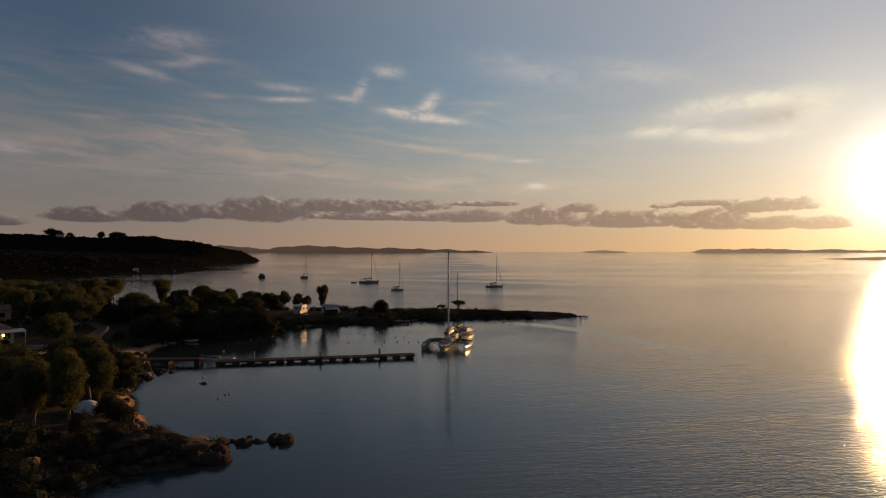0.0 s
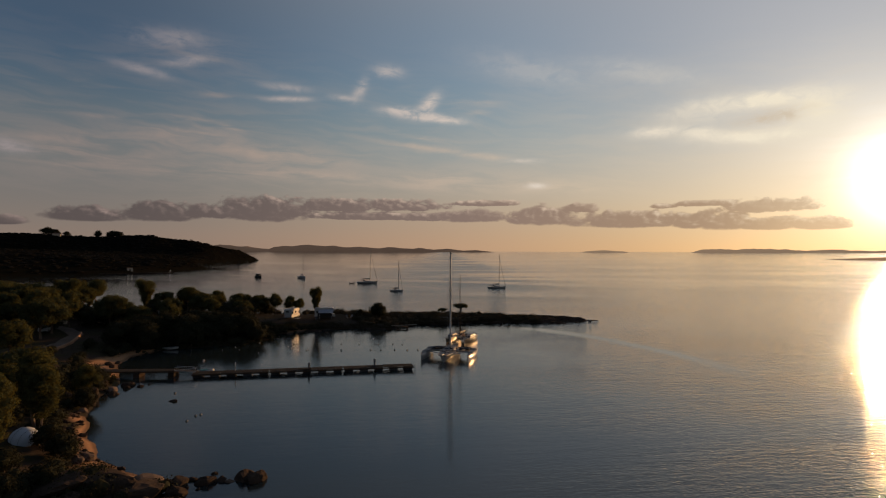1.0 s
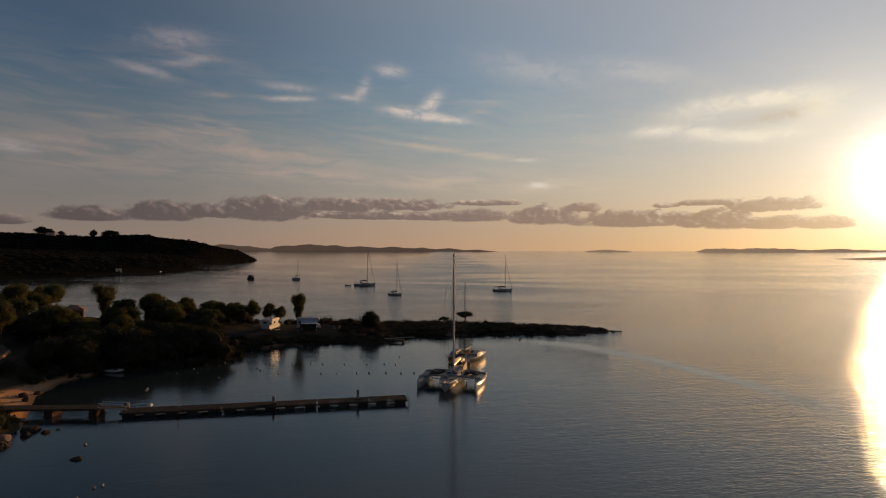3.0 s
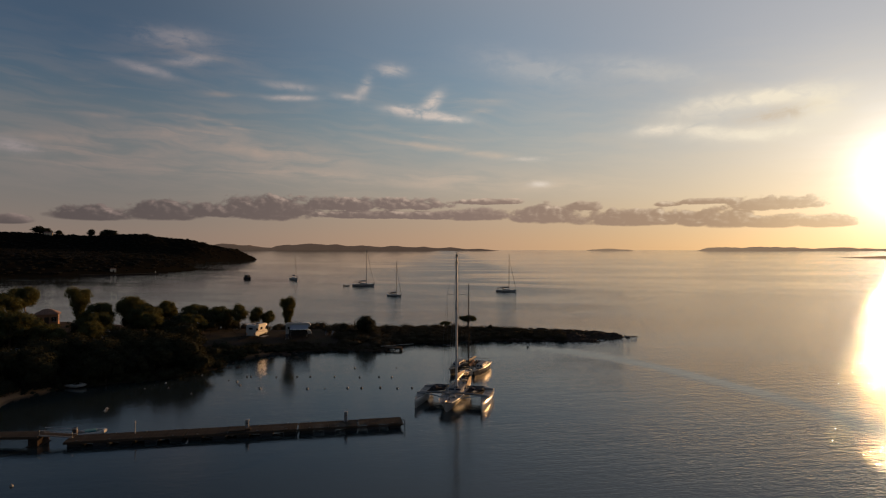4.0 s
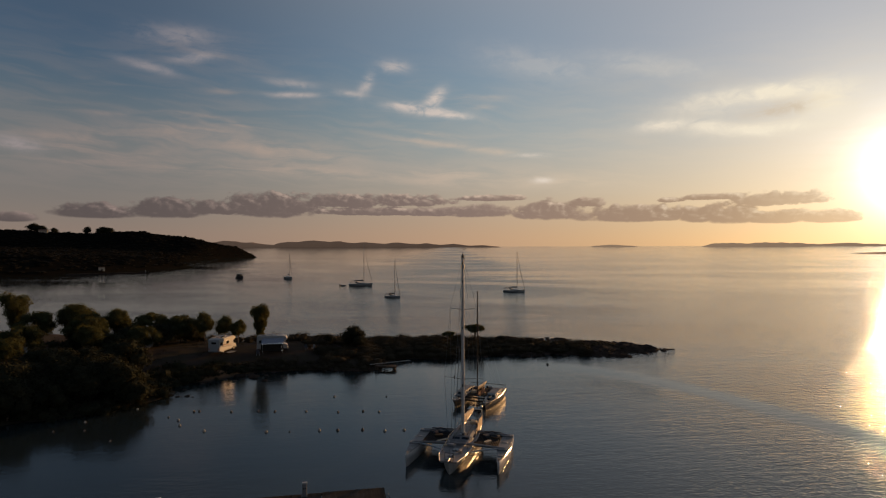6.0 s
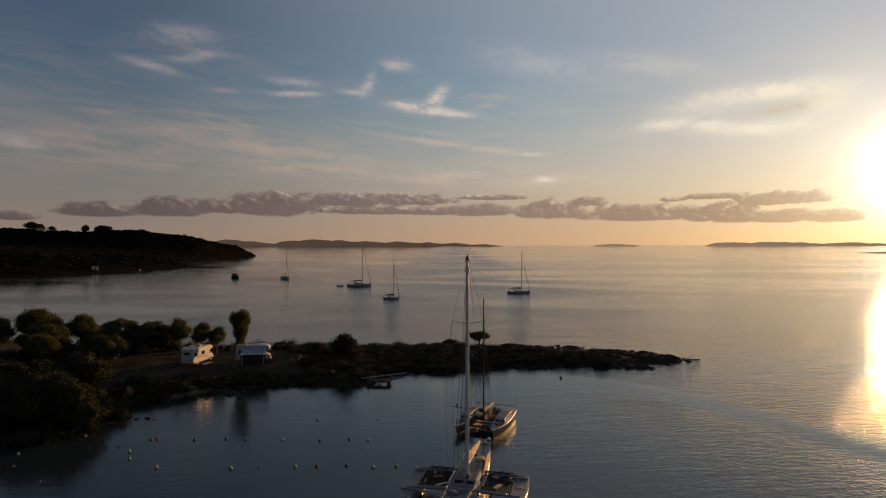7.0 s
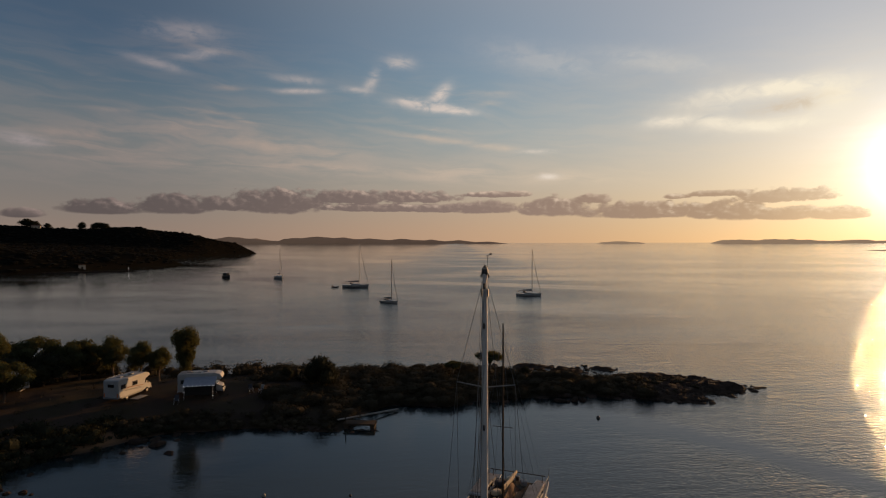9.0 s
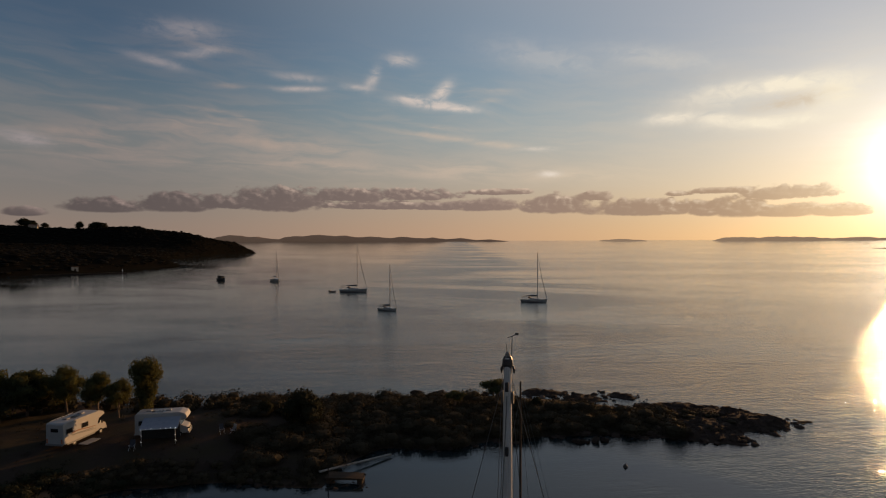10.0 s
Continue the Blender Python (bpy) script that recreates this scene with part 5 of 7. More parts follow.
# small landing stage by the point, with a ramp of pale boards
stage = thing("landing_stage", pose(-12.5, 164.2, -0.45, 0, 0, -4), "small timber landing stage with end supports", "jetty")
for s in (-0.6, 0.6):
    part("side_beam", box(bmesh.new(), (1.3, s, 0.95), (3.6, 0.1, 0.16), 0.01), BEAM, stage)
part("support", box(bmesh.new(), (2.75, 0, 0.3), (0.5, 1.2, 1.1), 0.04), BEAM, stage)
part("support", box(bmesh.new(), (-0.2, 0, 0.3), (0.4, 1.2, 1.1), 0.04), BEAM, stage)
deck_planks(stage, 3.6, 1.45, 1.05, mat=BEAM, along=-0.5)
part("post", tube(bmesh.new(), [(-0.2, -0.6, 0.9), (-0.2, -0.6, 1.9)], 0.06, 7), BEAM, stage)
slip = thing("slipway_rail", pose(-12.9, 165.6, 0.55, 0, 3, 44), "pale timber slipway rail running down the little beach", "slipway")
part("board", box(bmesh.new(), (3.0, 0, 0.06), (8.6, 0.28, 0.12), 0.02), CONCRETE, slip)


# ---- boats ----
def wire(name, a, b, parent, r=0.014, mat=None):
    return part(name, tube(bmesh.new(), [a, b], r * 0.7, 4), mat or STEEL, parent)


def mast_mesh(tall, chord, width, foot):
    bm = bmesh.new()
    rings = []
    for z, s in ((foot, 1), (tall * 0.55, 1), (tall * 0.85, 0.86), (tall, 0.66)):
        rings.append([(width / 2 * s * math.cos(a), chord / 2 * s * math.sin(a), z) for a in (2 * math.pi * k / 12 for k in range(12))])
    made = loft(bm, rings, True)
    bm.faces.new(made[-1])
    bm.faces.new(made[0][::-1])
    return bm


TRI = thing("trimaran", pose(0.66, 125.85, 0, 0, 0, -12.5), "large white sailing trimaran with a tall bare mast, moored", "trimaran")
main = part("main_hull", hull(12.4, 3.0, 1.12, 0.45, 0.62, 0.30, 0.02, 0.14, 30, 0.95, 0.05), HULLPAINT, TRI)
main.location = (0, -0.4, 0)
deck_line = [(0.75, -6.3), (1.15, -4.8), (1.36, -2.4), (1.40, 1.2), (1.12, 4.4), (0.9, 5.7)]
part("deck", prism(bmesh.new(), deck_line + [(-x, y) for x, y in deck_line[::-1]], 1.15, 1.29), DECKPAINT, main, "worn grey deck")
for s in (-1, 1):
    part("toe_rail", tube(bmesh.new(), [(s * (x + 0.05), y, 1.31) for x, y in deck_line], 0.03, 5), ALLOY, main)
bm = bmesh.new()
loft(bm, [[(-w, y, z0), (-w * 0.93, y, z0 + h * 0.7), (-w * 0.72, y, z0 + h), (w * 0.72, y, z0 + h), (w * 0.93, y, z0 + h * 0.7), (w, y, z0)] for y, w, z0, h in
          ((-2.0, 0.6, 1.26, 0.04), (-1.6, 0.95, 1.26, 0.22), (-0.7, 1.14, 1.25, 0.44), (1.2, 1.18, 1.24, 0.52), (2.9, 1.05, 1.24, 0.50), (3.0, 1.02, 1.24, 0.1))])
cabin = part("cabin", bm, DECKPAINT, TRI)
for s in (-1, 1):
    part("window", box(bmesh.new(), (s * 1.14, 0.9, 1.50), (0.05, 2.4, 0.2), 0.02, (0, -s * 8, 0)), GLASSY, cabin, "smoked window")
    part("front_window", box(bmesh.new(), (s * 0.45, -1.16, 1.60), (0.7, 0.05, 0.34), 0.02, (-66, 0, -s * 6)), GLASSY, cabin, "smoked front window")
part("hatch", box(bmesh.new(), (0, -0.35, 1.74), (0.55, 0.6, 0.06), 0.02, (2, 0, 0)), GLASSY, cabin)
part("hatch", box(bmesh.new(), (0.05, -3.3, 1.32), (0.6, 0.6, 0.08), 0.02), GLASSY, main)
part("hatch", box(bmesh.new(), (-0.1, -4.9, 1.32), (0.45, 0.45, 0.08), 0.02), GREYTRIM, main)
part("anchor_locker", box(bmesh.new(), (0, -5.7, 1.31), (0.7, 0.4, 0.05), 0.01), GREYTRIM, main)
part("windlass", tube(bmesh.new(), [(0.2, -5.2, 1.28), (0.2, -5.2, 1.42), (0.2, -5.2, 1.52)], [0.13, 0.09, 0.12], 10), STEEL, main)
part("cockpit", box(bmesh.new(), (0, 4.2, 1.24), (1.2, 2.3, 0.2), 0.05), GREYTRIM, TRI)
for s in (-1, 1):
    part("coaming", box(bmesh.new(), (s * 0.72, 4.2, 1.42), (0.16, 2.5, 0.36), 0.05), DECKPAINT, TRI)
    part("winch", tube(bmesh.new(), [(s * 0.72, 3.5, 1.58), (s * 0.72, 3.5, 1.70), (s * 0.72, 3.5, 1.78)], [0.10, 0.07, 0.09], 10), STEEL, TRI)
for s in (-1, 1):
    ama = part("float_hull", hull(7.9, 1.5, 1.02, 0.34, 0.82, 0.62, 0.015, 0.16, 24, 0.36, 0.12), FLOATPAINT, TRI)
    for face in ama.data.polygons:
        face.use_smooth = abs(face.normal.z) < 0.75
    ama.location = (s * 4.25, -1.65, 0)
    line = [(0.07, -3.75), (0.27, -2.7), (0.50, -0.5), (0.56, 1.8), (0.48, 3.7)]
    part("deck_panel", prism(bmesh.new(), line + [(-x, y) for x, y in line[::-1]], 1.06, 1.19), DECKPAINT, ama, "worn grey deck panel")
    for y, long in ((-0.65, 0.7), (3.35, 0.6)):
        part("beam_socket", box(bmesh.new(), (0, y, 1.24), (1.1, long, 0.16), 0.04), GREYTRIM, ama, "dark beam socket")
    for y in (-2.3, 1.4):
        part("hatch", box(bmesh.new(), (0, y, 1.20), (0.42, 0.42, 0.06), 0.02), GREYTRIM, ama)
    for y in (-3.3, 2.7):
        part("cleat", box(bmesh.new(), (0, y, 1.23), (0.05, 0.26, 0.06), 0.01), STEEL, ama)
for y, z in ((-2.3, 1.42), (1.75, 1.40)):
    part("cross_beam", tube(bmesh.new(), [(-4.5, y, z - 0.12), (-1.4, y, z + 0.04), (1.4, y, z + 0.04), (4.5, y, z - 0.12)], [0.085, 0.11, 0.11, 0.085], 10), GREYTRIM, TRI, "weathered grey cross beam")
    for s in (-1, 1):
        part("beam_brace", tube(bmesh.new(), [(s * 1.2, y - 0.5, z - 0.55), (s * 2.6, y - 0.3, z - 0.30), (s * 3.9, y - 0.05, z - 0.18)], 0.075, 7), ALLOY, TRI)
        part("beam_brace", tube(bmesh.new(), [(s * 1.3, y + 0.6, z - 0.12), (s * 3.9, y + 0.45, z - 0.2)], 0.06, 7), GREYTRIM, TRI)
        for u in (1.9, 2.7, 3.4):
            part("beam_strut", tube(bmesh.new(), [(s * u, y, z - 0.02), (s * u, y + 0.5, z - 0.16)], 0.03, 5), ALLOY, TRI)
        wire("water_stay", (s * 0.6, y + 0.1, 0.3), (s * 3.7, y - 0.1, 0.85), TRI, 0.018)
for s in (-1, 1):
    bm = bmesh.new()
    for x in (1.45 + 0.16 * k for k in range(15)):
        tube(bm, [(s * x, -2.2, 1.26), (s * x, 1.7, 1.26)], 0.03, 4)
    for y in (-2.15 + 0.16 * k for k in range(25)):
        tube(bm, [(s * 1.42, y, 1.265), (s * 3.72, y, 1.2)], 0.03, 4)
    part("trampoline", bm, NET, TRI, "dark net trampoline")
    for k in range(3):
        part("rolled_gear", tube(bmesh.new(), [(s * (1.55 + 0.7 * k), 1.2 - 0.3 * k, 1.33), (s * (1.9 + 0.7 * k), 1.35 - 0.3 * k, 1.38), (s * (2.3 + 0.6 * k), 1.25, 1.32)], [0.08, 0.13, 0.08], 7), NAVYCLOTH, TRI)
    part("coiled_line", tube(bmesh.new(), [(s * 1.1 + 0.18 * math.cos(a), -2.9 + 0.18 * math.sin(a), 1.32 + 0.01 * a) for a in (0.7 * k for k in range(19))], 0.02, 5), CANVAS, TRI)
mast = part("mast", mast_mesh(19.4, 0.40, 0.31, 1.72), PAINTED, TRI, "pale painted wing mast")
part("mast_step", tube(bmesh.new(), [(0, 0, 1.70), (0, 0, 1.78), (0, 0, 1.84)], [0.30, 0.27, 0.18], 12), GREYTRIM, mast)
bm = bmesh.new()
tube(bm, [(0, 0.0, 18.95), (0, 0.0, 19.12), (0, 0.0, 19.2), (0, 0.0, 19.34), (0, 0, 19.44)], [0.115, 0.12, 0.155, 0.145, 0.10], 10)
box(bm, (0, 0.12, 19.28), (0.14, 0.5, 0.12), 0.02)
part("masthead", bm, DARKCOAT, mast, "dark masthead fitting")
for s in (-1, 1):
    part("halyard_block", tube(bmesh.new(), [(s * 0.18, 0.05, 18.95), (s * 0.175, 0.03, 19.06), (s * 0.13, 0.0, 19.18)], [0.02, 0.04, 0.02], 7), DARKCOAT, mast)
    part("tang", box(bmesh.new(), (s * 0.15, 0.0, 18.28), (0.05, 0.2, 0.34), 0.015), STEEL, mast)
part("masthead_light", tube(bmesh.new(), [(0, 0.0, 19.42), (0, 0.0, 19.50), (0, 0.0, 19.55)], [0.07, 0.07, 0.03], 8), FLOAT_WHITE, mast, "pale masthead lamp")
part("antenna", tube(bmesh.new(), [(-0.05, 0.1, 19.4), (-0.05, 0.1, 19.75)], [0.012, 0.006], 4), STEEL, mast)
vane = bmesh.new()
tube(vane, [(0.1, 0.12, 19.4), (0.11, 0.12, 19.98)], 0.011, 4)
tube(vane, [(-0.02, 0.1, 19.93), (0.12, 0.12, 19.98), (0.22, 0.14, 20.03)], [0.010, 0.012, 0.012], 4)
box(vane, (0.24, 0.14, 20.04), (0.10, 0.012, 0.07))
part("wind_vane", vane, STEEL, mast)
for z in (6.5, 12.2, 16.8, 18.6):
    part("mast_fitting", box(bmesh.new(), (0, -0.17, z), (0.10, 0.10, 0.26), 0.02), DARKCOAT, mast)
part("sail_track", box(bmesh.new(), (0, 0.185, 10.2), (0.05, 0.03, 16.2)), GREYTRIM, mast)
for s in (-1, 1):
    part("spreader", tube(bmesh.new(), [(0, 0, 14.0), (s * 1.35, 0.25, 14.12)], [0.035, 0.02], 6), GREYTRIM, mast)
    part("spreader", tube(bmesh.new(), [(0, 0, 7.1), (s * 1.95, 0.35, 7.2)], [0.035, 0.02], 6), GREYTRIM, mast)
    wire("shroud", (s * 1.35, 0.25, 14.12), (s * 0.08, 0.05, 18.9), TRI)
    wire("shroud", (s * 1.35, 0.25, 14.12), (s * 1.95, 0.35, 7.2), TRI)
    wire("shroud", (s * 1.95, 0.35, 7.2), (s * 1.95, 1.7, 1.45), TRI)
    wire("shroud", (s * 1.35, 0.25, 14.12), (s * 1.3, 0.9, 1.3), TRI)
    wire("shroud", (s * 0.1, 0.05, 13.8), (s * 1.2, 1.4, 1.3), TRI)
    wire("backstay", (s * 0.85, 5.6, 1.3), (0, 0.2, 19.2), TRI)
wire("forestay", (0, -6.3, 1.35), (0, -0.12, 18.4), TRI, 0.02)
wire("forestay", (0, -4.4, 1.35), (0, -0.12, 15.2), TRI, 0.02)
for x, y in ((-0.35, 0.2), (0.32, 0.25), (-0.22, -0.3), (-0.62, 0.5), (-0.9, 0.7)):
    wire("halyard", (x, y, 1.75), (x * 0.2, y * 0.3, 18.8), TRI, 0.011)
part("wind_indicator", tube(bmesh.new(), [(-1.0, 0.7, 6.9), (-1.0, 0.7, 7.25)], [0.05, 0.09], 6), NAVYCLOTH, TRI)
part("boom", tube(bmesh.new(), [(0, 0.25, 2.55), (0.25, 4.6, 2.85)], [0.10, 0.085], 8), ALLOY, TRI)
bm = bmesh.new()
loft(bm, [[(x + w * math.cos(a), y, z + h * math.sin(a) * (1 + 0.08 * math.sin(5 * a + y))) for a in (2 * math.pi * k / 12 for k in range(12))] for x, y, z, w, h in
          ((0, 0.35, 2.95, 0.07, 0.40), (0.03, 0.9, 2.95, 0.16, 0.42), (0.05, 1.5, 2.95, 0.18, 0.38), (0.09, 2.3, 2.98, 0.20, 0.32), (0.15, 3.2, 2.96, 0.16, 0.26), (0.19, 3.9, 2.98, 0.15, 0.20), (0.23, 4.5, 2.96, 0.08, 0.12))], True)
part("sail_cover", bm, CANVAS, TRI, "sand-coloured stowed sail")
# weather cloth along the sunny side of the cockpit
bm = bmesh.new()
for flip in (0.0, 0.03):
    ring = [bm.verts.new((1.12 + flip + 0.03 * math.sin(3 * y), y, z)) for y, z in ((0.6, 1.3), (4.6, 1.3), (4.6, 2.25), (3.2, 2.35), (1.8, 1.85), (0.6, 1.5))]
    bm.faces.new(ring if flip else ring[::-1])
part("weather_cloth", bm, CANVAS, TRI, "sand-coloured canvas weather cloth")
arch = bmesh.new()
tube(arch, [(-0.40, 5.0, 1.2), (-0.38, 5.15, 2.75), (1.02, 5.15, 2.75), (1.04, 5.0, 1.2)], 0.035, 6)
tube(arch, [(-0.40, 5.6, 1.2), (-0.38, 5.35, 2.75), (1.02, 5.35, 2.75), (1.04, 5.6, 1.2)], 0.035, 6)
arch = part("stern_arch", arch, ALLOY, TRI)
part("solar_panel", box(bmesh.new(), (0.32, 5.25, 2.83), (1.5, 0.9, 0.05), 0.01), GLASSY, arch, "dark solar panel")
part("panel_rim", box(bmesh.new(), (0.32, 4.78, 2.83), (1.56, 0.05, 0.08), 0.01), ALLOY, arch)
part("radar_dome", tube(bmesh.new(), [(0.9, 5.5, 2.87), (0.9, 5.5, 2.95), (0.9, 5.5, 3.07)], [0.16, 0.18, 0.10], 10), GELCOAT, arch)
part("outboard_motor", box(bmesh.new(), (-0.3, 6.05, 1.05), (0.3, 0.36, 0.6), 0.06), DARKCOAT, TRI)
pulpit = bmesh.new()
tube(pulpit, [(-0.95, -4.6, 1.3), (-0.85, -5.4, 1.85), (-0.4, -6.3, 1.9), (0.4, -6.3, 1.9), (0.85, -5.4, 1.85), (0.95, -4.6, 1.3)], 0.022, 5)
for s in (-0.4, 0.4):
    tube(pulpit, [(s, -6.3, 1.9), (s, -6.3, 1.28)], 0.022, 5)
part("pulpit", pulpit, STEEL, TRI)
for s in (-1, 1):
    for y in (-3.4, -1.2, 1.0, 3.2, 5.2):
        part("stanchion", tube(bmesh.new(), [(s * 1.12, y, 1.2), (s * 1.12, y, 1.85)], 0.014, 4), STEEL, TRI)
    wire("guard_rail", (s * 0.85, -5.4, 1.85), (s * 1.12, -1.2, 1.82), TRI, 0.01)
    wire("guard_rail", (s * 1.12, -1.2, 1.82), (s * 1.12, 5.2, 1.82), TRI, 0.01)
part("bundle", box(bmesh.new(), (0.35, 3.9, 1.62), (0.7, 0.9, 0.5), 0.15), CANVAS, TRI, "folded canvas in the cockpit")
for x, y, w in ((-0.6, -2.8, 0.5), (0.55, -4.2, 0.4), (-0.75, 0.3, 0.35)):
    part("sail_bag", box(bmesh.new(), (x, y, 1.42), (w, w * 1.5, 0.3), 0.12, (0, 0, 40 * y)), NAVYCLOTH if x < -0.7 else GREYTRIM, TRI)
for s in (-1, 1):
    for k in range(9):
        part("grating_slat", box(bmesh.new(), (s * 1.75, -1.9 + 0.11 * k, 1.34), (0.8, 0.06, 0.035)), BEAM, TRI)
    part("lashing", tube(bmesh.new(), [(s * (1.5 + 0.3 * k), 1.72 + 0.12 * math.sin(2.1 * k), 1.50 + 0.03 * math.cos(3 * k)) for k in range(8)], [0.05, 0.08, 0.06, 0.09, 0.07, 0.10, 0.06, 0.04], 6), NAVYCLOTH, TRI, "dark lashings on the aft beam")
    part("fender", tube(bmesh.new(), [(s * 1.48, 2.6, 0.7), (s * 1.5, 2.6, 0.8), (s * 1.5, 2.6, 1.15), (s * 1.48, 2.6, 1.25)], [0.04, 0.12, 0.12, 0.04], 8), NAVYCLOTH, TRI)
for x, y, w, l, h, mat, what in ((-2.4, -0.2, 0.5, 0.8, 0.22, BEAM, "flat wooden crate"), (2.6, -0.9, 0.9, 0.35, 0.16, CANVAS, "rolled sand-coloured cloth"), (2.2, 0.6, 0.45, 0.6, 0.25, NAVYCLOTH, "dark bundle"),
                              (-2.9, 0.9, 0.7, 0.3, 0.14, TARP, "rust-coloured roll"), (3.2, 0.5, 0.3, 1.0, 0.10, BEAM, "short wooden plank"), (-1.8, -1.3, 0.35, 1.1, 0.10, CANVAS, "folded sailcloth")):
    part("deck_gear", box(bmesh.new(), (x, y, 1.28 + h / 2), (w, l, h), 0.04, (0, 0, 25 * x)), mat, TRI, what)
part("companionway", box(bmesh.new(), (0, 2.98, 1.5), (0.62, 0.06, 0.46), 0.015), DARKCOAT, cabin)
for x in (-0.55, 0.55):
    part("handrail", tube(bmesh.new(), [(x, -0.5, 1.74), (x, -0.45, 1.84), (x, 2.3, 1.87), (x, 2.35, 1.76)], 0.02, 5), BEAM, cabin)
part("bowsprit", tube(bmesh.new(), [(0, -6.1, 1.33), (0, -7.0, 1.36)], [0.06, 0.04], 6), ALLOY, TRI)
part("anchor_roller", box(bmesh.new(), (0.2, -6.55, 1.34), (0.15, 0.5, 0.12), 0.02), STEEL, TRI)

CAT = thing("catamaran", pose(3.1, 144.1, 0, 0, 0, -20) @ Matrix.Diagonal((0.86, 0.86, 0.86, 1)), "old dark-hulled sailing catamaran with deck pods, moored", "catamaran")
for s in (-1, 1):
    h = part("hull", hull(10.0, 1.75, 0.98, 0.4, 0.62, 1.9, 0.07, 0.26, 20), DARKCOAT, CAT, "dark painted hull")
    h.location = (s * 2.35, 0.2, 0)
    line = [(0.1, -4.95), (0.5, -3.6), (0.84, -1.2), (0.86, 1.2), (0.66, 3.8), (0.54, 4.95)]
    part("deck", prism(bmesh.new(), line + [(-x, y) for x, y in line[::-1]], 1.0, 1.10), DECKPAINT, h, "worn grey deck")
    for t in (-1, 1):
        part("rubbing_strake", tube(bmesh.new(), [(t * (x + 0.03), y, 1.08 + (0.16 if y < -4 else 0.05 if y < -3 else 0)) for x, y in line], 0.055, 6), GELCOAT, h, "white deck edge")
    bm = bmesh.new()
    loft(bm, [[(-w, y, 1.08), (-w * 0.88, y, 1.08 + t), (w * 0.88, y, 1.08 + t), (w, y, 1.08)] for y, w, t in ((-1.62, 0.66, 0.02), (-1.45, 0.68, 0.60), (-1.2, 0.68, 0.68), (1.9, 0.66, 0.62), (2.3, 0.6, 0.1))])
    pod = part("deck_pod", bm, WHITE, h)
    part("roof", box(bmesh.new(), (0, 0.35, 1.77), (1.2, 3.2, 0.06), 0.03, (1.2, 0, 0)), DECKPAINT, pod, "grey pod roof")
    for t in (-0.29, 0.29):
        part("front_window", box(bmesh.new(), (t, -1.56, 1.42), (0.46, 0.05, 0.34), 0.03, (-16, 0, 0)), GLASSY, pod, "smoked front window")
    for t in (-1, 1):
        for y in (-0.6, 0.5, 1.5):
            part("window", box(bmesh.new(), (t * 0.645, y, 1.46), (0.05, 0.62, 0.24), 0.02, (0, -t * 6, 0)), GLASSY, pod, "smoked window")
    part("hatch", box(bmesh.new(), (0, -2.7, 1.13), (0.5, 0.5, 0.08), 0.02), GLASSY, h)
    part("locker", box(bmesh.new(), (0, 3.3, 1.24), (0.8, 0.9, 0.3), 0.04), GREYTRIM, h)
    part("coiled_line", tube(bmesh.new(), [(0.2 + 0.2 * math.cos(a), -3.5 + 0.2 * math.sin(a), 1.13 + 0.01 * a) for a in (0.7 * k for k in range(19))], 0.025, 5), CANVAS, h)
    for y in (-4.3, -2.6, 0.2, 2.6, 4.6):
        part("stanchion", tube(bmesh.new(), [(s * 0.6, y, 1.05), (s * 0.62, y, 1.68)], 0.016, 4), STEEL, h)
    wire("guard_rail", (s * 0.25, -4.6, 1.68), (s * 0.62, 4.6, 1.68), h, 0.012)
for y in (-3.4, -1.6, 0.4, 2.4, 4.2):
    part("cross_beam", tube(bmesh.new(), [(-2.0, y, 1.02), (2.0, y, 1.02)], 0.12, 8), BEAM, CAT, "dark timber beam")
for k in range(15):
    part("deck_slat", box(bmesh.new(), (-1.45 + 0.2 * k, 1.4, 1.16), (0.16, 5.4, 0.04)), PLANK, CAT)
bm = bmesh.new()
for k in range(17):
    tube(bm, [(-1.5 + 0.185 * k, -3.3, 1.05), (-1.5 + 0.185 * k, -1.7, 1.05)], 0.012, 3)
for k in range(9):
    tube(bm, [(-1.55, -3.3 + 0.2 * k, 1.055), (1.55, -3.3 + 0.2 * k, 1.055)], 0.012, 3)
part("trampoline", bm, NET, CAT, "dark net trampoline")
cmast = part("mast", mast_mesh(16.8, 0.22, 0.17, 1.1), BEAM, CAT, "dark wooden mast")
cmast.location = (0.0, -0.6, 0)
part("spreader", tube(bmesh.new(), [(-0.9, 0, 7.7), (0.9, 0, 7.7)], 0.03, 6), BEAM, cmast)
part("masthead_arm", tube(bmesh.new(), [(-0.6, 0.0, 16.4), (0.0, 0.0, 16.7)], 0.012, 4), STEEL, cmast)
for s in (-1, 1):
    wire("shroud", (s * 2.9, 0.8, 1.1), (s * 0.05, -0.6, 15.8), CAT, 0.014)
    wire("shroud", (s * 2.9, 0.2, 1.1), (s * 0.9, -0.6, 7.7), CAT, 0.012)
    wire("backstay", (s * 2.3, 4.8, 1.2), (0, -0.5, 16.5), CAT, 0.012)
    wire("forestay", (s * 2.3, -4.6, 1.3), (0, -0.7, 15.6), CAT, 0.016)
part("boom", tube(bmesh.new(), [(0, -0.4, 1.9), (0.2, 3.6, 2.2)], [0.08, 0.06], 7), BEAM, CAT)
bm = bmesh.new()
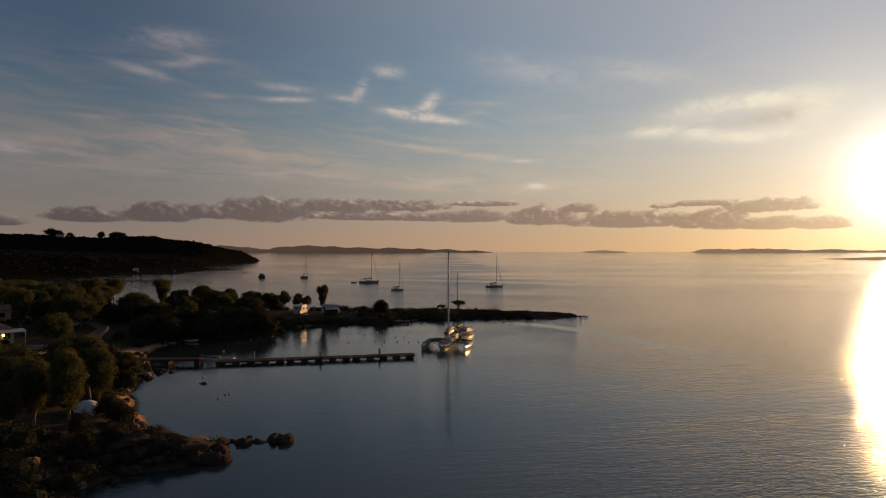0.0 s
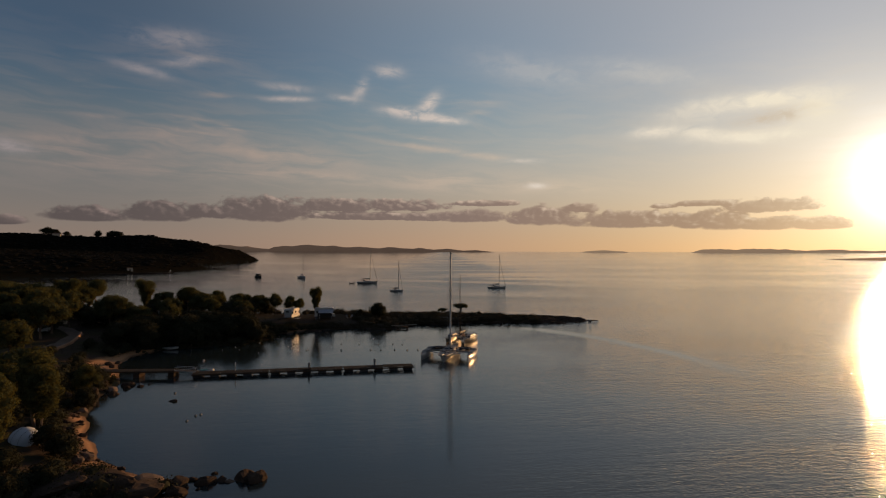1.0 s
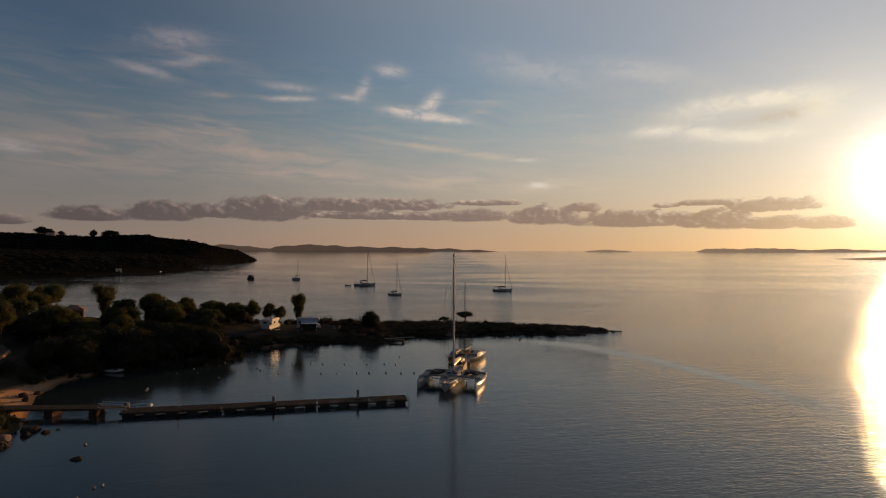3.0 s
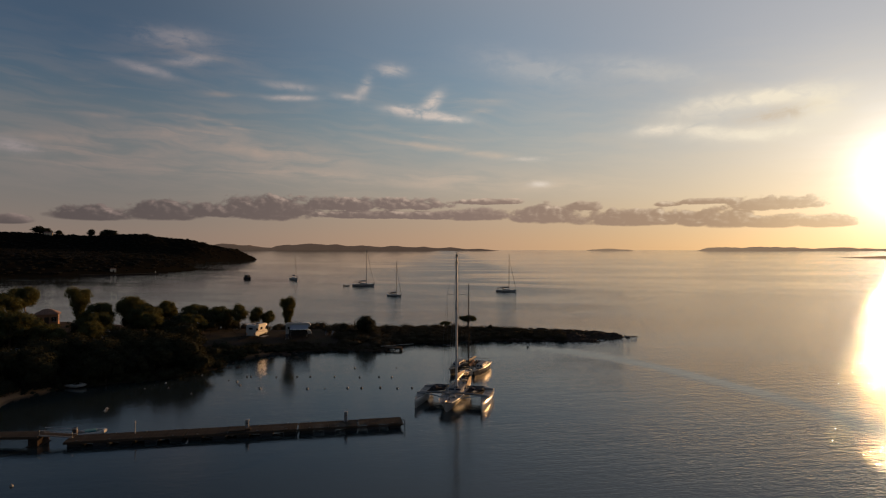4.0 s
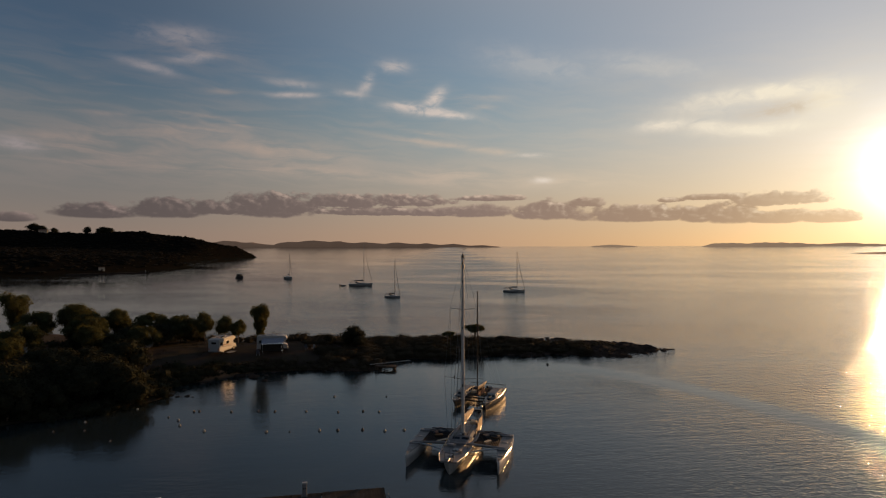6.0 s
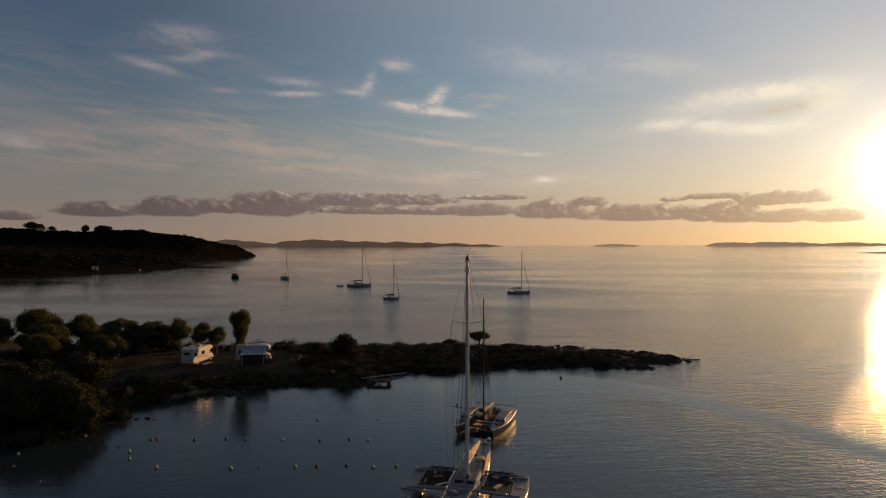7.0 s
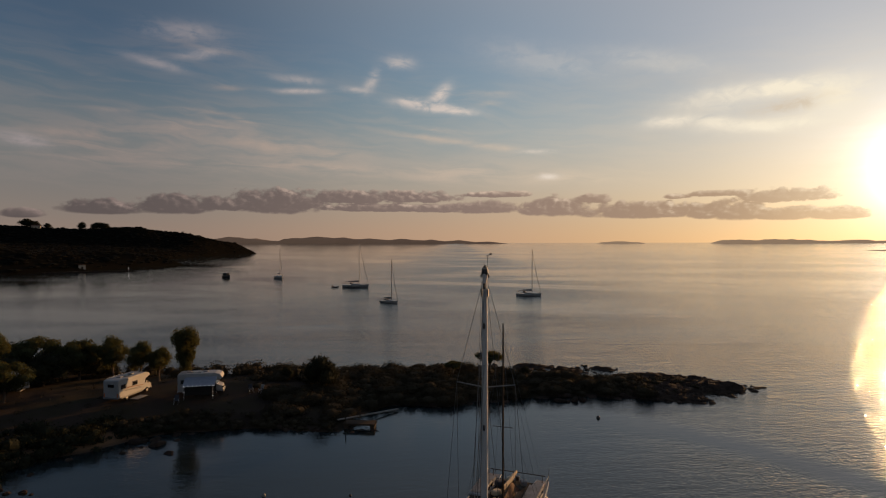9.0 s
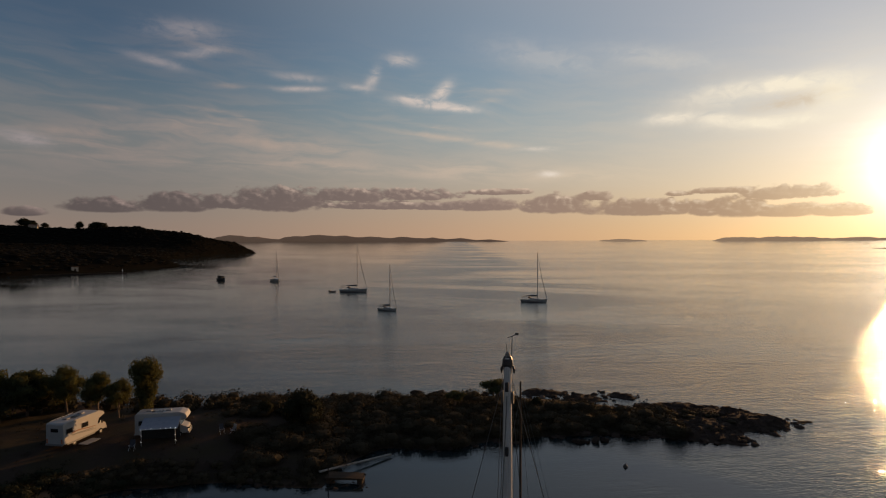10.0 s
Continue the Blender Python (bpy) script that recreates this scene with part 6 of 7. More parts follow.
loft(bm, [[(x + w * math.cos(a), y, z + h * math.sin(a) * (1 + 0.1 * math.sin(4 * a + 2 * y))) for a in (2 * math.pi * k / 12 for k in range(12))] for x, y, z, w, h in
          ((0, -0.3, 2.2, 0.06, 0.24), (0.04, 0.4, 2.2, 0.14, 0.22), (0.08, 1.0, 2.2, 0.15, 0.20), (0.12, 1.8, 2.22, 0.17, 0.24), (0.15, 2.4, 2.25, 0.18, 0.22), (0.2, 3.5, 2.3, 0.07, 0.1))], True)
part("sail_cover", bm, CANVAS, CAT, "sand-coloured stowed sail")
# tarpaulin that slopes from the boom to the deck
bm = bmesh.new()
grid = [[bm.verts.new((0.15 + 0.75 * u * (0.6 + 0.4 * v) - 0.1 * v, -1.2 + 3.4 * v, 1.22 + 0.6 * (1 - u) * (0.3 + 0.7 * v) + 0.05 * math.sin(9 * v + 4 * u))) for u in (0, 0.25, 0.5, 0.75, 1)] for v in (k / 10 for k in range(11))]
for a, b in zip(grid, grid[1:]):
    for k in range(4):
        bm.faces.new((a[k], a[k + 1], b[k + 1], b[k]))
bmesh.ops.solidify(bm, geom=bm.faces[:], thickness=0.03)
part("tarpaulin", bm, TARP, CAT, "rust-coloured tarpaulin over the deck")
frame_bar = bmesh.new()
for s in (-1, 1):
    tube(frame_bar, [(s * 2.4, 4.6, 1.1), (s * 2.4, 4.7, 1.75)], 0.035, 6)
tube(frame_bar, [(-2.7, 4.7, 1.75), (2.7, 4.7, 1.75)], 0.04, 6)
part("stern_gallows", frame_bar, BEAM, CAT)
for s in (-1, 1):
    part("pole", tube(bmesh.new(), [(s * 2.9, 4.6, 1.1), (s * 3.05, 4.7, 2.6)], 0.02, 5), BEAM, CAT)
for x, y, w, m in ((-0.9, 0.4, 0.6, CANVAS), (-1.1, 2.6, 0.7, NAVYCLOTH), (0.9, 3.4, 0.6, GREYTRIM), (-0.5, 3.6, 0.5, CANVAS)):
    part("bundle", box(bmesh.new(), (x, y, 1.40), (w, w * 1.4, 0.45), 0.14, (0, 0, 30 * x)), m, CAT, "bundle stowed on deck")
part("outboard_motor", box(bmesh.new(), (0, 4.7, 1.1), (0.34, 0.4, 0.6), 0.06), DARKCOAT, CAT)


def yacht(x, y, turn, length, tall, coat, label, hood=True, cover=NAVYCLOTH, stripe=False):
    """A monohull at anchor, bow at its own -y."""
    root = thing("sailing_yacht", pose(x, y, 0, 0, 0, turn), label, "yacht", "yachts at anchor")
    k = length / 12
    body = part("hull", hull(length, 3.7 * k, 1.15 * k, 0.5, 0.78, 2.0, 0.05, 0.35 * k, 18), coat, root)
    part("boot_line", box(bmesh.new(), (0, 0.10 * length, 0.06), (3.5 * k, 0.62 * length, 0.14), 0.02), DARKCOAT, body, "dark waterline")
    if stripe:
        part("stripe", box(bmesh.new(), (0, 0.12 * length, 0.86 * k), (3.68 * k, 0.55 * length, 0.10), 0.01), BLUECOAT, body, "dark stripe")
    bm = bmesh.new()
    loft(bm, [[(-w * k, y0 * k, 1.15 * k), (-w * 0.8 * k, y0 * k, (1.2 + t) * k), (w * 0.8 * k, y0 * k, (1.2 + t) * k), (w * k, y0 * k, 1.15 * k)] for y0, w, t in
              ((-3.2, 0.25, 0.02), (-2.2, 0.8, 0.26), (0.0, 1.15, 0.46), (1.8, 1.2, 0.5), (2.0, 1.15, 0.05))])
    cab = part("coachroof", bm, GELCOAT, root)
    for s in (-1, 1):
        part("window", box(bmesh.new(), (s * 1.1 * k, 0.3 * k, 1.42 * k), (0.08, 2.4 * k, 0.16 * k), 0.01, (0, -s * 28, 0)), GLASSY, cab, "smoked window")
    # mast in dark grey, its backlit silhouette put into the colour
    part("mast", mast_mesh(tall, 0.24, 0.18, 1.5 * k), GREYTRIM, root).location = (0, -1.5 * k, 0)
    part("boom", tube(bmesh.new(), [(0, -1.3 * k, 2.5 * k), (0, 3.6 * k, 2.6 * k)], 0.07, 6), ALLOY, root)
    bm = bmesh.new()
    loft(bm, [[(w * math.cos(a), y0 * k, z * k + h * math.sin(a)) for a in (2 * math.pi * j / 8 for j in range(8))] for y0, z, w, h in ((-1.2, 2.85, 0.1, 0.3), (1.0, 2.8, 0.2, 0.24), (3.5, 2.72, 0.1, 0.12))], True)
    part("sail_cover", bm, cover, root, "dark sail cover")
    part("furled_genoa", tube(bmesh.new(), [(0, -5.7 * k, 1.7 * k), (0, -3.6 * k, tall * 0.45), (0, -1.65 * k, tall * 0.95)], [0.06, 0.09, 0.03], 6), cover, root)
    for s in (-1, 1):
        wire("shroud", (s * 1.7 * k, -1.2 * k, 1.2 * k), (0, -1.5 * k, tall * 0.96), root, 0.016)
        part("spreader", tube(bmesh.new(), [(0, -1.5 * k, tall * 0.5), (s * 0.95, -1.3 * k, tall * 0.5)], 0.03, 5), ALLOY, root)
    wire("backstay", (0, 5.8 * k, 1.2 * k), (0, -1.4 * k, tall * 0.99), root, 0.016)
    if hood:
        bm = bmesh.new()
        loft(bm, [[(-1.2 * k, y0, 1.6 * k), (-1.0 * k, y0, z), (1.0 * k, y0, z), (1.2 * k, y0, 1.6 * k)] for y0, z in ((1.2 * k, 1.65 * k), (1.9 * k, 2.25 * k), (2.6 * k, 2.3 * k))])
        part("sprayhood", bm, NAVYCLOTH, root, "dark canvas sprayhood")
        part("bimini", box(bmesh.new(), (0, 4.3 * k, 2.55 * k), (2.4 * k, 1.9 * k, 0.06), 0.02), NAVYCLOTH, root, "dark canvas bimini")
        for s in (-1, 1):
            for y0 in (3.5, 5.1):
                part("bimini_pole", tube(bmesh.new(), [(s * 1.15 * k, y0 * k, 1.1 * k), (s * 1.15 * k, y0 * k, 2.55 * k)], 0.02, 4), STEEL, root)
    rail = bmesh.new()
    tube(rail, [(-0.6 * k, -4.9 * k, 1.35 * k), (-0.5 * k, -5.0 * k, 2.0 * k), (0, -5.9 * k, 2.05 * k), (0.5 * k, -5.0 * k, 2.0 * k), (0.6 * k, -4.9 * k, 1.35 * k)], 0.02, 5)
    part("pulpit", rail, STEEL, root)
    for s in (-1, 1):
        wire("guard_rail", (s * 0.5 * k, -5.0 * k, 1.95 * k), (s * 1.4 * k, 5.6 * k, 1.85 * k), root, 0.014)
        for y0 in (-3, -1, 1, 3, 5):
            part("stanchion", tube(bmesh.new(), [(s * (1.65 - 0.09 * abs(y0 - 1)) * k, y0 * k, 1.15 * k), (s * (1.6 - 0.09 * abs(y0 - 1)) * k, y0 * k, 1.9 * k)], 0.016, 4), STEEL, root)
    part("stern_rail", tube(bmesh.new(), [(-1.3 * k, 4.6 * k, 1.85 * k), (-1.25 * k, 5.8 * k, 1.85 * k), (1.25 * k, 5.8 * k, 1.85 * k), (1.3 * k, 4.6 * k, 1.85 * k)], 0.02, 5), STEEL, root)
    return root


yacht(-45.4, 363.9, 88, 12.0, 21.3, GELCOAT, "white sailing yacht with dark sail cover at anchor")
yacht(-22.9, 297.4, 60, 7.2, 14.6, GELCOAT, "small white sailing yacht with a sprayhood at anchor")
yacht(27.2, 323.6, 74, 9.6, 17.6, GELCOAT, "pale-hulled sailing yacht at anchor", cover=NAVYCLOTH)
yacht(-99.5, 428.4, 35, 11.6, 16.8, GELCOAT, "white sailing yacht seen bow-on at anchor", hood=False)


def dinghy(x, y, z, turn, length, label, motors=1, coat=None, group=""):
    """An inflatable: two tubes that meet at the bow, floor, transom and motors; bow at its own -y."""
    root = thing("dinghy", pose(x, y, z, 0, 0, turn), label, "dinghy", group)
    w, r = length * 0.23, length * 0.065
    bm = bmesh.new()
    for s in (-1, 1):
        tube(bm, [(s * w, length * 0.55, r * 1.1), (s * w, length * 0.1, r * 1.1), (s * w * 0.92, -length * 0.22, r * 1.25), (s * w * 0.5, -length * 0.42, r * 1.6), (0, -length * 0.48, r * 1.8)], [r * 0.6, r, r, r, r], 9)
    part("tube", bm, coat or SKIN, root)
    part("floor", box(bmesh.new(), (0, length * 0.08, r * 0.6), (w * 1.6, length * 0.8, 0.06)), GREYTRIM, root)
    part("transom", box(bmesh.new(), (0, length * 0.42, r * 1.5), (w * 1.7, 0.06, r * 2.4), 0.01), BEAM, root)
    part("seat", box(bmesh.new(), (0, length * 0.1, r * 1.9), (w * 1.7, 0.25, 0.06), 0.01), WHITE, root)
    for k in range(motors):
        m = part("motor", box(bmesh.new(), (0.3 * (k - (motors - 1) / 2), length * 0.48, r * 3.4), (0.3, 0.42, 0.55), 0.09), DARKCOAT, root, "dark outboard motor")
        part("motor_leg", box(bmesh.new(), (0.3 * (k - (motors - 1) / 2), length * 0.50, r * 0.6), (0.12, 0.2, 0.8), 0.03), DARKCOAT, m)
    return root


tender = dinghy(-39.2, 110.3, 0.0, 112, 3.0, "cream inflatable dinghy with a teal cover and dark outboards", 2)
part("cover", box(bmesh.new(), (0.1, 0.0, 0.42), (0.75, 1.1, 0.2), 0.08, (0, 0, 12)), TEAL, tender, "teal canvas cover")
dinghy(-54.5, 363.4, 0.0, 80, 3.2, "small dark dinghy trailing behind a yacht", 1, NAVYCLOTH)
dinghy(-54.6, 132.2, 0.05, 74, 3.2, "small pale boat pulled up at the inner shore", 0, SKIN)

WORK = thing("cabin_boat", pose(-133.0, 438.0, 0, 0, 0, 60), "small dark motorboat with a boxy cabin at anchor", "motorboat")
part("hull", hull(6.2, 2.7, 1.0, 0.4, 0.9, 2.2, 0.05, 0.35, 14), DARKCOAT, WORK)
cab = part("cabin", box(bmesh.new(), (0, 0.4, 1.65), (2.1, 3.0, 1.4), 0.08), DARKCOAT, WORK)
part("roof", box(bmesh.new(), (0, 0.5, 2.42), (2.4, 3.6, 0.12), 0.03), DARKCOAT, cab)
part("windscreen", box(bmesh.new(), (0, -1.12, 1.85), (1.8, 0.05, 0.6), 0.01), GLASSY, cab)
for s in (-1, 1):
    part("window", box(bmesh.new(), (s * 1.06, 0.4, 1.85), (0.04, 2.0, 0.55), 0.01), GLASSY, cab)


# ---- floats on the water ----
def buoy(x, y, r, mat, label, group):
    root = thing("buoy", pose(x, y, 0, 0, 0, 31 * x), label, "buoy", group)
    bm = bmesh.new()
    tube(bm, [(0, 0, -r * 0.8), (0, 0, -r * 0.5), (0, 0, 0), (0, 0, r * 0.55), (0, 0, r * 1.0), (0, 0, r * 1.25)], [r * 0.2, r * 0.8, r, r * 0.86, r * 0.45, r * 0.16], 10)
    part("float", bm, mat, root, smooth=True)
    part("eye", tube(bmesh.new(), [(-r * 0.22, 0, r * 1.15), (-r * 0.2, 0, r * 1.5), (r * 0.2, 0, r * 1.5), (r * 0.22, 0, r * 1.15)], r * 0.07, 5), STEEL, root)
    return root


ROW_FAR = (-32.0, -31.4, -27.4, -24.2, -22.1, -18.3, -14.3, -11.3, -9.3)
ROW_NEAR = (-15.0, -13.0, -10.3, -7.8, -5.7)
for x in ROW_FAR:
    buoy(x, 139.3 + 0.2 * math.sin(x), 0.16, FLOAT_DARK if int(x * 10) % 3 else FLOAT_WHITE, "small weathered mooring buoy in the bay", "mooring buoys")
for x in ROW_NEAR:
    buoy(x, 132.1 + 0.2 * math.sin(x), 0.18, FLOAT_DARK if int(x * 10) % 3 else FLOAT_WHITE, "small weathered mooring buoy in the bay", "mooring buoys")
for x, y, r in ((-20.7, 131.4, 0.24), (-27.6, 131.6, 0.22), (-31.2, 133.6, 0.22), (-32.3, 135.6, 0.22), (-39.5, 140.2, 0.20), (-42.7, 134.8, 0.18), (-16.2, 146.4, 0.22), (-9.2, 146.6, 0.14), (-43.3, 120.5, 0.24), (-43.0, 119.6, 0.2),
                (-37.5, 96.4, 0.2), (-30.1, 85.5, 0.2), (-29.7, 86.0, 0.2), (-30.2, 83.3, 0.2), (-40.8, 131.6, 0.16), (-44.0, 131.2, 0.16), (-36.0, 128.2, 0.16), (-18.2, 131.6, 0.12), (-34.0, 136.8, 0.16)):
    buoy(x, y, r * 0.8, FLOAT_WHITE if r > 0.17 else FLOAT_DARK, "small pale float in the bay", "loose floats")
buoy(16.0, 168.2, 0.24, FLOAT_DARK, "round dark buoy off the point", "")


# ---- the camper vans ----
def wheel(parent, x, y, z, r, w=0.24):
    bm = bmesh.new()
    prof = [(r * 0.55, -w / 2), (r * 0.92, -w / 2), (r, -w * 0.3), (r, w * 0.3), (r * 0.92, w / 2), (r * 0.55, w / 2)]
    rings = [[(px, a * math.cos(t), a * math.sin(t)) for a, px in prof] for t in (2 * math.pi * k / 18 for k in range(18))]
    loft(bm, rings + [rings[0]])
    bmesh.ops.remove_doubles(bm, verts=bm.verts[:], dist=1e-4)
    ob = part("wheel", bm, RUBBER, parent)
    ob.location = (x, y, z)
    bm = bmesh.new()
    tube(bm, [(-w * 0.35, 0, 0), (w * 0.35, 0, 0)], r * 0.58, 14)
    part("rim", bm, ALLOY, ob)
    return ob


def camper(x, y, turn, long, alcove, label):
    """A coachbuilt camper van, front at its own -y, standing on z 0."""
    root = thing("camper_van", pose(x, y, ground_z(x, y) - 0.03, 0, 0, turn) @ Matrix.Diagonal((0.87, 0.87, 0.87, 1)), label, "camper van", "camper vans")
    h = long / 2
    bm = bmesh.new()
    side = [(-h + 1.9, 0.55), (h, 0.55), (h, 2.85), (h - 0.25, 2.95), (-h + 1.4, 2.95), (-h + 0.7, 2.75), (-h + 0.35, 2.35), (-h + 1.45, 2.10)]
    if alcove:
        side = [(-h + 1.9, 0.55), (h, 0.55), (h, 2.95), (h - 0.2, 3.05), (-h + 0.9, 3.05), (-h + 0.25, 2.85), (-h + 0.02, 2.35), (-h + 0.25, 2.12), (-h + 1.5, 2.05)]
    a = [bm.verts.new((-1.13, p, q)) for p, q in side]
    b = [bm.verts.new((1.13, p, q)) for p, q in side]
    n = len(side)
    for k in range(n):
        bm.faces.new((a[k], a[(k + 1) % n], b[(k + 1) % n], b[k]))
    bm.faces.new(a[::-1])
    bm.faces.new(b)
    bmesh.ops.bevel(bm, geom=bm.edges[:], offset=0.05, segments=2, affect="EDGES")
    shell = part("body", bm, WHITE, root)
    bm = bmesh.new()
    loft(bm, [[(-0.95, p, q) for p, q in ((-h + 2.0, 0.45), (-h + 2.0, 2.0), (-h + 1.35, 2.0), (-h + 0.75, 1.42), (-h + 0.05, 1.18), (-h - 0.08, 0.7), (-h - 0.05, 0.45))],
              [(0.95, p, q) for p, q in ((-h + 2.0, 0.45), (-h + 2.0, 2.0), (-h + 1.35, 2.0), (-h + 0.75, 1.42), (-h + 0.05, 1.18), (-h - 0.08, 0.7), (-h - 0.05, 0.45))]], True)
    for s in (0, 1):
        bm.faces.new([v for v in bm.verts if (v.co.x > 0) == bool(s)])
    bmesh.ops.bevel(bm, geom=bm.edges[:], offset=0.06, segments=2, affect="EDGES")
    cab = part("cab", bm, WHITE, root)
    part("windscreen", box(bmesh.new(), (0, -h + 1.00, 1.72), (1.62, 0.04, 0.78), 0.02, (-42, 0, 0)), GLASSY, cab, "dark windscreen")
    part("bumper", box(bmesh.new(), (0, -h - 0.06, 0.50), (1.95, 0.22, 0.28), 0.06), GREYTRIM, cab)
    part("grille", box(bmesh.new(), (0, -h - 0.06, 0.90), (0.9, 0.06, 0.2), 0.02), RUBBER, cab)
    for s in (-1, 1):
        part("headlight", box(bmesh.new(), (s * 0.76, -h + 0.02, 1.0), (0.3, 0.16, 0.2), 0.05), GLASSY, cab)
        part("door_window", box(bmesh.new(), (s * 0.965, -h + 1.45, 1.66), (0.03, 0.75, 0.5), 0.01), GLASSY, cab)
        part("mirror", box(bmesh.new(), (s * 1.18, -h + 0.95, 1.5), (0.16, 0.12, 0.34), 0.04), RUBBER, cab)
        part("skirt", box(bmesh.new(), (s * 1.08, 0.7, 0.52), (0.08, long - 2.6, 0.26), 0.02), GREYTRIM, root)
        for y0, w, z in ((0.2, 0.95, 1.95), (h - 0.9, 0.9, 1.95)):
            win = part("window", box(bmesh.new(), (s * 1.145, y0, z), (0.05, w, 0.52), 0.03), GLASSY, shell, "tinted window")
            part("frame", box(bmesh.new(), (s * 1.135, y0, z), (0.04, w + 0.12, 0.64), 0.03), GREYTRIM, win)
        wheel(root, s * 0.92, -h + 0.95, 0.34, 0.34)
        wheel(root, s * 0.95, h - 1.75, 0.34, 0.34)
        part("stripe", box(bmesh.new(), (s * 1.136, 0.6, 1.28), (0.02, long * 0.5, 0.10), 0.0, (4, 0, 0)), GREYTRIM, shell, "grey decor stripe")
        part("tail_light", box(bmesh.new(), (s * 0.95, h + 0.01, 0.95), (0.16, 0.05, 0.5), 0.02), FLOAT_ORANGE, shell)
    for s in (-1, 1):
        for k, (z0, lift) in enumerate(((1.05, 0.0), (1.25, 0.12))):
            sweep = bmesh.new()
            line = [(y0, z0 + lift + 0.34 * math.sin(0.9 * (y0 + 0.5 * k)) * (0.4 + 0.1 * y0)) for y0 in (-h + 1.9 + (long - 3.2) * j / 9 for j in range(10))]
            loft(sweep, [[(s * 1.142, y0, z), (s * 1.142, y0, z + 0.05 + 0.012 * j), (s * 1.13, y0, z + 0.05 + 0.012 * j), (s * 1.13, y0, z)] for j, (y0, z) in enumerate(line)], True)
            part("decor_sweep", sweep, TARP if k else GREYTRIM, shell, "curved decor line")
    part("door", box(bmesh.new(), (1.14, -0.9, 1.62), (0.04, 0.66, 1.85), 0.02), WHITE, shell)
    part("rear_window", box(bmesh.new(), (0, h + 0.01, 2.2), (0.95, 0.05, 0.42), 0.03), GLASSY, shell)
    part("rear_bumper", box(bmesh.new(), (0, h + 0.03, 0.58), (2.2, 0.14, 0.24), 0.04), GREYTRIM, root)
    for y0, z0 in ((-0.6, 3.0), (1.6, 3.0)):
        part("roof_hatch", box(bmesh.new(), (0.1, y0, z0 + (0.1 if alcove else 0.02)), (0.6, 0.6, 0.14), 0.04), GREYCOAT, shell)
    part("solar_panel", box(bmesh.new(), (-0.2, 0.6, 3.06 if alcove else 2.99), (0.7, 1.3, 0.05), 0.01), GLASSY, shell)
    part("roof_rail", tube(bmesh.new(), [(0.95, h - 0.4, 3.08), (0.95, -0.4, 3.08)], 0.025, 5), ALLOY, shell)
    return root


VAN = camper(-40.1, 169.4, 172, 6.9, False, "white low-profile camper van parked on the dirt yard")
VAN2 = camper(-32.0, 171.2, 103, 5.9, True, "white alcove camper van with an awning put out")
awning = thing("awning", VAN2.matrix_world @ pose(-1.16, -0.2, 2.55, 0, 0, 0), "pale awning with small lights over the van's side", "awning")
bm = bmesh.new()
loft(bm, [[(0, -2.1, 0.05), (-0.8, -2.1, -0.24), (-2.1, -2.1, -0.75)], [(0, 0, 0.07), (-0.8, 0, -0.28), (-2.1, 0, -0.8)], [(0, 2.1, 0.05), (-0.8, 2.1, -0.24), (-2.1, 2.1, -0.75)]])
cloth = part("cloth", bm, AWNING, awning)
cloth.modifiers.new("thick", "SOLIDIFY").thickness = 0.02
part("front_bar", tube(bmesh.new(), [(-2.1, -2.12, -0.77), (-2.1, 2.12, -0.77)], 0.03, 6), ALLOY, awning)
for s in (-1.85, 1.85):
    part("pole", tube(bmesh.new(), [(-2.1, s, -0.57), (-2.15, s, -2.6)], 0.022, 6), ALLOY, awning)
# added black sheet that stands for the shade beneath the awning
part("shade_panel", box(bmesh.new(), (-0.15, 0.2, -1.5), (0.03, 4.3, 1.9)), RUBBER, awning, "black panel added for the shade under the awning")
for k in range(22):
    part("bulb", tube(bmesh.new(), [(-2.13, -1.9 + k * 0.18, -0.66), (-2.13, -1.9 + k * 0.18, -0.74)], [0.025, 0.012], 5), fairy_glow if k % 3 == 0 else WHITE, awning)
for s in (-1.85, 1.85):
    for k in range(8):
        part("bulb", tube(bmesh.new(), [(-2.16, s, -0.8 - 0.22 * k), (-2.16, s, -0.88 - 0.22 * k)], [0.025, 0.012], 5), fairy_glow if k % 3 == 0 else WHITE, awning)
mat_pose = VAN.matrix_world @ pose(-1.9, 0.4, 0.05, 0, 0, 0)
rug = thing("ground_mat", mat_pose, "grey ground mat beside the camper van", "mat")
part("sheet", box(bmesh.new(), (0, 0, 0.0), (1.2, 2.2, 0.04), 0.01), GREYCOAT, rug)


def folding_chair(x, y, turn, mat, label):
    root = thing("folding_chair", pose(x, y, ground_z(x, y), 0, 0, turn), label, "chair", "chairs by the vans")
    part("seat", box(bmesh.new(), (0, 0, 0.42), (0.5, 0.46, 0.04), 0.01), mat, root)
    part("backrest", box(bmesh.new(), (0, 0.27, 0.72), (0.5, 0.04, 0.6), 0.01, (-12, 0, 0)), mat, root)
    for s in (-0.24, 0.24):
        part("leg", tube(bmesh.new(), [(s, -0.26, 0), (s, 0.2, 0.62)], 0.014, 5), ALLOY, root)
        part("leg", tube(bmesh.new(), [(s, 0.3, 0), (s, -0.2, 0.62)], 0.014, 5), ALLOY, root)
    return root


folding_chair(-26.3, 172.6, 40, NAVYCLOTH, "dark folding chair at the edge of the scrub")
folding_chair(-25.2, 172.9, -30, GREYCOAT, "grey folding chair at the edge of the scrub")
folding_chair(-33.4, 167.5, 10, NAVYCLOTH, "dark folding chair in front of the awning")


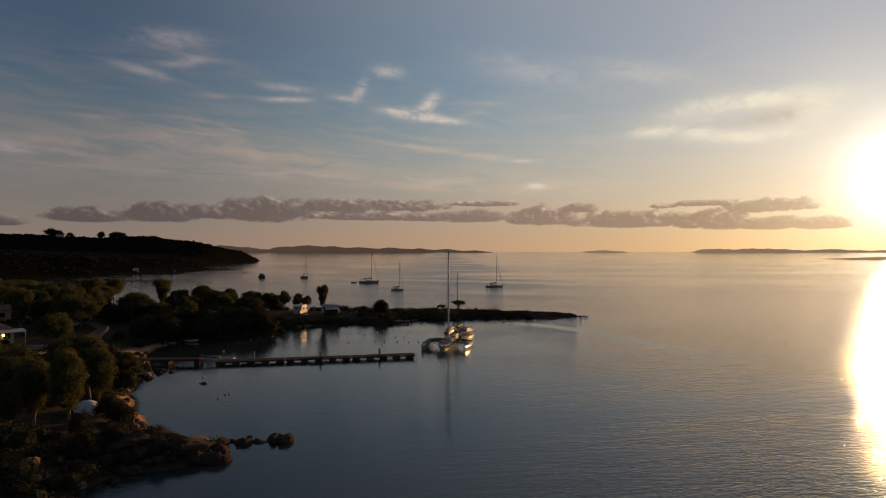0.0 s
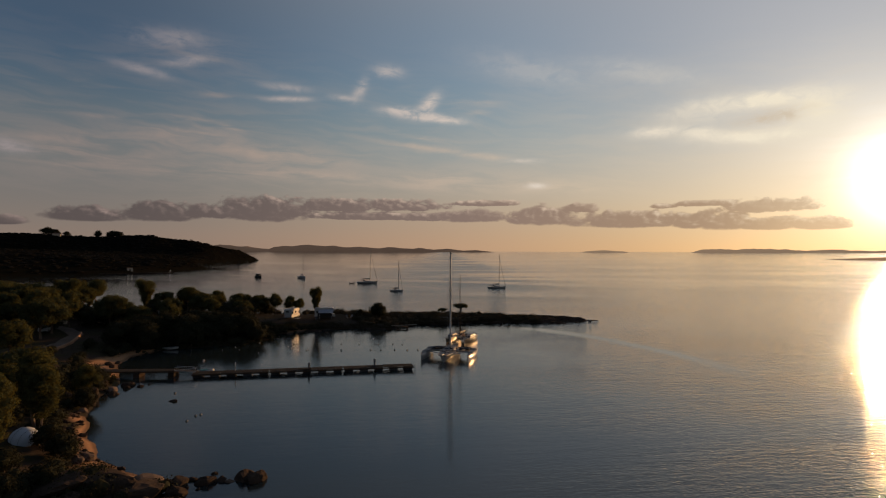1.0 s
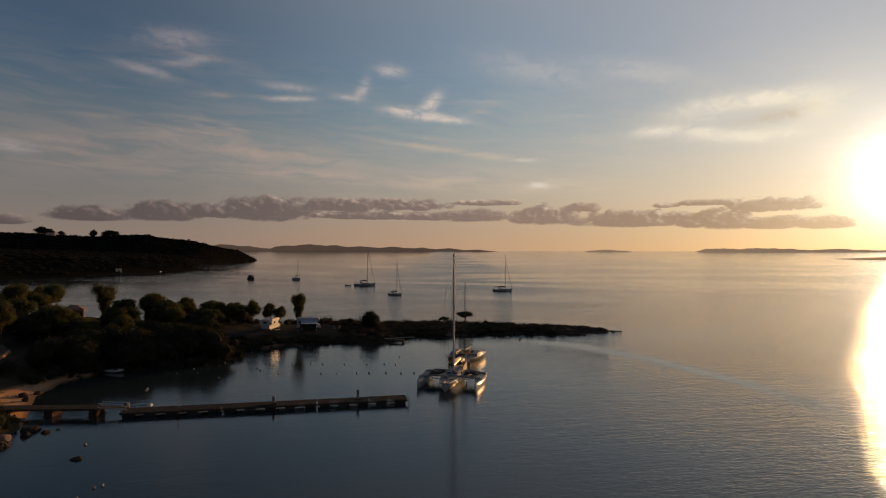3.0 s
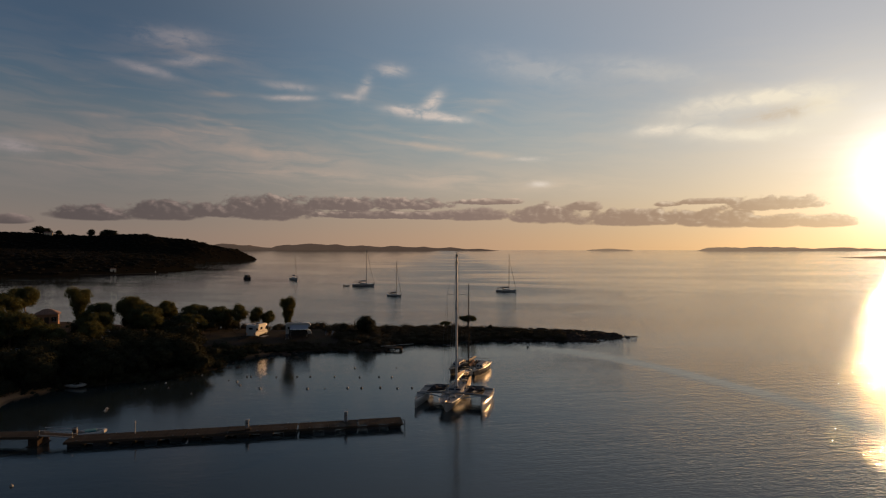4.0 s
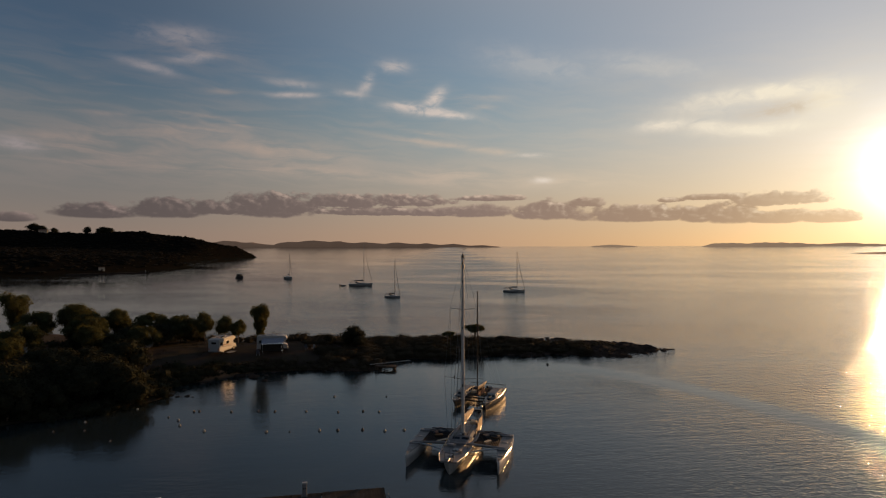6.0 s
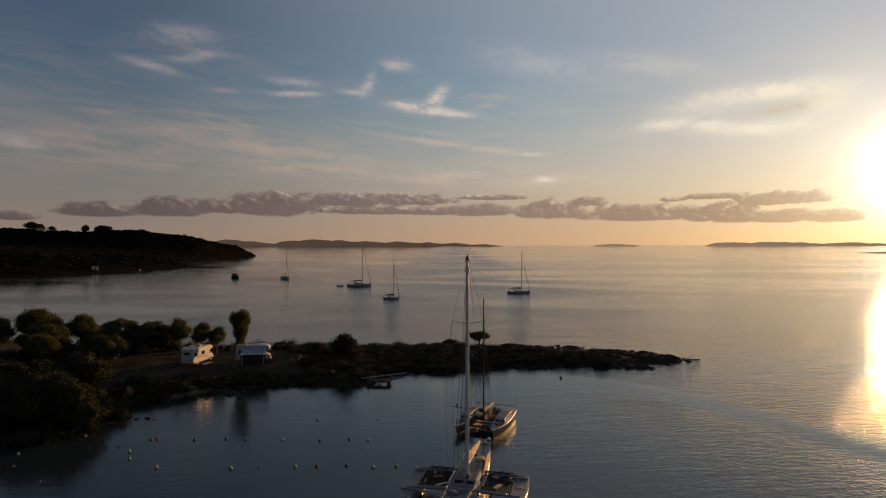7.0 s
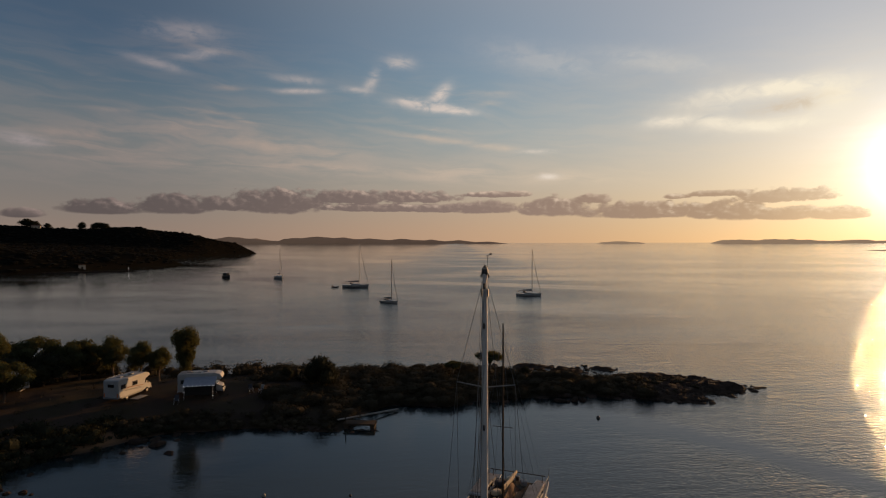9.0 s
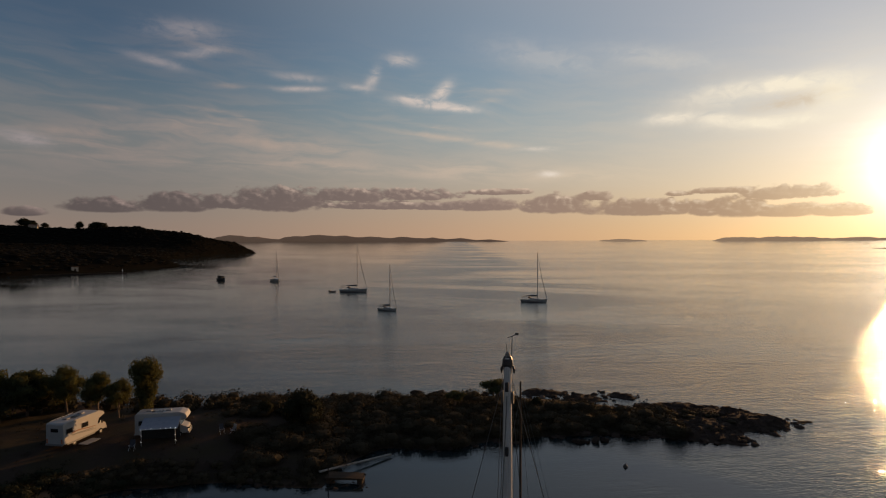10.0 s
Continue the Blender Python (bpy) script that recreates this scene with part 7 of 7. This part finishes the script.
# ---- campsite houses, road, walls, tent ----
def cottage(x, y, turn, wide, deep, tall, wall_mat, label, lit=False, porch=False):
    root = thing("house", pose(x, y, ground_z(x, y) - 0.1, 0, 0, turn), label, "house", "campsite houses")
    walls = part("wall", box(bmesh.new(), (0, 0, tall / 2), (wide, deep, tall), 0.02), wall_mat, root)
    bm = bmesh.new()
    rise, over = 1.15, 0.4
    w, d = wide / 2 + over, deep / 2 + over
    v = [bm.verts.new(c) for c in ((-w, -d, tall), (w, -d, tall), (w, d, tall), (-w, d, tall), (-w + d * 0.8, 0, tall + rise), (w - d * 0.8, 0, tall + rise))]
    for f in ((0, 1, 5, 4), (1, 2, 5), (2, 3, 4, 5), (3, 0, 4), (3, 2, 1, 0)):
        bm.faces.new([v[k] for k in f])
    roof = part("roof", bm, ROOFTILE, root)
    for k in range(int(2 * w / 0.5)):
        xx = -w + 0.25 + 0.5 * k
        t = min(1.0, (w - abs(xx)) / (d * 0.8))
        part("tile_row", tube(bmesh.new(), [(xx, -d, tall + 0.02), (xx, -d + d * t, tall + 0.02 + rise * t)], 0.07, 5), ROOFTILE, roof)
    for k in range(3):
        xx = -wide * 0.32 + k * wide * 0.32
        if k == 1:
            part("door", box(bmesh.new(), (xx, -deep / 2 - 0.02, 1.02), (0.9, 0.08, 2.04), 0.01), BEAM, walls)
            continue
        win = part("window", box(bmesh.new(), (xx, -deep / 2 - 0.02, 1.55), (1.0, 0.06, 1.0), 0.01), GLASSY, walls)
        part("sill", box(bmesh.new(), (xx, -deep / 2 - 0.08, 1.0), (1.2, 0.2, 0.06)), CONCRETE, win)
        part("frame", box(bmesh.new(), (xx, -deep / 2 - 0.05, 1.55), (0.06, 0.05, 1.0)), WHITE, win)
    win = part("window", box(bmesh.new(), (wide / 2 + 0.02, 0, 1.55), (0.06, 1.0, 1.0), 0.01), GLASSY, walls)
    if porch:
        cover = part("porch_roof", box(bmesh.new(), (0.6, -deep / 2 - 1.3, tall - 0.1), (wide + 1.6, 2.8, 0.1), 0.01, (6, 0, 0)), WHITE, root, "pale porch roof")
        for xx in (-wide / 2, 0, wide / 2 + 1.2):
            part("porch_post", tube(bmesh.new(), [(xx, -deep / 2 - 2.5, 0), (xx, -deep / 2 - 2.5, tall - 0.25)], 0.06, 6), WHITE, root)
        if lit:
            for xx in (-0.6, 1.4):
                part("porch_lamp", tube(bmesh.new(), [(xx, -deep / 2 - 0.15, 1.78), (xx, -deep / 2 - 0.15, 1.55)], [0.12, 0.19], 8), lamp_glow, root, "lit warm porch lamp")
    return root


cottage(-82.7, 112.5, 48, 6.0, 4.4, 2.6, CREAM, "low cream cottage with a lit porch", True, True)
cottage(-90.0, 149.5, 40, 6.0, 4.4, 2.6, CREAM, "low cream cottage between the trees")
cottage(-94.3, 184.5, 30, 4.5, 4.2, 2.7, OCHRE, "small ochre cottage with a hipped tiled roof")
cottage(-104.0, 146.0, 55, 7.0, 5.0, 2.6, CREAM, "cream cottage among the campsite trees")
cottage(-69.0, 159.5, 15, 2.2, 1.8, 2.3, CREAM, "small pale hut beside the road")
cottage(-118.0, 172.0, 20, 8.0, 5.0, 2.7, CREAM, "pale house far behind the trees")

# dirt road that climbs from the beach to the campsite
ROAD_LINE = [(-90, 78), (-80, 92), (-73, 104), (-70, 115), (-71.5, 125), (-75, 135), (-82, 142), (-95, 150)]
rows = []
for k in range(len(ROAD_LINE) - 1):
    a, b = Vector(ROAD_LINE[k]), Vector(ROAD_LINE[k + 1])
    for j in range(10):
        p = a.lerp(b, j / 10)
        n = Vector((-(b - a).y, (b - a).x)).normalized()
        rows.append([(p.x + n.x * s, p.y + n.y * s) for s in (-1.3, -0.65, 0.0, 0.65, 1.3)])
bm = bmesh.new()
loft(bm, [[(x, y, max(ground_z(x, y) for x, y in row) + 0.10) for x, y in row] for row in rows])
tagged(part("road", bm, ROAD, smooth=True), "dusty brown dirt road through the campsite", "road", kind="structure")


def low_wall(points, tall, mat, label, thick=0.35):
    bm = bmesh.new()
    rings = []
    for k, (x, y) in enumerate(points):
        z = ground_z(x, y)
        way = (Vector(points[min(k + 1, len(points) - 1)]) - Vector(points[max(k - 1, 0)])).normalized()
        rings.append([(x + way.y * s * thick, y - way.x * s * thick, z + h) for s, h in ((-0.5, -0.3), (-0.5, tall), (-0.3, tall + 0.05), (0.3, tall + 0.05), (0.5, tall), (0.5, -0.3))])
    made = loft(bm, rings)
    bm.faces.new(made[0])
    bm.faces.new(made[-1][::-1])
    return tagged(part("low_wall", bm, mat), label, "wall", kind="structure")


low_wall([(-68.4, 117), (-68.9, 121), (-69.9, 125), (-71.4, 129), (-73.2, 133), (-75.0, 136.5)], 0.45, OCHRE, "low ochre plastered wall beside the dirt road")
low_wall([(-75.0, 108.9), (-72.7, 109.4), (-70.2, 110.2), (-68.4, 111.2)], 0.55, CONCRETE, "low pale wall beside the cottage porch", 0.25)
low_wall([(-67.5, 99), (-68.0, 104), (-67.8, 110), (-67.4, 114)], 0.3, ROCK, "low stone kerb above the beach")


def fence(points, tall, label):
    root = thing("fence", pose(points[0][0], points[0][1], 0), label, "fence")
    o = Vector((points[0][0], points[0][1], 0))
    tops = []
    for a, b in zip(points, points[1:]):
        n = max(1, int(math.hypot(b[0] - a[0], b[1] - a[1]) / 2.2))
        for k in range(n):
            x, y = a[0] + (b[0] - a[0]) * k / n, a[1] + (b[1] - a[1]) * k / n
            z = ground_z(x, y)
            part("post", tube(bmesh.new(), [Vector((x, y, z - 0.2)) - o, Vector((x, y, z + tall)) - o], 0.05, 6), PLANK, root)
            tops.append(Vector((x, y, z)) - o)
    for a, b in zip(tops, tops[1:]):
        for h in (0.45, 0.92):
            part("rail", tube(bmesh.new(), [a + Vector((0, 0, tall * h)), b + Vector((0, 0, tall * h))], 0.04, 5), PLANK, root)
    return root


fence([(-64.8, 106), (-65.5, 113), (-65.5, 121), (-67.0, 128), (-70.0, 137)], 1.0, "weathered post and rail fence along the road")

tent = thing("tent", pose(-40.2, 71.2, ground_z(-40.2, 71.2), 0, 0, 62) @ Matrix.Diagonal((0.84, 0.84, 0.98, 1)), "pale grey dome tent pitched under the trees", "tent")
bm = bmesh.new()
rings = []
for k in range(9):
    t = math.pi * k / 8
    rings.append([(1.55 * math.cos(u) * (0.25 + 0.75 * math.sin(t)), -1.9 * math.cos(t), 1.45 * math.sin(u) * (0.12 + 0.88 * math.sin(t) ** 0.8)) for u in (math.pi * j / 10 for j in range(11))])
made = loft(bm, rings)
part("canopy", bm, TENT, tent, smooth=True)
for t in (0.32, 0.5, 0.68):
    y0, r = -1.9 * math.cos(math.pi * t), math.sin(math.pi * t)
    part("tent_pole", tube(bmesh.new(), [(1.58 * math.cos(u) * (0.25 + 0.75 * r), y0, 1.48 * math.sin(u) * (0.12 + 0.88 * r ** 0.8)) for u in (math.pi * j / 12 for j in range(13))], 0.012, 5), NAVYCLOTH, tent)
for s in (-1, 1):
    part("guy_rope", tube(bmesh.new(), [(s * 1.2, -1.0, 0.9), (s * 2.4, -1.5, 0.0)], 0.01, 4), WHITE, tent)


def parked_car(x, y, turn, mat, label):
    root = thing("car", pose(x, y, ground_z(x, y), 0, 0, turn), label, "car", "parked cars")
    bm = bmesh.new()
    side = [(-2.1, 0.35), (2.05, 0.35), (2.1, 0.8), (1.95, 0.98), (1.5, 1.02), (0.95, 1.45), (-0.7, 1.5), (-1.7, 1.4), (-2.05, 0.95)]
    loft(bm, [[(-0.86, p, q) for p, q in side], [(0.86, p, q) for p, q in side]], True)
    for s in (0, 1):
        bm.faces.new([v for v in bm.verts if (v.co.x > 0) == bool(s)])
    bmesh.ops.bevel(bm, geom=bm.edges[:], offset=0.08, segments=2, affect="EDGES")
    body = part("body", bm, mat, root)
    for s in (-1, 1):
        part("side_window", box(bmesh.new(), (s * 0.868, -0.35, 1.2), (0.02, 1.9, 0.34), 0.0), GLASSY, body)
        for y0 in (-1.35, 1.3):
            wheel(root, s * 0.78, y0, 0.32, 0.32, 0.2)
    part("windscreen", box(bmesh.new(), (0, 1.24, 1.24), (1.4, 0.03, 0.58), 0.0, (52, 0, 0)), GLASSY, body)
    part("rear_window", box(bmesh.new(), (0, -1.92, 1.18), (1.3, 0.03, 0.4), 0.0, (-30, 0, 0)), GLASSY, body)
    return root


parked_car(-70.5, 142.0, 60, GREYCOAT, "grey parked car beside the campsite road")
parked_car(-83.0, 137.5, 20, WHITE, "white parked car between the trees")
parked_car(-78.5, 150.0, 80, WHITE, "white parked car between the trees")


def caravan(x, y, turn, label):
    root = thing("caravan", pose(x, y, ground_z(x, y), 0, 0, turn), label, "caravan", "campsite caravans")
    shell = part("body", box(bmesh.new(), (0, 0, 1.5), (2.1, 4.6, 2.0), 0.22), WHITE, root)
    for s in (-1, 1):
        part("window", box(bmesh.new(), (s * 1.05, 0.2, 1.75), (0.04, 1.5, 0.6), 0.02), GLASSY, shell)
        wheel(root, s * 0.95, 0, 0.32, 0.32, 0.2)
    part("front_window", box(bmesh.new(), (0, -2.29, 1.75), (1.5, 0.05, 0.6), 0.02), GLASSY, shell)
    part("drawbar", tube(bmesh.new(), [(-0.6, -2.2, 0.5), (0, -3.4, 0.5), (0.6, -2.2, 0.5)], 0.05, 5), GREYTRIM, root)
    part("jockey_wheel", tube(bmesh.new(), [(0, -3.3, 0), (0, -3.3, 0.6)], 0.06, 6), RUBBER, root)
    return root


for x, y, turn in ((-68.0, 160.5, 30), (-66.5, 157.0, 75), (-84.5, 156.0, 50), (-95.0, 163.0, 20), (-54.5, 170.5, 40)):
    caravan(x, y, turn, "white caravan half hidden among campsite trees")

# boathouse and small quay on the far shore
hut = thing("boathouse", pose(-262.0, 507.0, 0.9, 0, 0, 42), "small pale boathouse on the far quay", "boathouse")
part("wall", box(bmesh.new(), (0, 0, 1.6), (4.0, 3.4, 3.2), 0.02), CREAM, hut)
part("roof", box(bmesh.new(), (0, 0, 3.35), (4.6, 4.0, 0.3), 0.05), ROOFTILE, hut)
part("door", box(bmesh.new(), (0, -1.72, 1.1), (1.2, 0.06, 2.2), 0.01), BEAM, hut)
quay = thing("quay", pose(-246.0, 489.0, 0, 0, 0, 33), "low stone quay on the far shore", "quay")
part("deck", box(bmesh.new(), (0, 0, 0.3), (52.0, 2.6, 1.0), 0.05), ROCK_DARK, quay)
marker = thing("harbour_light", pose(-226.0, 502.0, 0.8, 0, 0, 0), "small lit harbour light on the quay", "light")
part("pole", tube(bmesh.new(), [(0, 0, 0), (0, 0, 1.4)], 0.08, 6), WHITE, marker)
part("lantern", tube(bmesh.new(), [(0, 0, 1.4), (0, 0, 1.7)], 0.12, 8), fairy_glow, marker)

# a house between the trees of the ridge
ridge = float(hill_height(np.array([-614.0]), np.array([952.0]))[0])
villa = thing("house", pose(-614, 952, ridge - 1.6, 0, 0, 25), "pale house between trees on the headland ridge", "house")
walls = part("wall", box(bmesh.new(), (0, 0, 2.4), (11, 8, 4.8), 0.05), CREAM, villa)
bm = bmesh.new()
loft(bm, [[(-6, -4.6, 4.7), (-6, 0, 6.6), (-6, 4.6, 4.7)], [(6, -4.6, 4.7), (6, 0, 6.6), (6, 4.6, 4.7)]], True)
for s in (0, 1):
    bm.faces.new([v for v in bm.verts if (v.co.x > 0) == bool(s)])
part("roof", bm, ROOFTILE, villa)
for x in (-3.4, 0, 3.4):
    part("window", box(bmesh.new(), (x, -4.02, 2.8), (1.2, 0.1, 1.4), 0.02), GLASSY, walls)
for k, (x, y, r) in enumerate([(-236.0, 622.0, 1.6), (-230.5, 624.5, 1.1), (-225.0, 626.0, 0.8)]):
    rock(x, y, r, 0.6, k, "dark rock awash off the far headland", "rocks off the headland", True, 0.0)
